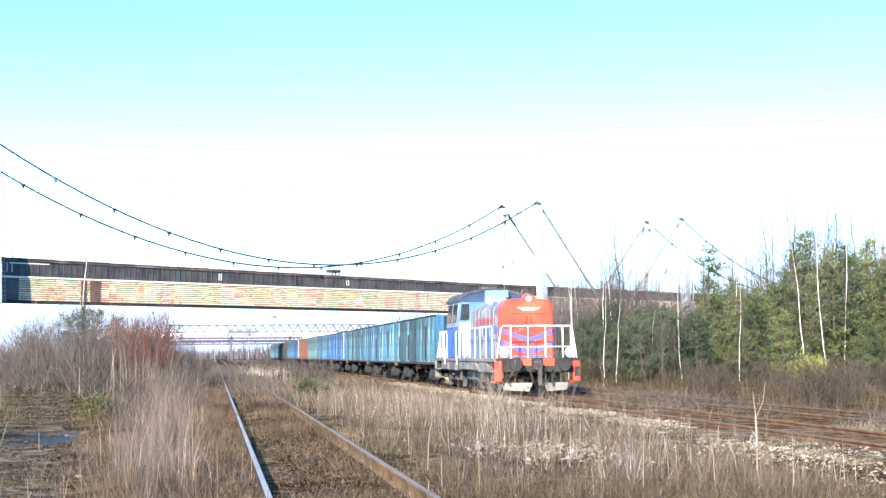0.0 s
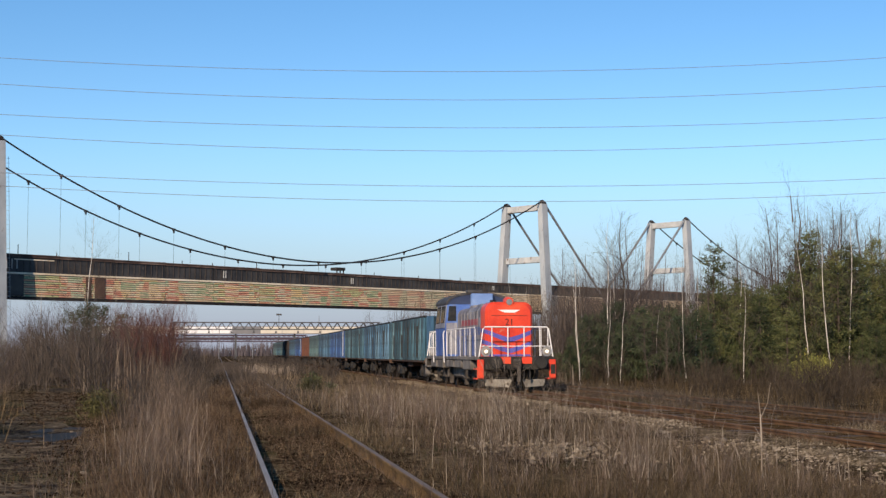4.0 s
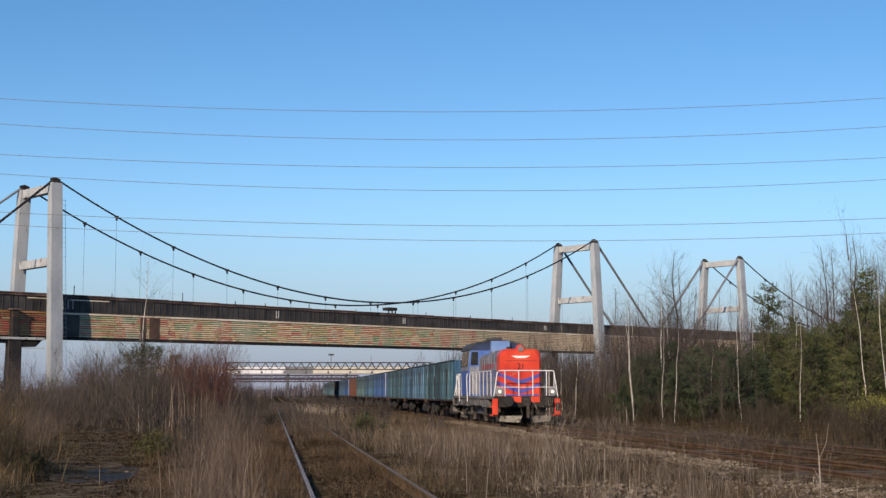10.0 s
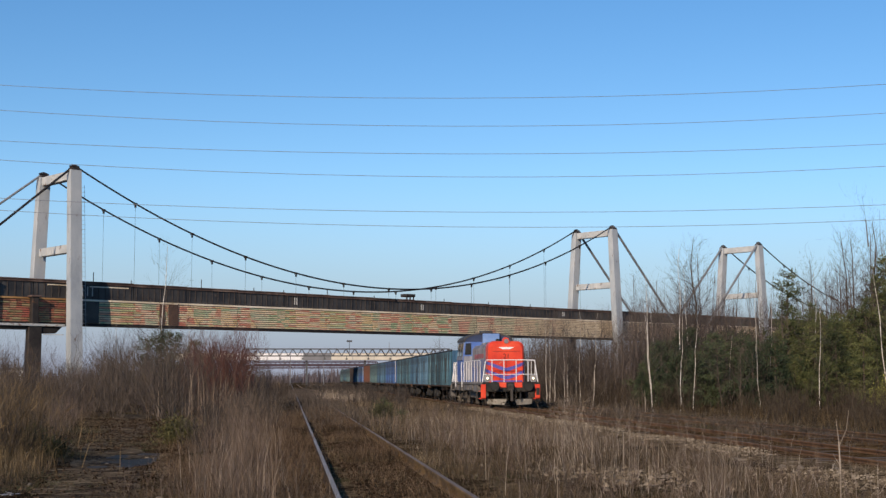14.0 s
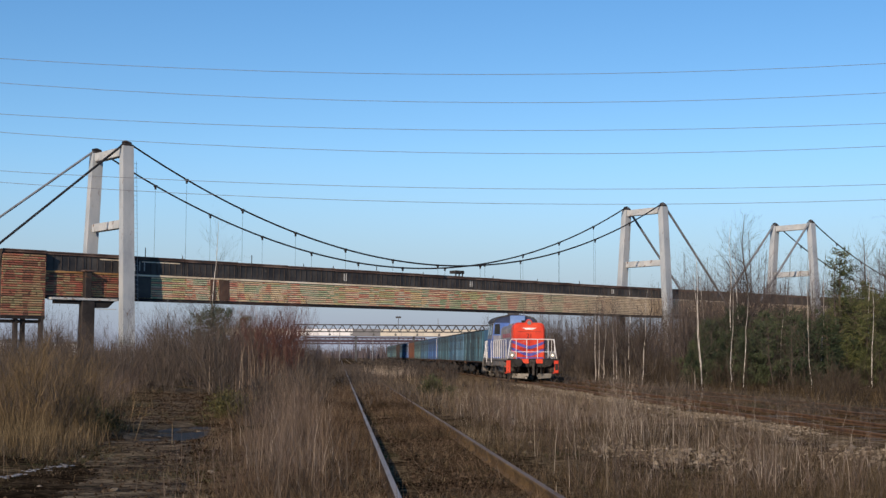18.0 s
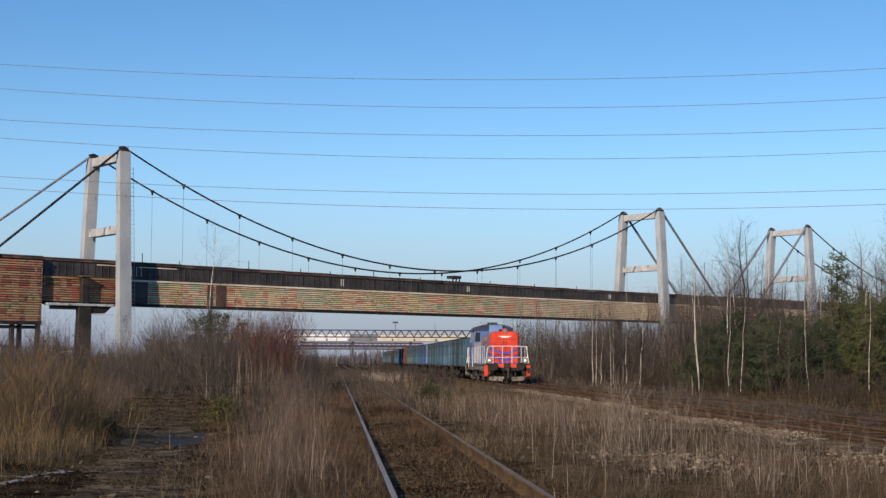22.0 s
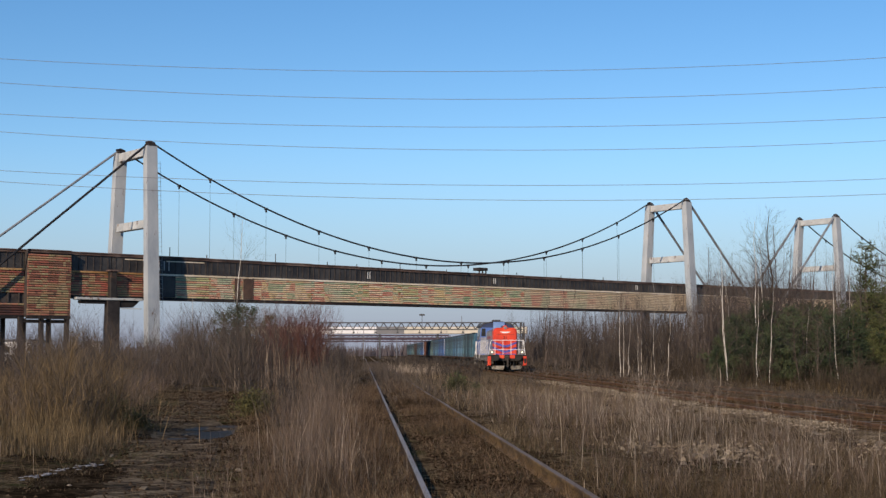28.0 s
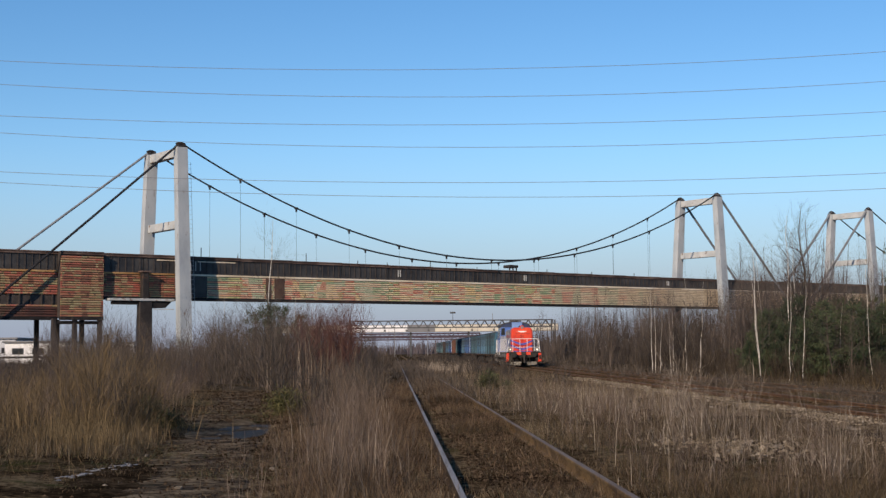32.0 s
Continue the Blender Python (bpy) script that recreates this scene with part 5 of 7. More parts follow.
def blades_mesh(name, root, height, width, lean, mat, segs=2):
    """Bent tapered blades: root (N, 3), height, width and lean (N)."""
    n = len(root)
    a = rng.uniform(0, 2 * np.pi, n)
    d = np.stack([np.cos(a), np.sin(a), np.zeros(n)], 1)
    s = rng.uniform(0, 2 * np.pi, n)
    w = np.stack([np.cos(s), np.sin(s), np.zeros(n)], 1) * (width / 2)[:, None]
    up = np.array([0, 0, 1.0])
    if segs == 1:
        tip = root + d * (lean * height * 0.7)[:, None] + up * (height * (1 - 0.2 * np.minimum(lean, 2.5)))[:, None]
        return mass_mesh(name, np.stack([root - w, root + w, tip], 1).reshape(-1, 3), np.arange(n * 3).reshape(-1, 3), mat)
    mid = root + d * (lean * height * 0.22)[:, None] + up * (height * 0.55)[:, None]
    tip = root + d * (lean * height * 0.8)[:, None] + up * (height * (1 - 0.25 * lean))[:, None]
    v = np.stack([root - w, root + w, mid + w * 0.75, mid - w * 0.75, tip], 1).reshape(-1, 3)
    k = np.arange(n)[:, None] * 5
    t = np.concatenate([k + [0, 1, 2], k + [0, 2, 3], k + [3, 2, 4]], 1).reshape(-1, 3)
    return mass_mesh(name, v, t, mat)


GX, GY = np.arange(-60, 90.1, 0.75), np.arange(4, 180.1, 0.75)
GZ = np.array([[ground_z(x, y) for x in GX] for y in GY])


def gz(x, y):
    i = np.clip((x - GX[0]) / 0.75, 0, len(GX) - 1.01)
    j = np.clip((y - GY[0]) / 0.75, 0, len(GY) - 1.01)
    i0, j0 = i.astype(int), j.astype(int)
    u, v = i - i0, j - j0
    return (GZ[j0, i0] * (1 - u) * (1 - v) + GZ[j0, i0 + 1] * u * (1 - v) + GZ[j0 + 1, i0] * (1 - u) * v + GZ[j0 + 1, i0 + 1] * u * v)


TL = np.vectorize(train_line)


def zones(x, y):
    """Weight of dry grass and its height at a place."""
    dens, high = np.ones_like(x), np.full_like(x, 0.15)
    p = np.abs(x - (-2.4 - 0.095 * (y - 16)))
    on_path = (p < 1.0) & (y < 66)
    dens = np.where(on_path, 0.1, dens)
    high = np.where(on_path, 0.12, high)
    strip = (x > -1.2 - 0.09 * (y - 16)) & (x < 0.3) & ~on_path
    dens, high = np.where(strip, 1.0, dens), np.where(strip, 0.18, high)
    left = (x < -3.6 - 0.095 * (y - 16))
    corner = (x > -6.5) & (y < 20.5)
    dens, high = np.where(left, np.where(corner, 0.35, 1.5), dens), np.where(left, np.where(corner, 0.12, 0.38), high)
    field = (x > 2.3) & (x < TL(y) - 1.9)
    dens, high = np.where(field, 1.3, dens), np.where(field, 0.2, high)
    bed = (x > 0.45) & (x < 2.2)
    dens, high = np.where(bed, np.where(y > 34, 1.4, 0.9), dens), np.where(bed, np.clip(0.13 + (y - 24) * 0.006, 0.13, 0.3), high)
    rail = ((x > 0.5) & (x < 0.86)) | (np.abs(x - 2.04) < 0.15)
    dens = np.where(rail, np.where(y > 90, 1.0, 0.03), dens)
    near_train = np.abs(x - TL(y)) < 1.9
    dens, high = np.where(near_train, 1.0, dens), np.where(near_train, 0.15, high)
    shoulder = (x - TL(y) < -1.7) & (x - TL(y) > np.where(y < 27, -3.4, -2.5))
    dens, high = np.where(shoulder, 0.2, dens), np.where(shoulder, 0.12, high)
    far = np.abs(x - FAR_X) < 2.1
    dens, high = np.where(far, 1.2, dens), np.where(far, np.where(y > 38, 0.42, 0.2), high)
    wet = ((x + 3.55) / 0.85) ** 2 + ((y - 27.6) / 4.4) ** 2 < 1
    dens = np.where(wet, 0.0, dens)
    return dens, high


def clumps(count, y0, y1, power=1.0, band=None):
    y = y0 + (y1 - y0) * rng.uniform(0, 1, count) ** power
    x = y * rng.uniform(-0.34, 0.6, count) if band is None else band(y) + rng.normal(0, 1, count)
    return x, y


def grass_field(name, label, mat, clumps_n, per, y0, y1, w, hmul, power, spread, pick=None, lean=(0.1, 0.9), band=None, flat=0.0, segs=2):
    x, y = clumps(clumps_n, y0, y1, power, band)
    dens, high = zones(x, y)
    if flat:
        dens, high = np.full_like(dens, 1.2), np.full_like(high, flat)
    patch = np.array([noise.noise((a * 0.35, b * 0.35, 9.0)) for a, b in zip(x, y)])
    tuft = np.array([noise.noise((a * 1.15, b * 0.8, 23.0)) for a, b in zip(x, y)])
    keep = rng.uniform(0, 1.5, clumps_n) < dens * np.clip(0.72 + 1.5 * patch + 1.1 * tuft, 0.06, 1.6)
    if pick is not None:
        keep &= pick(x, y)
    x, y, high = x[keep], y[keep], high[keep] * (0.8 + 0.6 * np.clip(patch[keep], -0.6, 0.8)) * (0.95 + 1.1 * np.clip(tuft[keep], -0.5, 0.55))
    m = len(x)
    bx = np.repeat(x, per) + rng.normal(0, spread, m * per)
    by = np.repeat(y, per) + rng.normal(0, spread, m * per)
    h = np.repeat(high, per) * hmul * rng.uniform(0.45, 1.35, m * per)
    root = np.stack([bx, by, gz(bx, by) - 0.03], 1)
    me = blades_mesh(name, root, h, rng.uniform(0.6, 1.3, m * per) * w, rng.uniform(*lean, m * per), mat, segs if y0 < 20 else 1)
    return tagged(new(name, me), label, "grass", kind="stuff")


def open_field(x, y):
    return (x > 2.5) & (x < TL(y) - 2.6)


grass_field("dry_grass", "dry brown winter grass in tufts", GRASS, 15000, 13, 10.0, 27.0, 0.0046, 0.95, 0.75, 0.15, lean=(0.2, 2.2))
grass_field("dry_grass", "dry brown winter grass in tufts", GRASS, 11000, 20, 27.0, 62.0, 0.009, 1.0, 0.8, 0.26, lean=(0.7, 3.2))
grass_field("pale_dry_grass", "pale bleached dry grass in the open field", STRAW, 13000, 12, 11.0, 60.0, 0.009, 0.6, 0.75, 0.22, open_field, lean=(0.8, 3.2), segs=1)
def bed_strip(x, y):
    return (x > -1.5 - 0.09 * (y - 16)) & (x < 0.46)


grass_field("field_weeds", "dense matted brown dead weeds covering the open field", BRAMBLE, 15000, 9, 11.0, 30.0, 0.0062, 1.5, 0.8, 0.2, open_field, lean=(0.2, 1.6), segs=1)
grass_field("field_weeds", "dense matted brown dead weeds covering the open field", GRASS, 12000, 9, 28.0, 66.0, 0.0125, 1.7, 0.85, 0.3, open_field, lean=(0.1, 1.3), segs=1)
grass_field("field_stems", "thin pale grey-brown dead stems standing in the field", SHOOT, 5200, 4, 11.0, 52.0, 0.0055, 2.1, 0.8, 0.25, open_field, lean=(0.05, 0.5), segs=1)
grass_field("verge_weeds", "matted reddish brown weeds between the dirt path and the rail", WEED_RED, 18000, 9, 11.0, 58.0, 0.0065, 1.9, 0.75, 0.2, bed_strip, lean=(0.15, 1.4), band=lambda y: -0.35 - 0.03 * (y - 12), segs=1)
grass_field("far_track_weeds", "brown dead weeds growing over the distant rails", TWIG, 5600, 9, 34.0, 176.0, 0.03, 1.0, 1.0, 0.35, lambda x, y: ((x > 0.9) & (x < 3.4) | (y > 100)) & (rng.uniform(0, 1, len(y)) < (y - 34) / 30), (0.1, 1.2), lambda y: 1.7 + 0 * y, 0.36)


grass_field("far_track_grass", "brown dead grass over the unused track", TWIG, 5200, 9, 15.0, 62.0, 0.011, 1.0, 0.8, 0.3, lambda x, y: x > TL(y) + 1.3, (0.1, 1.6), lambda y: FAR_X + 0.2 + 0 * y, 0.27)


def off_train(x, y):
    return np.abs(x - TL(y)) > 1.5


grass_field("dry_grass", "dry brown winter grass in tufts", TWIG, 13000, 10, 56.0, 176.0, 0.04, 1.6, 0.8, 0.5, off_train, (0.2, 1.8))
grass_field("rank_weeds", "rank dark brown weeds between the distant tracks", BRAMBLE, 6000, 10, 50.0, 176.0, 0.045, 2.4, 0.8, 0.5, lambda x, y: (x > 2.7) & (x < 9.2), (0.2, 1.6))
grass_field("low_green_grass", "short mossy green grass on the bare soil", GREEN_GRASS, 4600, 16, 10.0, 45.0, 0.015, 0.6, 0.8, 0.3, None, (0.4, 2.0), None, 0.0, 1)


def dry(x, y):
    return ((x + 3.55) / 0.9) ** 2 + ((y - 27.6) / 4.4) ** 2 > 1


def mossy(x, y):
    return dry(x, y) & (np.abs(x - (-2.6 - 0.095 * (y - 16)) + 0.9 * np.sin(y * 0.9)) < 0.55)


def in_bed(x, y):
    return (x > 1.05) & (x < 1.9)


def off_rails(x, y):
    return ((x < 0.48) | (x > 0.86)) & (np.abs(x - 2.05) > 0.13)


grass_field("track_weeds", "short dry weeds growing between the rails", BRAMBLE, 11000, 10, 10.0, 60.0, 0.007, 0.9, 0.65, 0.12, in_bed, (0.5, 2.6), lambda y: LEFT_X + 0 * y, 0.2)
grass_field("track_weeds", "reddish brown dead weeds growing between the rails", WEED_RED, 12000, 10, 10.0, 60.0, 0.0065, 1.0, 0.7, 0.16, in_bed, (0.15, 1.6), lambda y: LEFT_X + 0.15 + 0 * y, 0.27, 1)
grass_field("track_weeds", "short green moss and weeds between the rails", GREEN_GRASS, 2200, 14, 10.0, 40.0, 0.009, 1.0, 0.75, 0.1, in_bed, (0.5, 2.0), lambda y: LEFT_X + 0 * y, 0.1)
grass_field("dead_litter", "flattened dead grass and leaf litter on the soil", GRASS, 10000, 10, 10.0, 44.0, 0.016, 1.0, 0.7, 0.2, off_rails, (1.6, 3.5), None, 0.13, 1)
grass_field("path_grass", "low tan grass growing on the dirt path", PATH_TAN, 7000, 12, 15.0, 62.0, 0.011, 1.0, 1.2, 0.13, lambda x, y: (np.sin(x * 2.6 + 1.0 + np.sin(y * 0.33)) + np.sin(y * 0.62 + x) > 0.35) & dry(x, y), (1.0, 3.0), lambda y: -2.4 - 0.095 * (y - 16), 0.075, 1)
grass_field("dead_litter", "flattened dead grass and leaf litter on the dirt path", GRASS, 2600, 8, 10.0, 50.0, 0.011, 1.0, 0.75, 0.16, off_rails, (1.8, 3.6), lambda y: -2.4 - 0.095 * (y - 16), 0.1, 1)
grass_field("low_green_grass", "short mossy green grass along the dirt path", GREEN_GRASS, 3600, 18, 12.0, 45.0, 0.015, 1.0, 0.8, 0.25, mossy, (0.5, 2.2), lambda y: -2.6 - 0.095 * (y - 16), 0.1, 1)
# tall pale stems in groups
def tall(name, label, mat, groups, n, h, w, spread, lean=(0.05, 0.4)):
    rows = []
    for gx, gy, k, hh in groups:
        x, y = gx + rng.normal(0, spread, int(n * k)), gy + rng.normal(0, spread * 1.6, int(n * k))
        rows.append(np.stack([x, y, gz(x, y) - 0.03, hh * h * rng.uniform(0.5, 1.15, len(x))], 1))
    r = np.concatenate(rows)
    return tagged(new(name, blades_mesh(name, r[:, :3], r[:, 3], rng.uniform(0.7, 1.3, len(r)) * w, rng.uniform(*lean, len(r)), mat)), label, "grass", kind="stuff")


tall("tall_shoots", "dense tall pinkish grey dead shoots beside the track", SHOOT_PINK, [(-0.55 - 0.035 * k + 0.3 * math.sin(k * 2.1), 13.6 + 1.0 * k, 1.0, 0.8 + 0.4 * math.sin(k * 1.7) ** 2) for k in range(40)], 9, 0.85, 0.0055, 0.36, (0.02, 0.5))
tall("tall_dry_stems", "tall pale dry weed stems beside the track", STRAW, [(-0.6 - 0.035 * k + 0.3 * math.sin(k * 2.1), 13.5 + 1.5 * k, 1.0, 0.85 + 0.35 * math.sin(k * 1.7)) for k in range(26)], 9, 0.8, 0.0052, 0.42, (0.02, 0.45))
tall("tall_dry_stems", "clumps of tall pale dry weed stems in the field", STRAW, [(3.0 + (k * 2.39) % 6.2, 13.5 + (k * 3.77) % 26, 0.4 + (k * 0.37) % 1.2, 0.6 + (k * 0.29) % 0.8) for k in range(54)], 9, 0.7, 0.0055, 0.8, (0.02, 0.25))
tall("tall_shoots", "grove of tall pale straight shoots before the conifers", SHOOT_PINK, [(-2.3 - 0.5 * (k % 5), 52 + 1.3 * (k // 2), 1.0, 0.75 + 0.25 * math.sin(k * 1.9)) for k in range(18)], 12, 2.5, 0.02, 0.55, (0.0, 0.2))
tall("tall_brambles", "dense dark brown brambles and dead weeds beside the dirt path", BRAMBLE, [(-5.2 - 0.1 * k - (k % 5) * 1.1, 17.5 + 0.72 * k, 1.0, 0.8 + 0.3 * math.sin(k * 1.3)) for k in range(60)], 190, 0.5, 0.0085, 0.85, (0.4, 2.6))
tall("tall_olive_weeds", "tall dense olive-brown dead weeds beside the dirt path", WEED_OLIVE, [(-5.3 - 0.085 * k - (k % 5) * 0.8, 25.0 + 0.6 * k, 1.0, 0.85 + 0.22 * math.sin(k * 1.9)) for k in range(44)], 90, 0.95, 0.012, 0.8, (0.05, 0.9))
tall("pale_weed_stems", "thin pale dead weed stems among the brambles", STRAW, [(-5.4 - 0.1 * k - (k % 5) * 1.1, 17.5 + 0.72 * k, 1.0, 0.8 + 0.3 * math.sin(k * 1.9)) for k in range(60)], 7, 0.8, 0.006, 0.9, (0.1, 0.6))
tall("straw_patch", "patch of straw-coloured dry grass beside the dirt path", STRAW_TAN, [(-4.6 - 0.4 * (k % 4) - 0.09 * (k // 4), 21.4 + 0.62 * (k // 2), 1.0, 0.9 + 0.25 * math.sin(k * 2.3)) for k in range(18)], 170, 0.58, 0.0075, 0.26, (0.05, 0.6))
tall("pale_grass_patch", "pale bleached grass beside the distant rails", STRAW, [(3.0 + (k * 0.97) % 2.4, 86 + (k * 3.1) % 20, 1.0, 0.8 + (k * 0.37) % 0.4) for k in range(16)], 60, 0.85, 0.02, 0.5, (0.05, 0.6))
tall("bleached_tufts", "bleached pale tufts of broken dead stems in the field", STRAW, [(3.6 + 0.42 * k + 0.5 * math.sin(k * 2.2), 16.0 + (k * 2.63) % 8.5, 1.4, 0.6 + 0.4 * math.sin(k * 1.1) ** 2) for k in range(13)] + [(-0.45, 20.2, 1.3, 0.45), (-0.6, 20.5, 1.0, 0.4)], 22, 0.55, 0.0065, 0.2, (0.2, 1.8))
tall("path_moss", "low olive-green grass along the edge of the dirt path", GREEN_GRASS, [(-4.05 + 0.28 * (k % 3) + 0.05 * (k // 3), 19.4 + 0.45 * (k // 2), 1.0, 1.0) for k in range(14)], 60, 0.11, 0.01, 0.22, (0.6, 2.4))
tall("path_litter", "reddish brown flattened stems littering the dirt path", WEED_RED, [(-2.75 + 0.17 * (k % 5), 18.6 + 0.33 * (k // 2), 1.0, 1.0) for k in range(14)], 60, 0.13, 0.008, 0.2, (1.0, 3.2))
tall("tall_brown_weeds", "tall brown dead weeds along the far track", BRAMBLE, [(16.4 + (k * 1.93) % 9, 30 + (k * 4.1) % 50, 1.0, 0.8 + (k * 0.31) % 0.5) for k in range(70)], 70, 0.7, 0.013, 1.0, (0.1, 1.5))
tall("tall_brown_weeds", "pale dead weeds standing before the train", STRAW, [(3.6 + (k * 1.37) % 3.4, 27 + (k * 2.3) % 20, 1.0, 0.6 + (k * 0.37) % 0.6) for k in range(60)], 14, 0.6, 0.007, 0.7, (0.05, 0.9))
tall("tall_brown_weeds", "brown dead weeds between the two tracks", GRASS, [(3.2 + (k * 1.71) % 5.6, 36 + (k * 3.3) % 56, 1.0, 0.6 + (k * 0.31) % 0.5) for k in range(70)], 60, 0.62, 0.015, 0.9, (0.1, 1.4))


def segs_mesh(name, segs, mat, sides=3):
    """Tapered twigs: rows of start, end, start radius, end radius."""
    s = np.asarray(segs, dtype=np.float64)
    p, q, r0, r1 = s[:, 0:3], s[:, 3:6], s[:, 6], s[:, 7]
    d = q - p
    d /= np.maximum(1e-6, np.linalg.norm(d, axis=1))[:, None]
    ref = np.where(np.abs(d[:, 2:3]) < 0.9, np.array([[0, 0, 1.0]]), np.array([[0, 1.0, 0]]))
    a = np.cross(d, ref)
    a /= np.linalg.norm(a, axis=1)[:, None]
    b = np.cross(d, a)
    n, ring = len(s), []
    if sides == 2:                                     # hair-thin twigs: a flat tapered strip each
        k = rng.uniform(0, np.pi, n)[:, None]
        w = a * np.cos(k) + b * np.sin(k)
        full, tip = r1 > 0, r1 <= 0
        u = w * r0[:, None]
        quads = np.stack([p - u, p + u, q + w * r1[:, None], q - w * r1[:, None]], 1)[full].reshape(-1, 3)
        slivers = np.stack([p - u, p + u, q], 1)[tip].reshape(-1, 3)
        o = np.arange(full.sum())[:, None] * 4
        t = np.concatenate([o + [0, 1, 2], o + [0, 2, 3]], 1).reshape(-1, 3)
        return mass_mesh(name, np.concatenate([quads, slivers]), np.concatenate([t, np.arange(len(slivers)).reshape(-1, 3) + len(quads)]), mat)
    for base, r in ((p, r0), (q, r1)):
        for k in range(sides):
            t = 2 * np.pi * k / sides
            ring.append(base + (a * np.cos(t) + b * np.sin(t)) * r[:, None])
    v = np.stack(ring, 1).reshape(-1, 3)
    o = np.arange(n)[:, None] * 2 * sides
    t = np.concatenate([np.concatenate([o + [k, (k + 1) % sides, sides + (k + 1) % sides], o + [k, sides + (k + 1) % sides, sides + k]], 1) for k in range(sides)], 1).reshape(-1, 3)
    return mass_mesh(name, v, t, mat)


def grow(out, p, d, length, r, depth, rnd, wander=0.25, kids=4, up=0.25, tip=0.25):
    """Recursive twig growth into rows for segs_mesh; the last order is one sliver that ends in a point."""
    if depth == 0:
        q = p + (d + Vector((0, 0, up * 0.3))).normalized() * length
        out.append((*p, *q, r, 0.0))
        return
    n = 3
    for i in range(n):
        nd = (d + Vector((rnd.gauss(0, wander), rnd.gauss(0, wander), rnd.gauss(0, wander) + up * 0.3))).normalized()
        q = p + nd * (length / n)
        out.append((*p, *q, r * (1 - (1 - tip) * i / n), r * (1 - (1 - tip) * (i + 1) / n)))
        if depth > 0:
            for _ in range(max(1, round((kids if depth > 1 else kids * 2.2) / n + rnd.uniform(-0.5, 0.6)))):
                side = Vector((rnd.gauss(0, 1), rnd.gauss(0, 1), rnd.gauss(0, 0.5))).normalized()
                grow(out, p.lerp(q, rnd.random()), (nd * 0.75 + side * 0.65 + Vector((0, 0, up))).normalized(), length * rnd.uniform(0.35, 0.6), r * 0.5, depth - 1, rnd, wander, kids, up, tip)
        p, d = q, nd


def shrub_mesh(seed, h, stems, spread, mat, kids=5, r=0.02):
    rnd, out = random.Random(seed), []
    for _ in range(stems):
        a, k = rnd.uniform(0, 6.28), rnd.uniform(0.05, 1)
        grow(out, Vector((math.cos(a) * k * spread * 0.35, math.sin(a) * k * spread * 0.35, -0.05)), Vector((math.cos(a) * k * 0.5, math.sin(a) * k * 0.5, 1)).normalized(), h * rnd.uniform(0.6, 1.0), r, 2, rnd, 0.16, kids, 0.3)
    return segs_mesh("shrub", out, mat, 2)


SHRUBS = [shrub_mesh(k, 2.4, 20, 1.6, TWIG, 4, 0.014) for k in range(3)]
SHRUBS_GREY = [shrub_mesh(10 + k, 2.4, 18, 1.6, TWIG_GREY, 5, 0.013) for k in range(2)]
RED_SHRUB = [shrub_mesh(20 + k, 3.4, 26, 1.8, TWIG_RED, 6, 0.02) for k in range(2)]
LOW_SHRUB = [shrub_mesh(30 + k, 1.3, 14, 1.4, TWIG, 3, 0.016) for k in range(3)]
FAR_SHRUB = [shrub_mesh(25 + k, 2.4, 11, 1.6, (TWIG, TWIG_GREY)[k % 2], 4, 0.021) for k in range(4)]
DARK_SHRUB = [shrub_mesh(35 + k, 1.4, 16, 1.9, TWIG_DARK, 4, 0.015) for k in range(3)]


OLIVE_SHRUB = [shrub_mesh(70 + k, 2.0, 20, 1.5, (WEED_OLIVE, TWIG, WEED_OLIVE)[k % 3], 4, 0.012) for k in range(6)]
PINK_WHIPS = [shrub_mesh(75 + k, 1.2, 9, 0.7, SHOOT_PINK, 3, 0.0048) for k in range(4)]


def put_shrub(me, x, y, scale, label, group, rz=None):
    z = float(gz(np.array([x]), np.array([y]))[0]) if y < 175 else 0.0
    ob = new("bush", me)
    ob.matrix_basis = pose(x, y, z, 0, 0, random.uniform(0, 360) if rz is None else rz) @ Matrix.Diagonal((scale, scale, scale * random.uniform(0.85, 1.15), 1))
    return tagged(ob, label, "bush", group)


def scatter(name, label, category, protos, spots):
    """Many copies of a few twig meshes joined into one object, for what lies too far off to be counted."""
    vs, ts, k = [], [], 0
    data = {}
    for me, x, y, sc in spots:
        if me.name not in data:
            v = np.zeros(len(me.vertices) * 3)
            me.vertices.foreach_get("co", v)
            t = np.zeros(len(me.loops), dtype=np.int64)
            me.loops.foreach_get("vertex_index", t)
            data[me.name] = (v.reshape(-1, 3), t.reshape(-1, 3))
        v, t = data[me.name]
        a = random.uniform(0, 6.28)
        z = float(gz(np.array([x]), np.array([y]))[0]) if y < 175 else 0.0
        m = np.array([[math.cos(a), -math.sin(a), 0], [math.sin(a), math.cos(a), 0], [0, 0, random.uniform(0.85, 1.15)]]) * sc
        vs.append(v @ m.T + [x, y, z])
        ts.append(t + k)
        k += len(v)
    return tagged(new(name, mass_mesh(name, np.concatenate(vs), np.concatenate(ts), spots[0][0].materials[0])), label, category, kind="stuff")


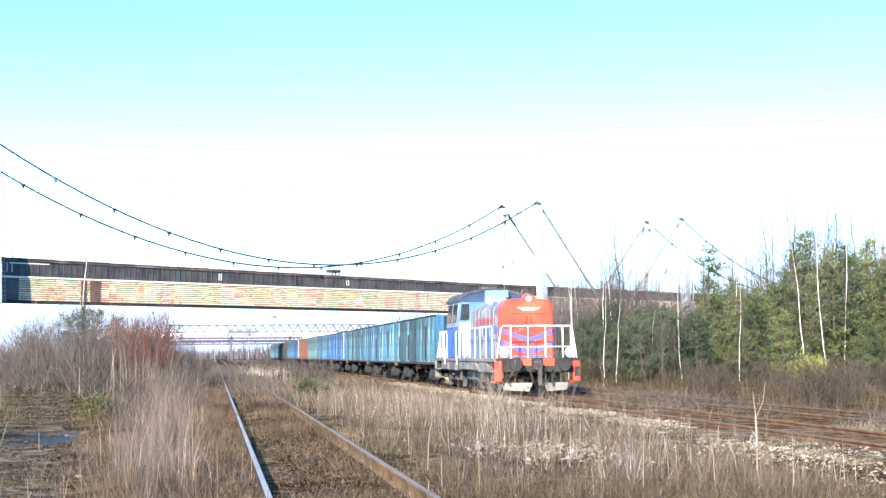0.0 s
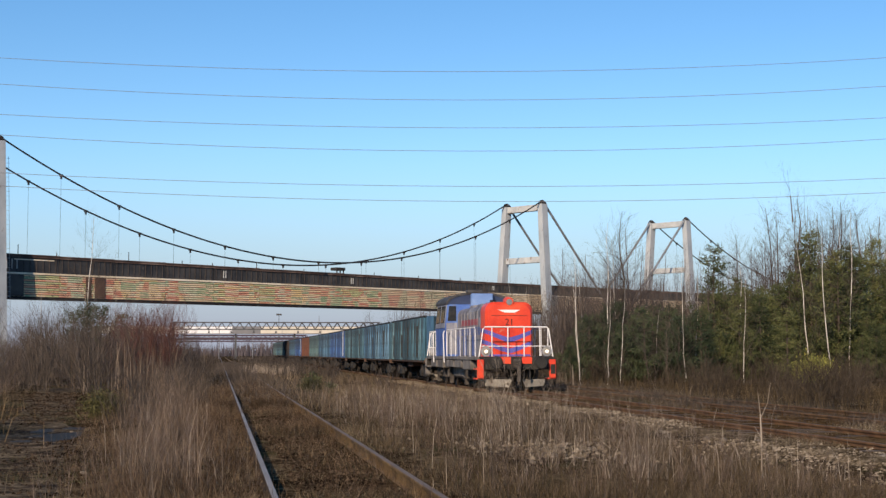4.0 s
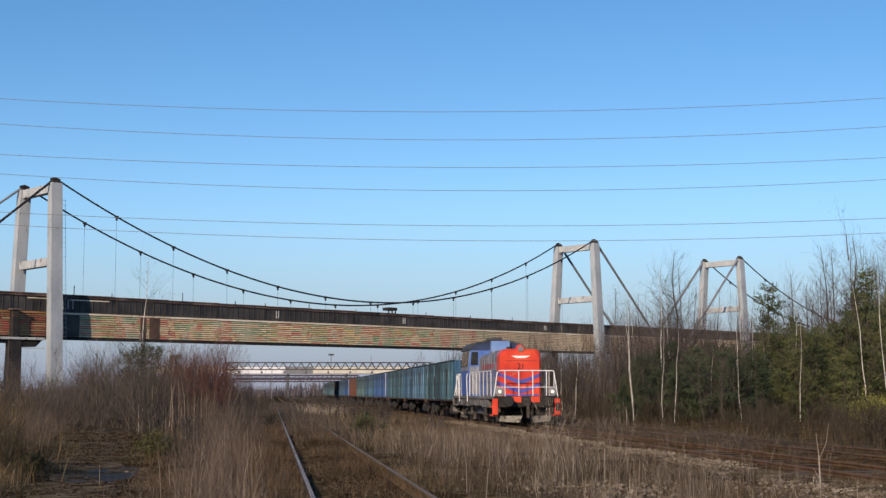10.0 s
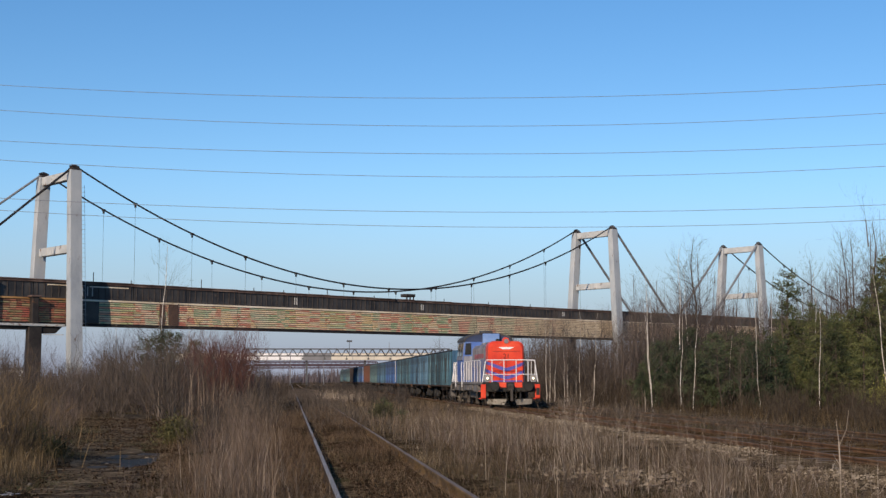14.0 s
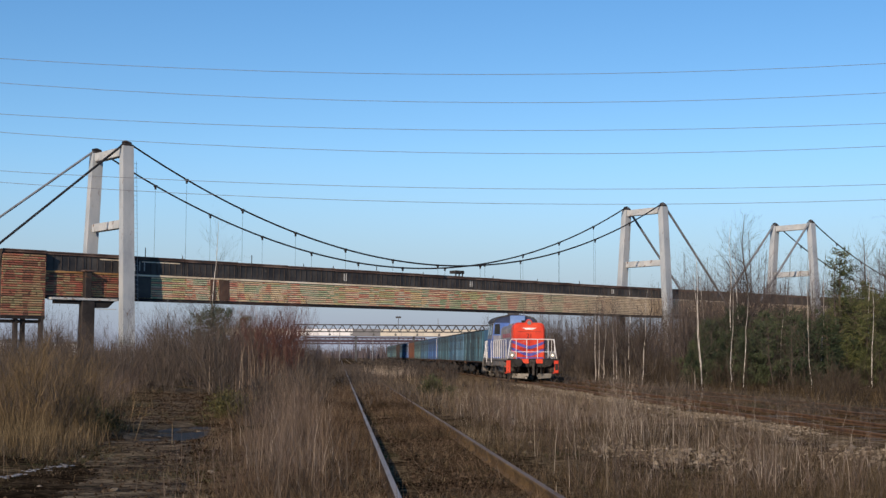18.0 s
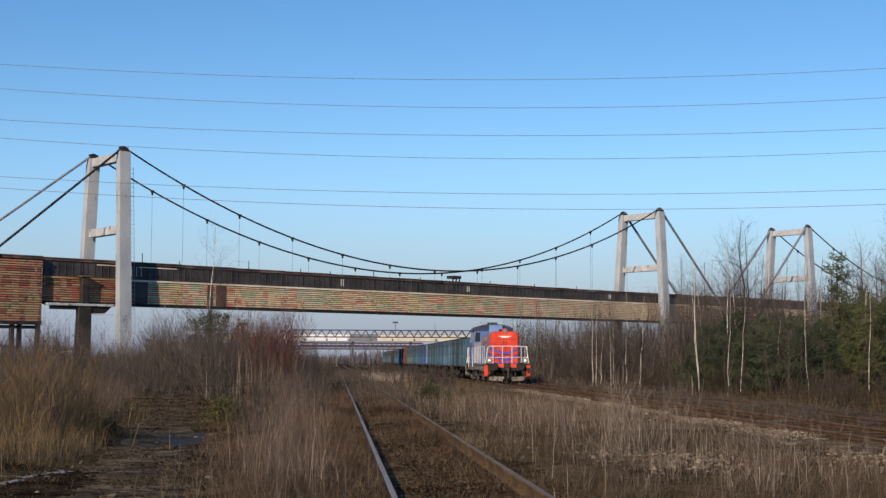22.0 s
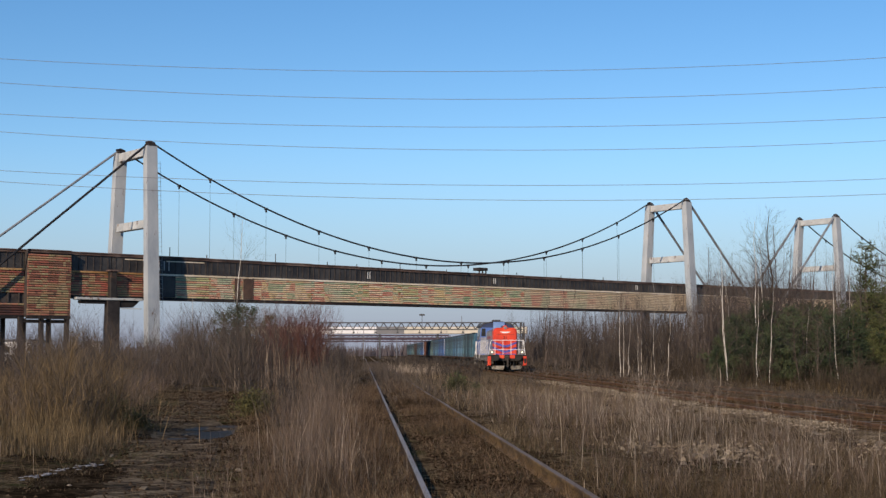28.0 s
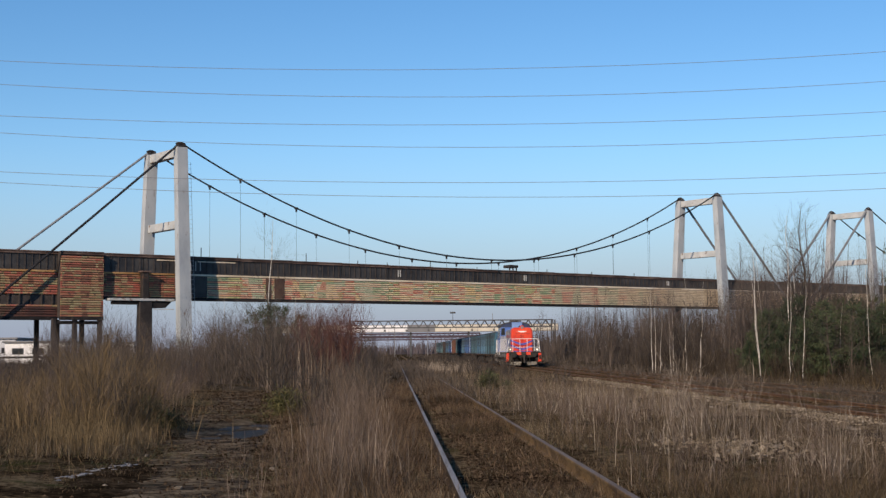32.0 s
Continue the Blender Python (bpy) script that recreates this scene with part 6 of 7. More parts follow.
rs = random.Random(11)
THICKET = "bare brown leafless bush in a thicket"
for k in range(130):                                  # thicket before the first tower and along the path
    y = rs.uniform(52, 108)
    x = y * (rs.uniform(-0.235, -0.05) if k < 95 else rs.uniform(-0.3, -0.2))
    put_shrub(rs.choice(SHRUBS + SHRUBS_GREY), x, y, rs.uniform(0.85, 1.35) * (0.72 if -0.162 < x / y < -0.14 else 1.12 if -0.14 < x / y < -0.08 else 0.6 if x / y < -0.215 else 0.85 if x / y < -0.17 else 0.95), THICKET, "bushes of the thicket")
for k in range(9):                                    # bare bushes before the white building
    y = rs.uniform(92, 112)
    put_shrub(rs.choice(SHRUBS_GREY), y * (-0.256 + 0.006 * (k % 5)), y, rs.uniform(0.9, 1.25), THICKET, "bushes of the thicket")
for k in range(40):                                   # bushes left of the path
    y = rs.uniform(22, 52)
    put_shrub(rs.choice(DARK_SHRUB + OLIVE_SHRUB), -6.9 - max(0, 30 - y) * 0.04 - (y - 30) * 0.09 - abs(rs.gauss(0, 1.6)), y, rs.uniform(0.35, 0.6), THICKET, "bushes of the thicket")
for k in range(30):                                   # tall branching weeds beside the path
    y = 25 + 0.75 * k
    put_shrub(OLIVE_SHRUB[k % 6], -y * rs.uniform(0.186, 0.228), y, rs.uniform(0.55, 1.0), "tall branching olive-brown dead weeds beside the dirt path", "tall weeds by the path")
for x, y, s in ((-2.6, 60, 0.82), (-3.4, 63, 0.9), (-3.0, 68, 0.95), (-4.3, 66, 0.85), (-2.4, 72, 0.95), (-3.8, 73, 1.0)):
    put_shrub(rs.choice(RED_SHRUB), x, y, s * 0.93, "leafless bush with reddish brown twigs beside the track", "reddish bushes")
for x, y, s in ((-1.7, 70, 0.7), (-2.0, 76, 0.8), (-1.4, 64, 0.5), (-2.6, 80, 0.9), (-1.5, 74, 0.85), (-1.4, 80, 0.95), (-1.6, 86, 1.05)):
    put_shrub(rs.choice(SHRUBS_GREY), x, y, s, "bare greyish brown bush beside the track", "brush by the track")
for k in range(40):                                   # young shoots along the track
    y = rs.uniform(30, 84)
    put_shrub(rs.choice(LOW_SHRUB), -0.3 - rs.uniform(0, 1.9) - 0.015 * (y - 30), y, rs.uniform(0.5, 1.1), "thin leafless shoots beside the track", "shoots by the track")
WHIPS = [shrub_mesh(50 + k, 1.15, 7, 0.7, SHOOT, 3, 0.0055) for k in range(4)]
for k in range(34):
    y = 13.5 + 25 * rs.random()
    put_shrub(rs.choice(WHIPS + PINK_WHIPS), -0.25 - abs(rs.gauss(0, 0.33)) - 0.025 * (y - 14), y, rs.uniform(0.45, 0.95), "pale thin leafless shoots beside the track", "shoots by the track")
for k in range(30):
    y = 14 + 26 * rs.random()
    put_shrub(rs.choice(WHIPS), rs.uniform(3.0, 8.4), y, rs.uniform(0.4, 0.9), "pale thin leafless shoots in the field", "shoots in the field")
PALE_WHIPS = [shrub_mesh(56 + k, 1.25, 7, 0.6, STRAW, 2, 0.005) for k in range(2)]
for x, y, k in ((5.0, 15.6, 0.8), (5.2, 16.3, 0.95), (4.75, 16.0, 0.7), (5.6, 16.8, 0.75), (4.4, 17.6, 0.7), (5.0, 18.4, 0.8), (3.9, 19.5, 0.7), (6.3, 17.4, 0.7), (4.6, 21.5, 0.8), (5.4, 22.5, 0.75), (4.9, 22.6, 1.1), (5.1, 22.2, 1.0), (4.7, 23.0, 0.95), (5.6, 23.2, 1.05), (5.9, 22.8, 0.8), (5.3, 23.8, 0.9), (4.2, 24.5, 0.8), (6.6, 25.0, 0.85), (7.0, 33.5, 1.2), (7.2, 34.0, 1.5), (6.0, 30.0, 0.9)):
    put_shrub(rs.choice(PALE_WHIPS), x, y, k, "bleached thin dead stalks standing in the field", "shoots in the field")
WEEDS = [None] * 6
for k in range(6):                                    # single branched dead weeds
    rnd, out = random.Random(200 + k), []
    for _ in range(4):
        a = rnd.uniform(0, 6.28)
        grow(out, Vector((math.cos(a) * 0.06, math.sin(a) * 0.06, -0.03)), Vector((math.cos(a) * 0.18, math.sin(a) * 0.18, 1)).normalized(), rnd.uniform(0.7, 1.05), 0.003, 1, rnd, 0.06, 6, 0.3)
    WEEDS[k] = segs_mesh("weed", out, SHOOT if k % 2 else TWIG, 2)
for pick in (0, 1):
    spots = []
    for k in range(560):
        m = WEEDS[rs.randrange(3) * 2 + pick]
        y = 12.5 + 45 * rs.random() ** 1.3
        if k % 6 == 0:
            spots.append((m, -0.7 - rs.gauss(0, 0.4) - 0.03 * (y - 14), y, rs.uniform(0.3, 0.95)))
        elif k % 6 < 4:
            spots.append((m, rs.uniform(2.6, 8.8), y, rs.uniform(0.22, 0.7)))
        else:
            y = max(y, 26 + 12 * rs.random())
            spots.append((m, path_x(y) - 1.7 - abs(rs.gauss(0, 1.8)), y, rs.uniform(0.5, 1.1)))
    scatter("dead_weeds", ("brown branched dead weeds standing in the grass", "pale branched dead weeds standing in the grass")[pick], "weeds", WEEDS, spots)
low = []
for k in range(160):                                  # low scrub under the trees
    y = rs.uniform(36, 104)
    x = (17.3 if k % 2 else 19.5) + rs.uniform(0, 1) ** 1.6 * (y * 0.56 - 15)
    if x > 16.8:
        low.append((rs.choice(DARK_SHRUB), x, y, rs.uniform(0.8, 1.3) * (0.95 if y > 66 and x > 20 else 0.8)))
scatter("low_scrub", "low tangled brown scrub under the trees beside the tracks", "scrub", LOW_SHRUB, low)
for k in range(16):                                   # dark low brush that reaches the rail
    y = rs.uniform(32, 62)
    put_shrub(rs.choice(DARK_SHRUB), -0.55 - rs.uniform(0, 0.9), y, rs.uniform(0.38, 0.62), "low dark brush beside the distant track", "brush by the track")
for k in range(16):                                   # dark brush beside the distant rail
    y = rs.uniform(76, 118)
    put_shrub(rs.choice(DARK_SHRUB), -0.5 - rs.uniform(0, 2.2), y, rs.uniform(0.6, 1.0), "low dark brush beside the distant track", "brush by the track")
low = []
for k in range(45):                                   # scrub between the tracks, far off
    y = rs.uniform(62, 170)
    low.append((rs.choice(LOW_SHRUB), rs.uniform(3.4, 8.4), y, rs.uniform(0.6, 1.1)))
for k in range(85):                                   # tall dense brush before and under the bridge
    y = rs.uniform(84, 150)
    x = y * rs.uniform(0.15, 0.4)
    if x > 18.5:
        low.append((rs.choice(FAR_SHRUB), x, y, rs.uniform(1.3, 2.1)))
for k in range(45):
    y = rs.uniform(92, 210)
    low.append((rs.choice(LOW_SHRUB + FAR_SHRUB), 17.3 + rs.uniform(0, 0.1) * y, y, rs.uniform(0.9, 1.5)))
for k in range(20):
    y = rs.uniform(110, 260)
    low.append((rs.choice(FAR_SHRUB), rs.uniform(-9, -2.4) - (y - 110) * 0.015, y, rs.uniform(0.6, 1.0)))
scatter("far_scrub", "distant low brown scrub along the tracks", "scrub", LOW_SHRUB, low)


TREE_ROWS = []


def bare_tree(seed, h, trunk_mat, twig_mat, branches=22, r=0.09):
    rnd, out = random.Random(seed), []
    pts, p = [], Vector((0, 0, -0.2))
    lean = Vector((rnd.gauss(0, 0.06), rnd.gauss(0, 0.06), 1))
    for i in range(9):
        pts.append(p.copy())
        p += (lean + Vector((rnd.gauss(0, 0.065), rnd.gauss(0, 0.065), 0))).normalized() * h / 8
    for k in range(branches):
        f = 0.2 + 0.78 * (k + rnd.random()) / branches
        i = min(7, int(f * 8))
        q = pts[i].lerp(pts[i + 1], f * 8 - i)
        a = rnd.uniform(0, 6.28)
        grow(out, q, Vector((math.cos(a), math.sin(a), rnd.uniform(0.7, 1.5))).normalized(), h * 0.3 * (1.15 - f) + 0.5, r * 0.32 * (1.2 - f), 2, rnd, 0.14, 3, 0.2)
    TREE_ROWS.append(out + [(*pts[i], *pts[i + 1], r * (1 - 0.85 * i / 8), r * (1 - 0.85 * (i + 1) / 8)) for i in range(8)])
    t = thing("birch_tree", "", "tree")
    part("trunk", Shape().tube(pts, [r * (1 - 0.85 * i / 8) for i in range(9)], 8, False), trunk_mat, t, "slender trunk", smooth=True)
    part("crown", segs_mesh("twigs", out, twig_mat, 2), twig_mat, t, "bare leafless twigs")
    return t


def pine(seed, h, mat, label, width=0.3, base=0.12):
    rnd = random.Random(seed)
    r2 = np.random.default_rng(seed)
    branch, cl = [], []
    whorls = int(h * 2.2)
    for k in range(whorls):
        f = base + (1 - base) * k / whorls
        reach = h * width * ((1 - f) ** 0.75 if mat is NEEDLE_DARK else (1 - f) ** 0.68 * (0.78 + 0.25 * f)) * rnd.uniform(0.45, 1.4) + 0.14
        lob = rnd.uniform(0, 6.28)
        for b in range(rnd.randint(4, 6)):
            a, z = rnd.uniform(0, 6.28), h * f + rnd.uniform(-0.15, 0.15)
            ln = reach * rnd.uniform(0.55, 1.1) * (1 + 0.45 * math.sin(a + lob) * (1 - f))
            e = Vector((math.cos(a) * ln, math.sin(a) * ln, z + ln * rnd.uniform(0.05, 0.45)))
            branch.append((0, 0, z, *e, 0.022, 0.008))
            m = max(2, int(ln / 0.17))
            for q in range(m):
                c = Vector((0, 0, z)).lerp(e, 0.25 + 0.78 * (q + rnd.random()) / m)
                cl.append((c.x + rnd.gauss(0, 0.1), c.y + rnd.gauss(0, 0.1), c.z + rnd.gauss(0, 0.07)))
    cl = np.array(cl)
    per = 14 if mat is NEEDLE_DARK else 12
    c = np.repeat(cl, per, 0) + r2.normal(0, 0.11, (len(cl) * per, 3))
    d = r2.normal(0, 1, (len(c), 3))
    d[:, 2] = np.abs(d[:, 2]) * 0.7 + 0.1
    d /= np.linalg.norm(d, axis=1)[:, None]
    w = np.cross(d, r2.normal(0, 1, (len(c), 3)))
    w /= np.linalg.norm(w, axis=1)[:, None]
    L = r2.uniform(0.12, 0.3, len(c))[:, None]
    half = 0.026 if mat is NEEDLE_DARK else 0.03
    v = np.stack([c - w * half, c + w * half, c + d * L], 1).reshape(-1, 3)
    t = thing("pine_tree", label, "tree")
    branch += [(0, 0, -0.2, 0.03, 0.02, h * 0.5, 0.05 + h * 0.008, 0.035 + h * 0.004), (0.03, 0.02, h * 0.5, 0, 0, h * 0.97, 0.035 + h * 0.004, 0.012)]
    part("trunk", segs_mesh("trunk", branch, BARK_DARK, 5), BARK_DARK, t, "brown trunk with limbs")
    part("crown", mass_mesh("needles", v, np.arange(len(v)).reshape(-1, 3), mat), mat, t, "clumps of green needles")
    return t


def spread(protos, spots, label, group):
    for i, (x, y, s) in enumerate(spots):
        p = protos[i % len(protos)]
        z = float(gz(np.array([x]), np.array([y]))[0]) if y < 175 else 0.0
        ob = copy_thing(p, pose(x, y, z, 0, 0, random.uniform(0, 360)))
        ob.scale = (s, s, s * random.uniform(0.94, 1.08))
        tagged(ob, label, "tree", group)


def drop(protos):
    for p in protos:
        for o in (*p.children_recursive, p):
            bpy.data.objects.remove(o)


birches = [bare_tree(40 + k, 9.0, BARK_WHITE, TWIG, 38, 0.042) for k in range(5)]
greys = [bare_tree(60 + k, 8.5, BARK_DARK, TWIG_GREY, 38, 0.075) for k in range(4)]
lone = bare_tree(77, 8.5, BARK_DARK, TWIG_GREY, 60, 0.1)
pines = [pine(80 + k, 7.5, NEEDLE, "", 0.4, 0.06) for k in range(4)]
darks = [pine(90 + k, 4.5, NEEDLE_DARK, "", 0.36, 0.05) for k in range(3)]
spread(birches, [(18.0, 66, 0.62), (19.6, 72, 0.85), (25.2, 71, 0.7), (26.2, 72, 0.68), (28.8, 71.4, 0.72), (33.0, 72, 0.95), (33.6, 71, 1.0), (21.9, 74, 0.95), (19.0, 84, 0.7),
                 (23.6, 78, 1.0), (30.5, 76, 0.9), (36.5, 74, 1.05), (17.6, 92, 0.62), (20.8, 96, 0.8), (24.4, 88, 0.9), (38.5, 71, 1.0), (41.5, 74, 1.05), (18.6, 96, 0.58), (19.1, 97, 0.62), (19.5, 95, 0.52), (20.3, 98, 0.64)],
       "slender white-barked bare birch at the wood's edge", "birches")
spread([lone], [(23.4, 76, 1.12)], "tall broad bare grey tree above the spruces", "leafless trees")
spread(greys, [(36.8, 84, 1.1), (39.2, 83, 1.15), (29.0, 86, 0.72), (20.5, 82, 0.6), (18.8, 104, 0.75), (22.5, 112, 0.8), (26.5, 104, 0.8), (34, 92, 0.8), (31, 100, 0.8),
               (44, 84, 1.1), (47, 82, 1.15), (27.5, 118, 0.9), (24, 128, 0.85), (33, 112, 0.9), (40, 98, 1.2), (49, 90, 1.1), (21, 140, 0.7), (28, 142, 0.8), (36, 126, 0.9), (46, 110, 1.2), (19.5, 122, 0.7)],
       "bare grey leafless tree in the wood", "leafless trees")
spread(greys, [(24.0, 84, 0.8), (25.4, 92, 0.85), (26.8, 80, 0.75), (28.4, 94, 0.88), (30.2, 84, 0.78), (27.6, 99, 0.9), (26.2, 86, 0.8), (34.6, 86, 1.1), (42.5, 88, 1.45), (45.0, 92, 1.5), (40.0, 92, 1.4), (48.0, 88, 1.45), (43.6, 86, 1.4), (41.4, 95, 1.45), (37.8, 90, 1.2)],
       "tall bare grey leafless tree in the wood", "leafless trees")
spread(pines, [(30.4, 80, 1.08), (31.0, 78, 0.82), (35.3, 82, 0.81), (35.4, 80, 0.87), (36.8, 80, 1.3), (39.6, 83, 1.03), (39.7, 80, 1.06), (42.0, 82, 1.14), (42.2, 80, 1.05), (30.1, 74, 0.41), (32.5, 74, 0.44), (35.0, 75, 0.48),
               (36.3, 74, 0.45), (37.5, 74, 0.5), (28.8, 75, 0.4), (32.6, 78, 0.6), (34.7, 77, 0.67), (38.8, 74, 0.46), (37.3, 77, 0.74), (38.6, 77, 0.76), (29.6, 80, 0.61), (31.9, 82, 0.72), (44.6, 78, 1.1), (46.0, 84, 1.2), (29.3, 79, 0.6), (30.6, 80.5, 0.7), (31.6, 79, 0.66), (32.8, 80, 0.74), (33.6, 78.5, 0.68), (34.2, 81, 0.78), (30.2, 75.5, 0.62), (31.3, 75, 0.66), (31.9, 76.5, 0.74), (30.8, 76.5, 0.78)],
       "green young pine tree in the wood", "pines")
spread(darks, [(21.7, 77, 0.69), (22.1, 76, 0.6), (23.6, 78, 0.77), (24.9, 79, 0.81), (24.7, 76, 0.69), (26.1, 78, 0.89), (26.2, 76, 0.7), (28.1, 79, 0.82), (21.5, 80, 0.54), (22.8, 74, 0.5), (24.5, 74, 0.47), (21.9, 71, 0.6), (23.0, 71.5, 0.75), (24.2, 72, 0.8), (25.4, 71.5, 0.7), (22.4, 73, 0.7), (26.3, 73, 0.8), (24.9, 70.5, 0.55), (27.4, 73.5, 0.75), (20.6, 72.5, 0.55), (20.0, 73, 0.55), (21.3, 73, 0.68), (19.7, 74.5, 0.45), (25.6, 74.5, 0.85), (29.6, 76, 0.7), (20.2, 76.4, 0.5), (21.0, 75, 0.8), (22.0, 74.6, 0.92), (22.9, 75.6, 1.0), (23.7, 74.2, 0.95), (21.6, 78, 0.9), (24.6, 70.0, 0.85), (22.7, 70.2, 0.8), (26.0, 70.4, 0.85), (21.4, 70.0, 0.7),
               (-6.6, 80, 0.92), (-7.6, 82, 1.0), (-5.7, 83, 0.85), (-8.6, 84, 0.9), (-4.9, 81, 0.6)],
       "dark dense young spruce at the wood's edge", "dark conifers")
spread(birches, [(-8.2, 86, 1.18), (-6.0, 84, 0.55), (-11.5, 92, 0.6), (-9.6, 98, 0.7), (-4.6, 80, 0.5)], "slender bare birch rising from the thicket", "birches of the thicket")
extra_bare, extra_white, extra_pine, extra_dark = [], [], [], []
for k in range(15):                                   # thin young trees before the conifers
    r, y = rs.uniform(0.25, 0.37), rs.uniform(66, 76)
    if r * y > 17.6:
        (extra_white if k % 3 == 0 else extra_bare).append((r * y, y, rs.uniform(0.3, 0.62)))
for k in range(84):
    r = rs.uniform(0.205, 0.62)
    y = rs.uniform(84, 150) if r < 0.27 else rs.uniform(75, 118) if r < 0.37 else rs.uniform(82, 118)
    h = rs.uniform(4.2, 6.4) if r < 0.44 else rs.uniform(8.0, 11.5)
    if r * y > 17.5:
        (extra_white if k % 4 == 0 else extra_bare).append((r * y, y, h / 8.7))
for k in range(34):                                   # lower pines that fill the edge, taller ones further along
    r, y = rs.uniform(0.365, 0.6), rs.uniform(75, 100)
    extra_pine.append((r * y, y, (rs.uniform(3.6, 5.2) if r < 0.45 else rs.uniform(6.4, 8.8)) / 7.5))
for k in range(17):
    r, y = rs.uniform(0.385, 0.56), rs.uniform(71, 79)
    extra_pine.append((r * y, y, rs.uniform(2.0, 4.4) / 7.5))
for k in range(30):
    r, y = rs.uniform(0.268, 0.375), rs.uniform(74, 90)
    extra_dark.append((r * y, y, rs.uniform(2.8, 4.8) / 4.5 * (0.8 if r < 0.28 else 1.0)))
spread(greys, extra_bare, "bare grey leafless tree in the wood", "leafless trees")
spread(birches, extra_white, "slender white-barked bare birch at the wood's edge", "birches")
spread(pines, extra_pine, "green young pine tree in the wood", "pines")
spread(darks, extra_dark, "dark dense young spruce at the wood's edge", "dark conifers")
sap = [pine(120, 1.25, NEEDLE, "", 0.42, 0.02)]
spread(sap, [(3.3, 48.0, 0.7), (3.9, 47.0, 0.45)], "small dark conifer sapling between the tracks", "saplings")
grove = []
GROVE = [segs_mesh("grove", TREE_ROWS[k][::4] + TREE_ROWS[k][-8:], TWIG_GREY, 2) for k in range(len(TREE_ROWS))]
for k in range(150):
    r = rs.uniform(0.19, 0.5)
    y = rs.uniform(88, 170)
    if r * y > 18.5:
        grove.append((rs.choice(GROVE), r * y, y, (rs.uniform(4.0, 6.8) if r < 0.42 else rs.uniform(8.0, 12.0)) / 8.5))
for k in range(270):
    r, y = rs.uniform(0.235, 0.41), rs.uniform(79, 118)
    grove.append((rs.choice(GROVE), r * y, y, (rs.uniform(4.5, 6.2) if r < 0.26 else rs.uniform(5.8, 8.6)) / 8.5))
for k in range(46):                                   # tall thin trees rising behind the pines
    r, y = rs.uniform(0.43, 0.6), rs.uniform(84, 104)
    grove.append((rs.choice(GROVE), r * y, y, rs.uniform(9.5, 13.0) / 8.5))
GROVE_FAR = [segs_mesh("grove", TREE_ROWS[k][::5] + TREE_ROWS[k][-8:], TWIG_GREY, 2) for k in range(len(TREE_ROWS))]
for k in range(190):
    r = rs.uniform(0.135, 0.31)
    y = rs.uniform(125, 260)
    if r * y > 19.5:
        grove.append((rs.choice(GROVE_FAR), r * y, y, rs.uniform(5.0, 8.8) / 8.5))
for k in range(44):                                   # bare trees behind the thicket and the first tower
    y = rs.uniform(100, 128)
    r = rs.uniform(-0.215, -0.06)
    grove.append((rs.choice(GROVE), y * r, y, rs.uniform(0.5, 0.68) * (0.5 if -0.17 < r < -0.135 else 1.0)))
for k in range(120):                                  # tall hazy trees beyond the train
    y = rs.uniform(190, 300)
    x = y * rs.uniform(0.125, 0.24)
    if x > 21:
        grove.append((rs.choice(GROVE_FAR), x, y, rs.uniform(0.9, 1.35)))
for x, y, k in ((35.0, 330, 1.3), (36.0, 334, 1.42), (35.6, 328, 1.35), (36.4, 331, 1.25), (39.5, 330, 1.0), (41.0, 326, 0.95), (42.6, 333, 1.05), (44.0, 330, 0.95), (45.5, 331, 1.0), (38.0, 334, 0.8)):
    grove.append((rs.choice(GROVE), x, y, k))
scatter("bare_grove", "dense grove of thin leafless grey trees behind the wood's edge", "woods", GROVE, grove)
drop([lone] + birches + greys + pines + darks + sap)


def leafy(name, label, x, y, size, n, mat):
    r2 = np.random.default_rng(int(abs(x) * 10 + y))
    c = r2.normal(0, 0.33, (n, 3)) * size * np.array([1, 1, 0.8])
    c[:, 2] = np.abs(c[:, 2] + size * 0.45)
    d = r2.normal(0, 1, (n, 3))
    e = r2.normal(0, 1, (n, 3))
    k = 0.03 if size < 1 else 0.055
    v = np.stack([c, c + d * k, c + e * k], 1).reshape(-1, 3)
    t = thing(name, label, "bush", pose(x, y, float(gz(np.array([x]), np.array([y]))[0])))
    part("leaves", mass_mesh("leaves", v, np.arange(len(v)).reshape(-1, 3), mat), mat, t)
    st = []
    for k in range(10):
        a = k * 0.63
        st.append((0, 0, 0, math.cos(a) * size * 0.4, math.sin(a) * size * 0.4, size * 0.9, 0.012, 0.004))
    part("stems", segs_mesh("stems", st, TWIG), TWIG, t)


leafy("green_bush", "small olive-green evergreen bush beside the dirt path", -2.7, 34.0, 0.62, 5200, YELLOWISH)
leafy("green_bush", "low olive-green bush in the dead grass", 3.25, 47.5, 0.62, 2400, OLIVE_LEAF)
leafy("green_bush", "dark green bramble leaves among the dead weeds", -5.5, 29.6, 0.6, 2600, OLIVE_LEAF)
leafy("green_bush", "dark green bramble leaves among the dead weeds", -4.75, 28.6, 0.36, 1200, OLIVE_LEAF)
leafy("green_bush", "yellow-green bush at the edge of the wood", 31.6, 68.3, 1.35, 7000, YELLOW_LEAF)

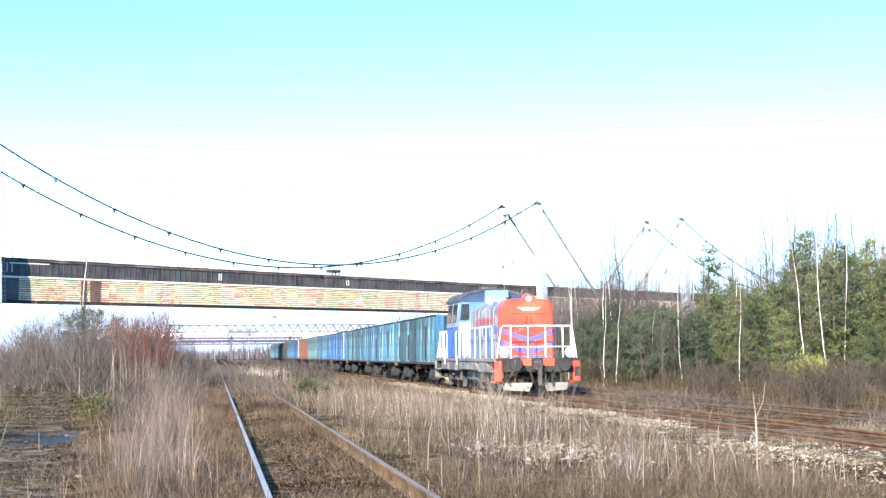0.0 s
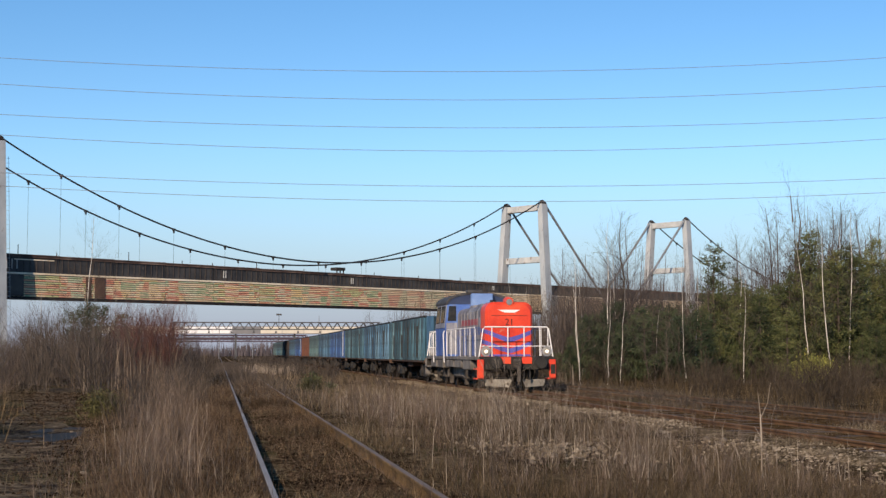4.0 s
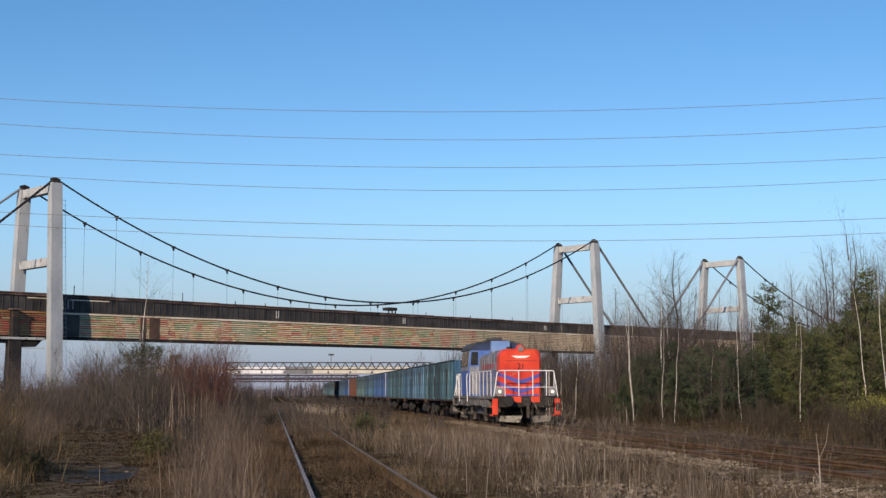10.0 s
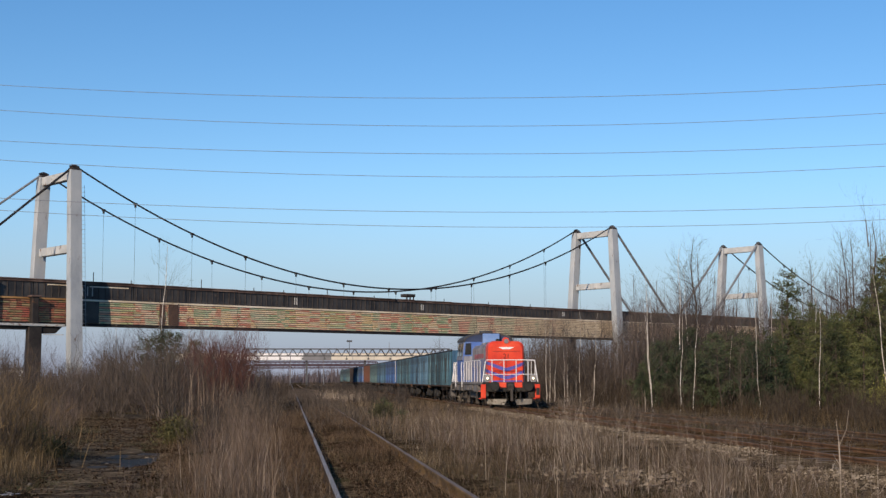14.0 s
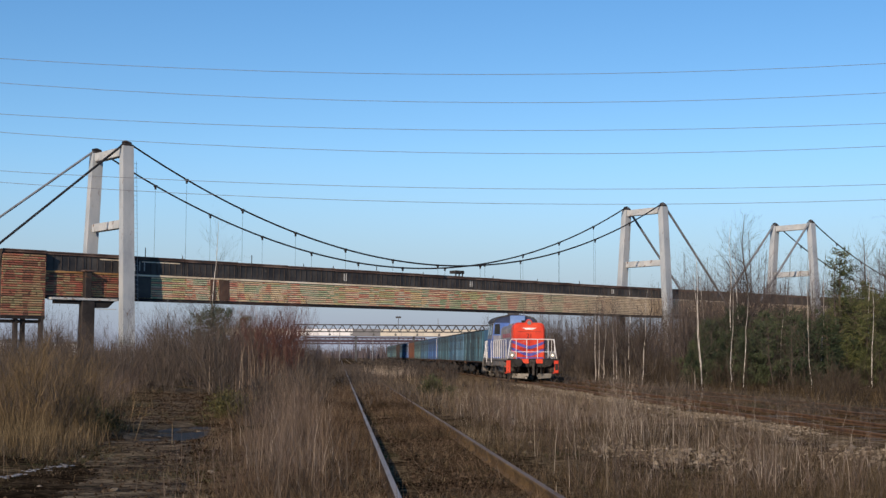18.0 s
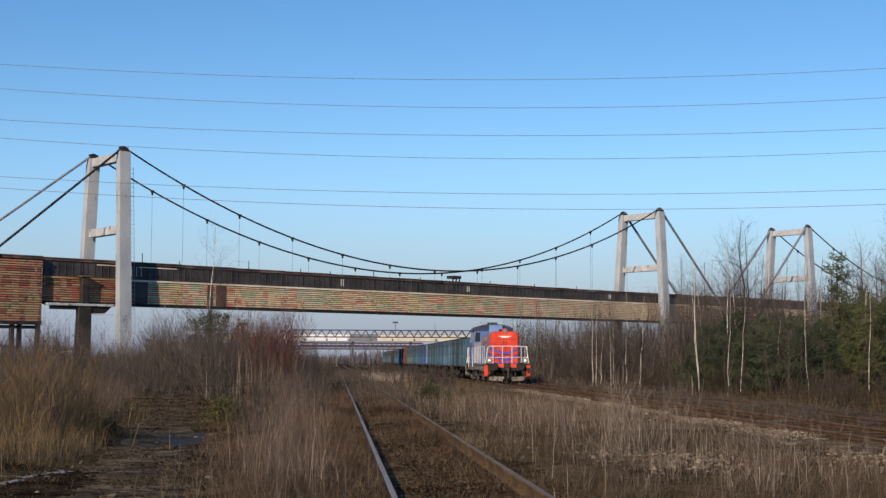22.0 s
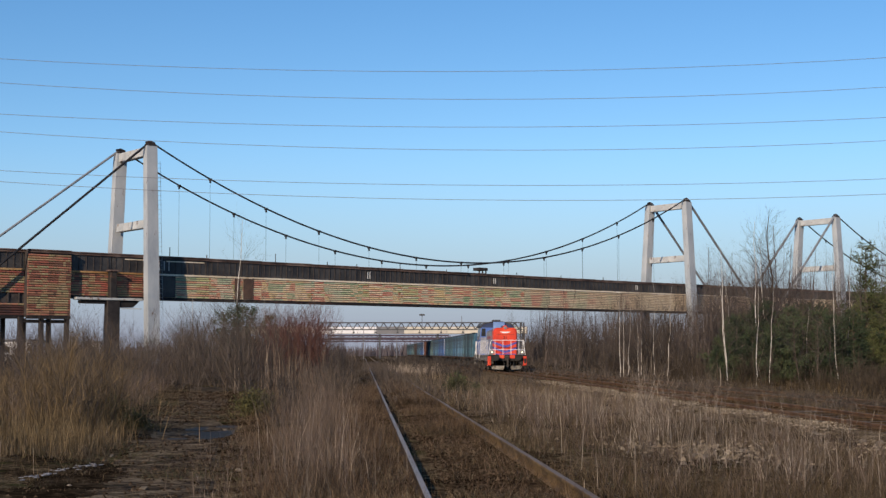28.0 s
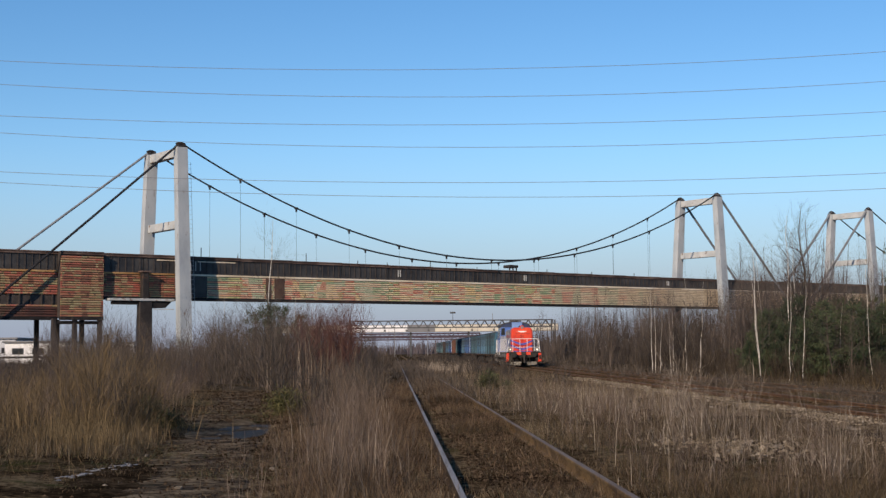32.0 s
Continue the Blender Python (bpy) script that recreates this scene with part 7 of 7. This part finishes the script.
# loose gravel beside and between the rails of the train's track
def gravel_bed(name, label, mat, n, at, size, rise=0.0):
    x, y = at(n)
    n = len(x)
    c = np.stack([x, y, gz(x, y) + rise + 0.02], 1)
    r = rng.uniform(*size, n) * (0.5 + y / 60)
    q = np.array([[1, 0, 0], [-0.5, 0.87, 0], [-0.5, -0.87, 0], [0.1, 0.1, 0.8]])
    a = rng.uniform(0, 6.28, n)
    ca, sa = np.cos(a), np.sin(a)
    v = np.stack([c + np.stack([(p[0] * ca - p[1] * sa) * r, (p[0] * sa + p[1] * ca) * r, (p[2] - 0.15) * r * rng.uniform(0.6, 1.3, n)], 1) for p in q], 1).reshape(-1, 3)
    k = np.arange(n)[:, None] * 4
    t = np.concatenate([k + [0, 1, 3], k + [1, 2, 3], k + [2, 0, 3]], 1).reshape(-1, 3)
    return tagged(new(name, mass_mesh(name, v, t, mat)), label, "gravel", kind="stuff")


def shoulder_at(n):
    y = 14 + 60 * rng.uniform(0, 1, n) ** 1.2
    w = np.array([noise.noise((3.0, b * 0.22, 1.0)) for b in y])
    keep = rng.uniform(-0.35, 0.45, n) < w + np.where(y > 34, 0.25, -0.05)
    y, w = y[keep], w[keep]
    near = np.clip((28 - y) / 5, 0, 1)
    return TL(y) - 1.6 - 0.85 * near + rng.normal(0, 0.24 + 0.3 * near, len(y)) * (1 + w) + 0.25 * w, y


def beds_at(n):
    y = 14 + 60 * rng.uniform(0, 1, n) ** 1.2
    return np.where(rng.uniform(0, 1, n) < 0.65, TL(y), FAR_X) + rng.uniform(-1.5, 1.5, n), y


def path_at(n):
    y = 11 + 44 * rng.uniform(0, 1, n) ** 1.3
    x = path_x(y) + rng.normal(0, 0.75, n)
    dry = ((x + 3.42) / 0.85) ** 2 + ((y - 28.6) / 3.8) ** 2 > 1
    return x[dry], y[dry]


def left_bed_at(n):
    y = 10 + 40 * rng.uniform(0, 1, n) ** 1.3
    return LEFT_X + rng.uniform(-0.45, 0.62, n), y


def rubble_at(n):
    return rng.normal(5.2, 0.7, n), rng.normal(20.8, 0.9, n)


CLOD = material("earth_clods", [(0.01, 0.007, 0.004), (0.032, 0.021, 0.013), (0.075, 0.05, 0.031), (0.15, 0.105, 0.068)], 1.0, scale=1.2, bump=0, island=0.6, shine=0.0)
gravel_bed("earth_clods", "dark clods of earth on the trodden path", CLOD, 5200, path_at, (0.012, 0.05), 0.0)
gravel_bed("earth_clods", "dark reddish earth clods between the rails", CLOD, 5000, left_bed_at, (0.012, 0.05), 0.0)
gravel_bed("pale_gravel", "loose pale gravel heaped along the sleeper ends", RUBBLE, 11000, shoulder_at, (0.012, 0.055), 0.04)
gravel_bed("pale_rubble", "scattered pale broken stones in the field", RUBBLE, 420, rubble_at, (0.02, 0.07), 0.03)
gravel_bed("dark_ballast", "dark rusty ballast stones between the rails", DARK_RUBBLE, 9000, beds_at, (0.02, 0.07))

# trodden mud of the dirt path
ys, us = np.arange(9.0, 64.0, 0.3), np.linspace(-1, 1, 9)
sh = Shape()
for y in ys:
    wl, wr = 0.95 + 0.5 * noise.noise((y * 0.35, 0.0, 2.0)), 0.95 + 0.5 * noise.noise((y * 0.35, 5.0, 2.0))
    for u in us:
        x = path_x(y) - 0.15 + u * (wl if u < 0 else wr)
        sh.v.append((x, y, float(gz(np.array([x]), np.array([y]))[0]) + 0.022 - 0.05 * abs(u) ** 6 + 0.015 * noise.noise((x * 2.3, y * 2.3, 6.0))))
k = len(us)
sh.f = [(j * k + i, j * k + i + 1, (j + 1) * k + i + 1, (j + 1) * k + i) for j in range(len(ys) - 1) for i in range(k - 1)]
whole("dirt_path", sh, MUD, "trodden dark mud path through the weeds", "path", kind="structure", smooth=True)

# wet mud in the nearest rut
WET_MUD = material("wet_mud", [(0.009, 0.0065, 0.004), (0.024, 0.0165, 0.01), (0.055, 0.04, 0.025)], 1.0, scale=1.6, bump=1.0, bump_scale=8.0, fine=0.9, shine=0.0)
ys, us, sh = np.arange(11.0, 21.5, 0.12), np.linspace(-1, 1, 13), Shape()
for y in ys:
    for u in us:
        x = -3.45 - 0.07 * (y - 17) + u * 0.75
        k = noise.noise((x * 2.6, y * 2.2, 8.0)) + 0.7 * noise.noise((x * 7, y * 6, 3.0))
        sh.v.append((x, y, float(gz(np.array([x]), np.array([y]))[0]) + 0.03 + 0.018 * k - 0.05 * u * u - 0.04 * max(0.0, (y - 19.0) / 2.5)))
k = len(us)
sh.f = [(j * k + i, j * k + i + 1, (j + 1) * k + i + 1, (j + 1) * k + i) for j in range(len(ys) - 1) for i in range(k - 1)]
whole("wet_mud", sh, WET_MUD, "dark wet mud in a rut of the path", "mud", kind="structure", smooth=True)

# stones and puddle
pud = Shape()
pud.add([(0.8 * math.cos(a), 3.6 * math.sin(a), 0.0) for a in np.linspace(0, 2 * math.pi, 28)[:-1]], [tuple(range(27))])
whole("puddle", pud, PUDDLE, "shallow dark puddle on the dirt path", "puddle", pose(-3.42, 28.6, -0.15), kind="structure")


def stalk(x, y, h, side, thick=1.0):
    t = thing("dead_stalk", "single tall pale dead weed stalk with one side branch", "weed", pose(x, y, float(gz(np.array([x]), np.array([y]))[0])))
    part("stem", segs_mesh("stem", [(0, 0, -0.05, 0.01, 0, h * 0.4, 0.007 * thick, 0.0065 * thick), (0.01, 0, h * 0.4, 0.0, 0, h * 0.75, 0.0065 * thick, 0.0055 * thick), (0, 0, h * 0.75, -0.02, 0.02, h, 0.0045 * thick, 0.003)], STRAW, 5), STRAW, t)
    part("branch", segs_mesh("branch", [(0, 0, h * 0.7, side * 0.1, 0, h * 0.88, 0.006, 0.005), (side * 0.1, 0, h * 0.88, side * 0.15, 0.02, h * 1.1, 0.005, 0.003), (0, 0, h * 0.5, -side * 0.08, 0, h * 0.62, 0.004, 0.002)], STRAW, 4), STRAW, t)


stalk(6.73, 16.1, 1.12, 1, 1.7)
stalk(15.6, 58.5, 1.1, -1, 2.5)


def stone_mesh(seed):
    rnd = random.Random(seed)
    bm = bmesh.new()
    bmesh.ops.create_icosphere(bm, subdivisions=1, radius=1)
    for v in bm.verts:
        v.co *= rnd.uniform(0.7, 1.15)
        v.co.z *= 0.6
    me = bpy.data.meshes.new("stone")
    bm.to_mesh(me)
    bm.free()
    me.materials.append(STONE)
    return me


STONES = [stone_mesh(k) for k in range(5)]
for k in range(130):
    if k < 40:
        x, y, s = rs.gauss(5.1, 0.7), rs.gauss(20.6, 0.8), rs.uniform(0.02, 0.07)
    elif k < 120:
        y = rs.uniform(18, 56)
        x, s = train_line(y) - 1.3 - abs(rs.gauss(0, 0.9)), rs.uniform(0.03, 0.11)
    else:
        y = rs.uniform(15, 32)
        x, s = path_x(y) + rs.gauss(0, 0.9), rs.uniform(0.02, 0.07)
    ob = new("stone", rs.choice(STONES))
    ob.matrix_basis = pose(x, y, float(gz(np.array([x]), np.array([y]))[0]) + s * 0.2, rs.uniform(-25, 25), rs.uniform(-25, 25), rs.uniform(0, 360)) @ Matrix.Diagonal((s, s * rs.uniform(0.6, 1.1), s * rs.uniform(0.8, 1.6), 1))
    tagged(ob, "pale grey stone lying on the ground", "stone", "loose stones")

SNOW = material("old_snow", [(0.14, 0.142, 0.148), (0.27, 0.272, 0.28)], 0.7, scale=5, bump=0.3)
for k in range(36):                                   # a broken line of old snow along the path's edge
    f = k / 35
    x, y, s = -4.2 + 0.4 * f + rs.gauss(0, 0.06), 16.9 + 2.9 * f + rs.gauss(0, 0.12), rs.uniform(0.015, 0.045)
    me = rs.choice(STONES).copy()
    me.materials.clear()
    me.materials.append(SNOW)
    ob = new("snow_lump", me)
    ob.matrix_basis = pose(x, y, float(gz(np.array([x]), np.array([y]))[0]) + 0.03, 0, 0, rs.uniform(0, 360)) @ Matrix.Diagonal((s * 1.5, s, s * 0.5, 1))
    tagged(ob, "small lump of old white snow on the path", "snow", "old snow")
# woods in the middle distance, right of the tracks
n = 15000
y = rng.uniform(200, 330, n)
x = 24 + y * 0.02 + rng.uniform(0, 1, n) ** 1.4 * 150
h = rng.uniform(3.5, 9.5, n) * np.where(rng.uniform(0, 1, n) < 0.5, 0.55, 1.0)
me = blades_mesh("brown_woods", np.stack([x, y, np.full(n, -0.4)], 1), h, rng.uniform(0.05, 0.2, n), rng.uniform(0.0, 0.6, n), TWIG_GREY, 1)
tagged(new("brown_woods", me), "brown leafless woods beyond the bridge", "woods", kind="stuff")
# rank growth over the far yard
n = 16000
y = 176 + 260 * rng.uniform(0, 1, n) ** 1.3
x = y * rng.uniform(-0.3, 0.3, n)
keep = (np.abs(x - LEFT_X) > 1.1) & (np.abs(x - TRAIN_X) > 2.2)
x, y = x[keep], y[keep]
n = len(x)
me = blades_mesh("yard_scrub", np.stack([x, y, np.full(n, -0.15)], 1), rng.uniform(0.3, 1.5, n) * np.where(np.abs(x - 1.3) < 2.5, 0.5, 1.0), rng.uniform(0.08, 0.3, n), rng.uniform(0.2, 1.6, n), TWIG, 1)
tagged(new("yard_scrub", me), "low brown scrub over the distant yard", "scrub", kind="stuff")
# far woods on the horizon
# the mauve-grey tone puts the haze of distance into the wood's colour
FAR_WOOD = material("far_wood", [(0.06, 0.05, 0.056), (0.09, 0.076, 0.082), (0.125, 0.105, 0.108)], 0.9, scale=0.05, bump=0, island=0.4)
n = 22000
x = rng.uniform(-420, 620, n)
y = rng.uniform(560, 800, n)
h = rng.uniform(4, 9, n) * (0.8 + 0.4 * np.sin(x * 0.031) * np.sin(x * 0.011 + 1))
me = blades_mesh("far_woods", np.stack([x, y, np.full(n, -0.5)], 1), h, rng.uniform(0.3, 0.9, n), rng.uniform(0.0, 0.5, n), FAR_WOOD, 1)
tagged(new("far_woods", me), "distant hazy leafless woods along the horizon", "woods", kind="stuff")

motions()
